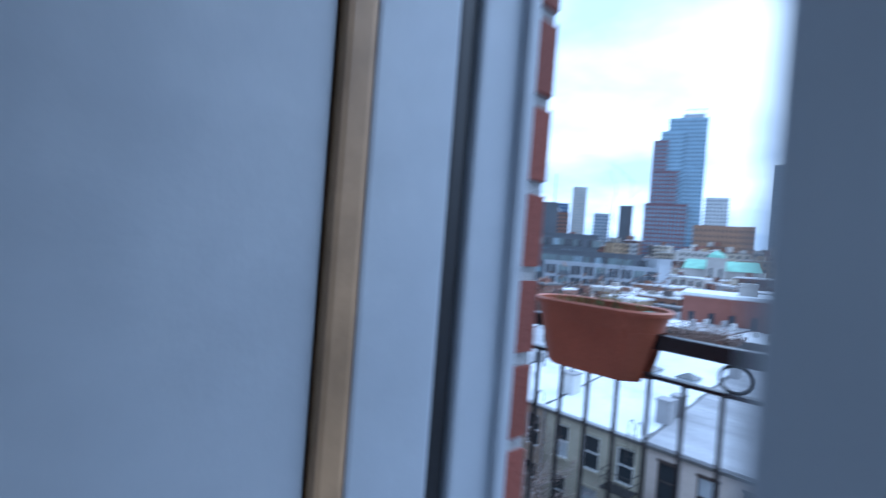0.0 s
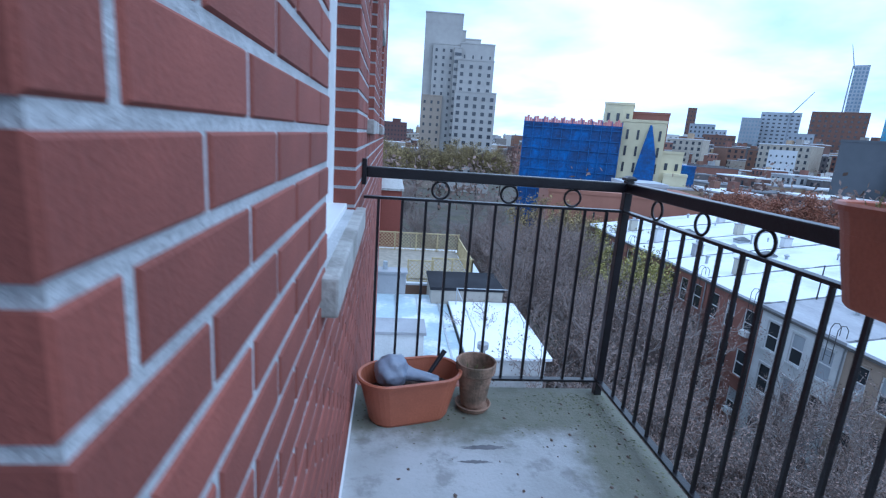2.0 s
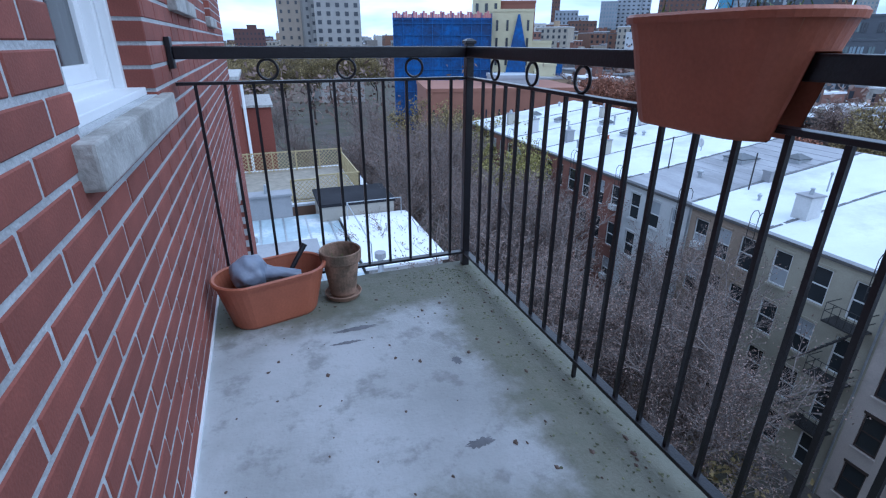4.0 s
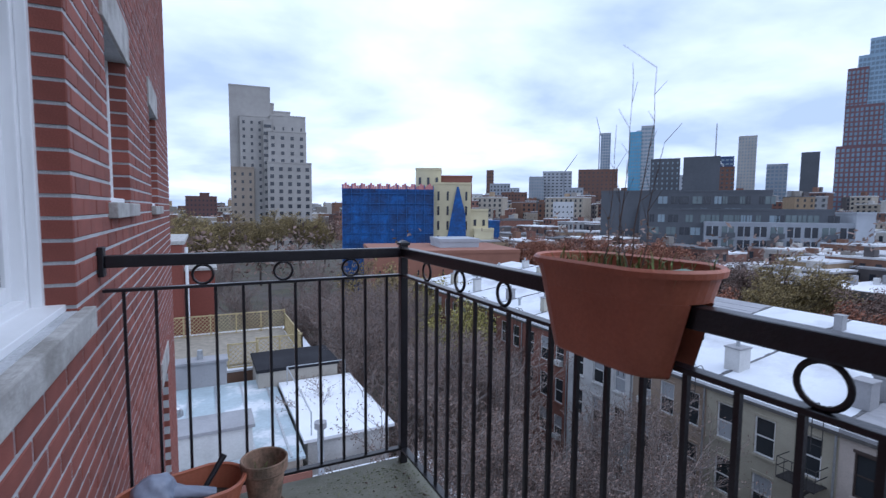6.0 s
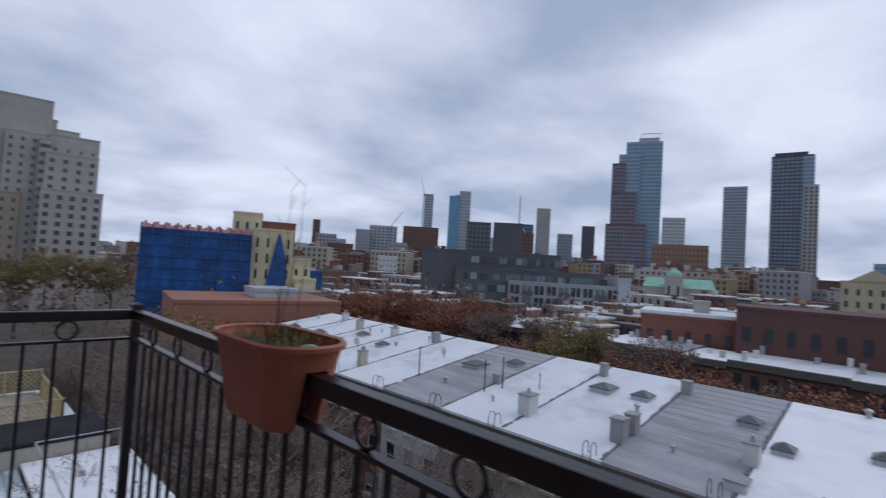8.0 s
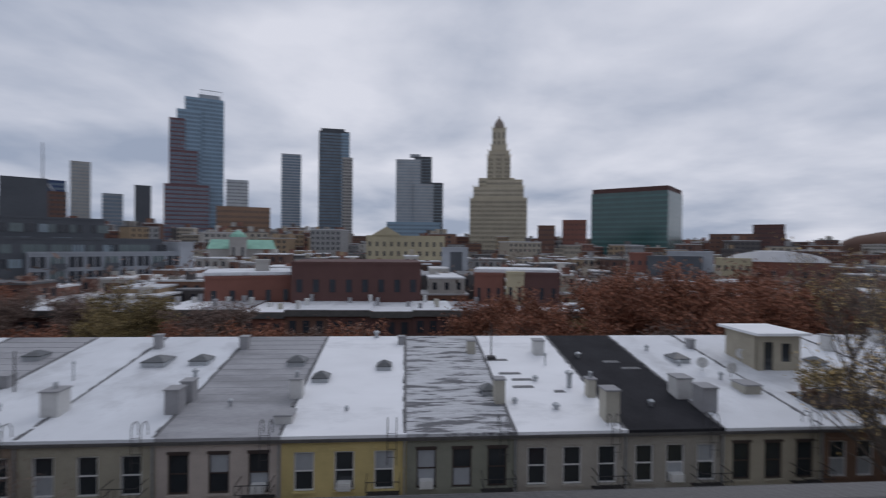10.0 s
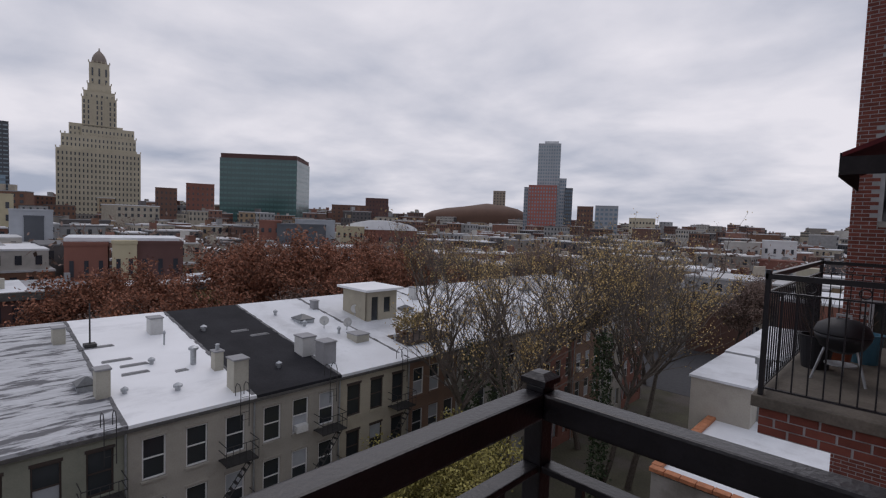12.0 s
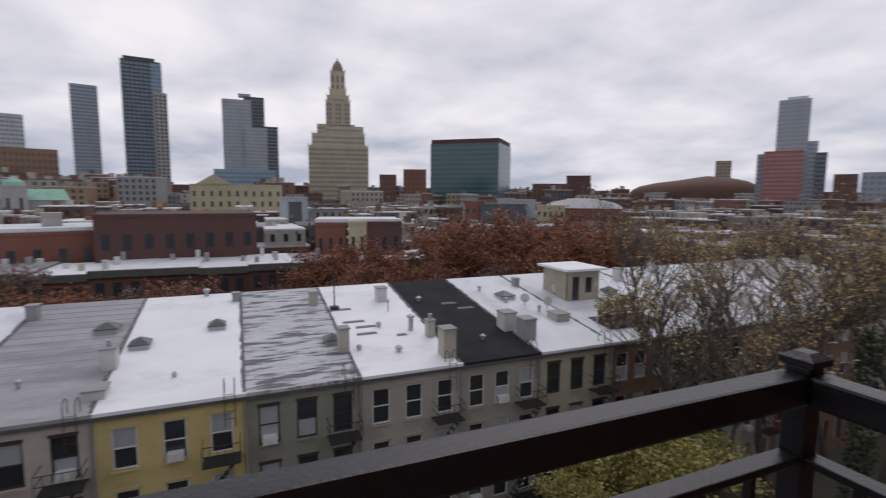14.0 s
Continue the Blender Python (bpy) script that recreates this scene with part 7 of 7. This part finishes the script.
gr = thing("kettle_grill", "black kettle grill on three legs on the neighbouring balcony", "grill", NB @ Matrix.Translation((0.84, -7.2, NZ)))
part("bowl", lathe_at([(0.08, 0.28), (0.17, 0.33), (0.22, 0.42), (0.228, 0.46)], 0, 0, 0), M_RUBBER, gr, smooth=True)
ld = part("lid", lathe_at([(0.23, 0.461), (0.232, 0.475), (0.20, 0.55), (0.12, 0.60), (0.03, 0.615)], 0, 0, 0), M_RUBBER, gr, smooth=True)
part("handle", boxes((-0.06, 0.06, -0.012, 0.012, 0.63, 0.655), (-0.06, -0.045, -0.012, 0.012, 0.6, 0.63), (0.045, 0.06, -0.012, 0.012, 0.6, 0.63)), M_METAL, ld)
for k in range(3):
    a = k * math.tau / 3 + 0.5
    bm = bmesh.new(); tube(bm, (0.14 * math.cos(a), 0.14 * math.sin(a), 0.33), (0.24 * math.cos(a), 0.24 * math.sin(a), 0.0), 0.012, 0.012, 8); part("leg", bm, M_METAL, gr)
part("ash_tray", lathe_at([(0.02, 0.15), (0.13, 0.16), (0.13, 0.17), (0.02, 0.165)], 0, 0, 0), M_METAL, gr)
for x, y, r_, hh, m_, lab in ((0.95, -8.0, 0.17, 0.3, M_TERRA, "terracotta planter tub"), (0.72, -8.3, 0.16, 0.32, mat("blue_glaze", (0.06, 0.18, 0.26), 0.4, 0.15, 8, 0.05), "blue-green glazed planter tub"), (1.08, -7.6, 0.16, 0.34, M_RUBBER, "black planter tub"), (0.35, -7.0, 0.14, 0.34, M_WHITE, "white plastic bucket")):
    t = thing("planter_tub" if "planter" in lab else "bucket", lab + " on the neighbouring balcony", "planter" if "planter" in lab else "bucket", NB @ Matrix.Translation((x, y, NZ)))
    part("tub", lathe_at([(r_ * 0.75, 0), (r_, hh), (r_ * 1.06, hh + 0.01), (r_ * 0.9, hh + 0.012), (r_ * 0.85, hh - 0.05)], 0, 0, 0), m_, t)
    if "planter" in lab:
        bm = bmesh.new()
        rr = random.Random(int(x * 100))
        for _ in range(14):
            a = Vector((rr.uniform(-0.06, 0.06), rr.uniform(-0.06, 0.06), hh - 0.05)); b = a + Vector((rr.uniform(-0.15, 0.15), rr.uniform(-0.15, 0.15), rr.uniform(0.2, 0.5)))
            tube(bm, a, b, 0.004, 0.002, 4)
        tagged(part("dry_stems", bm, M_TWIG, t), kind="stuff")
tb = thing("side_table", "small round white table on the neighbouring balcony", "table", NB @ Matrix.Translation((0.3, -7.75, NZ)))
part("tabletop", lathe_at([(0.24, 0.68), (0.25, 0.685), (0.25, 0.71), (0.24, 0.715)], 0, 0, 0), M_WHITE, tb)
for k in range(3):
    a = k * math.tau / 3
    bm = bmesh.new(); tube(bm, (0.05 * math.cos(a), 0.05 * math.sin(a), 0.68), (0.2 * math.cos(a), 0.2 * math.sin(a), 0.0), 0.012, 0.012, 8); part("leg", bm, M_WHITE, tb)
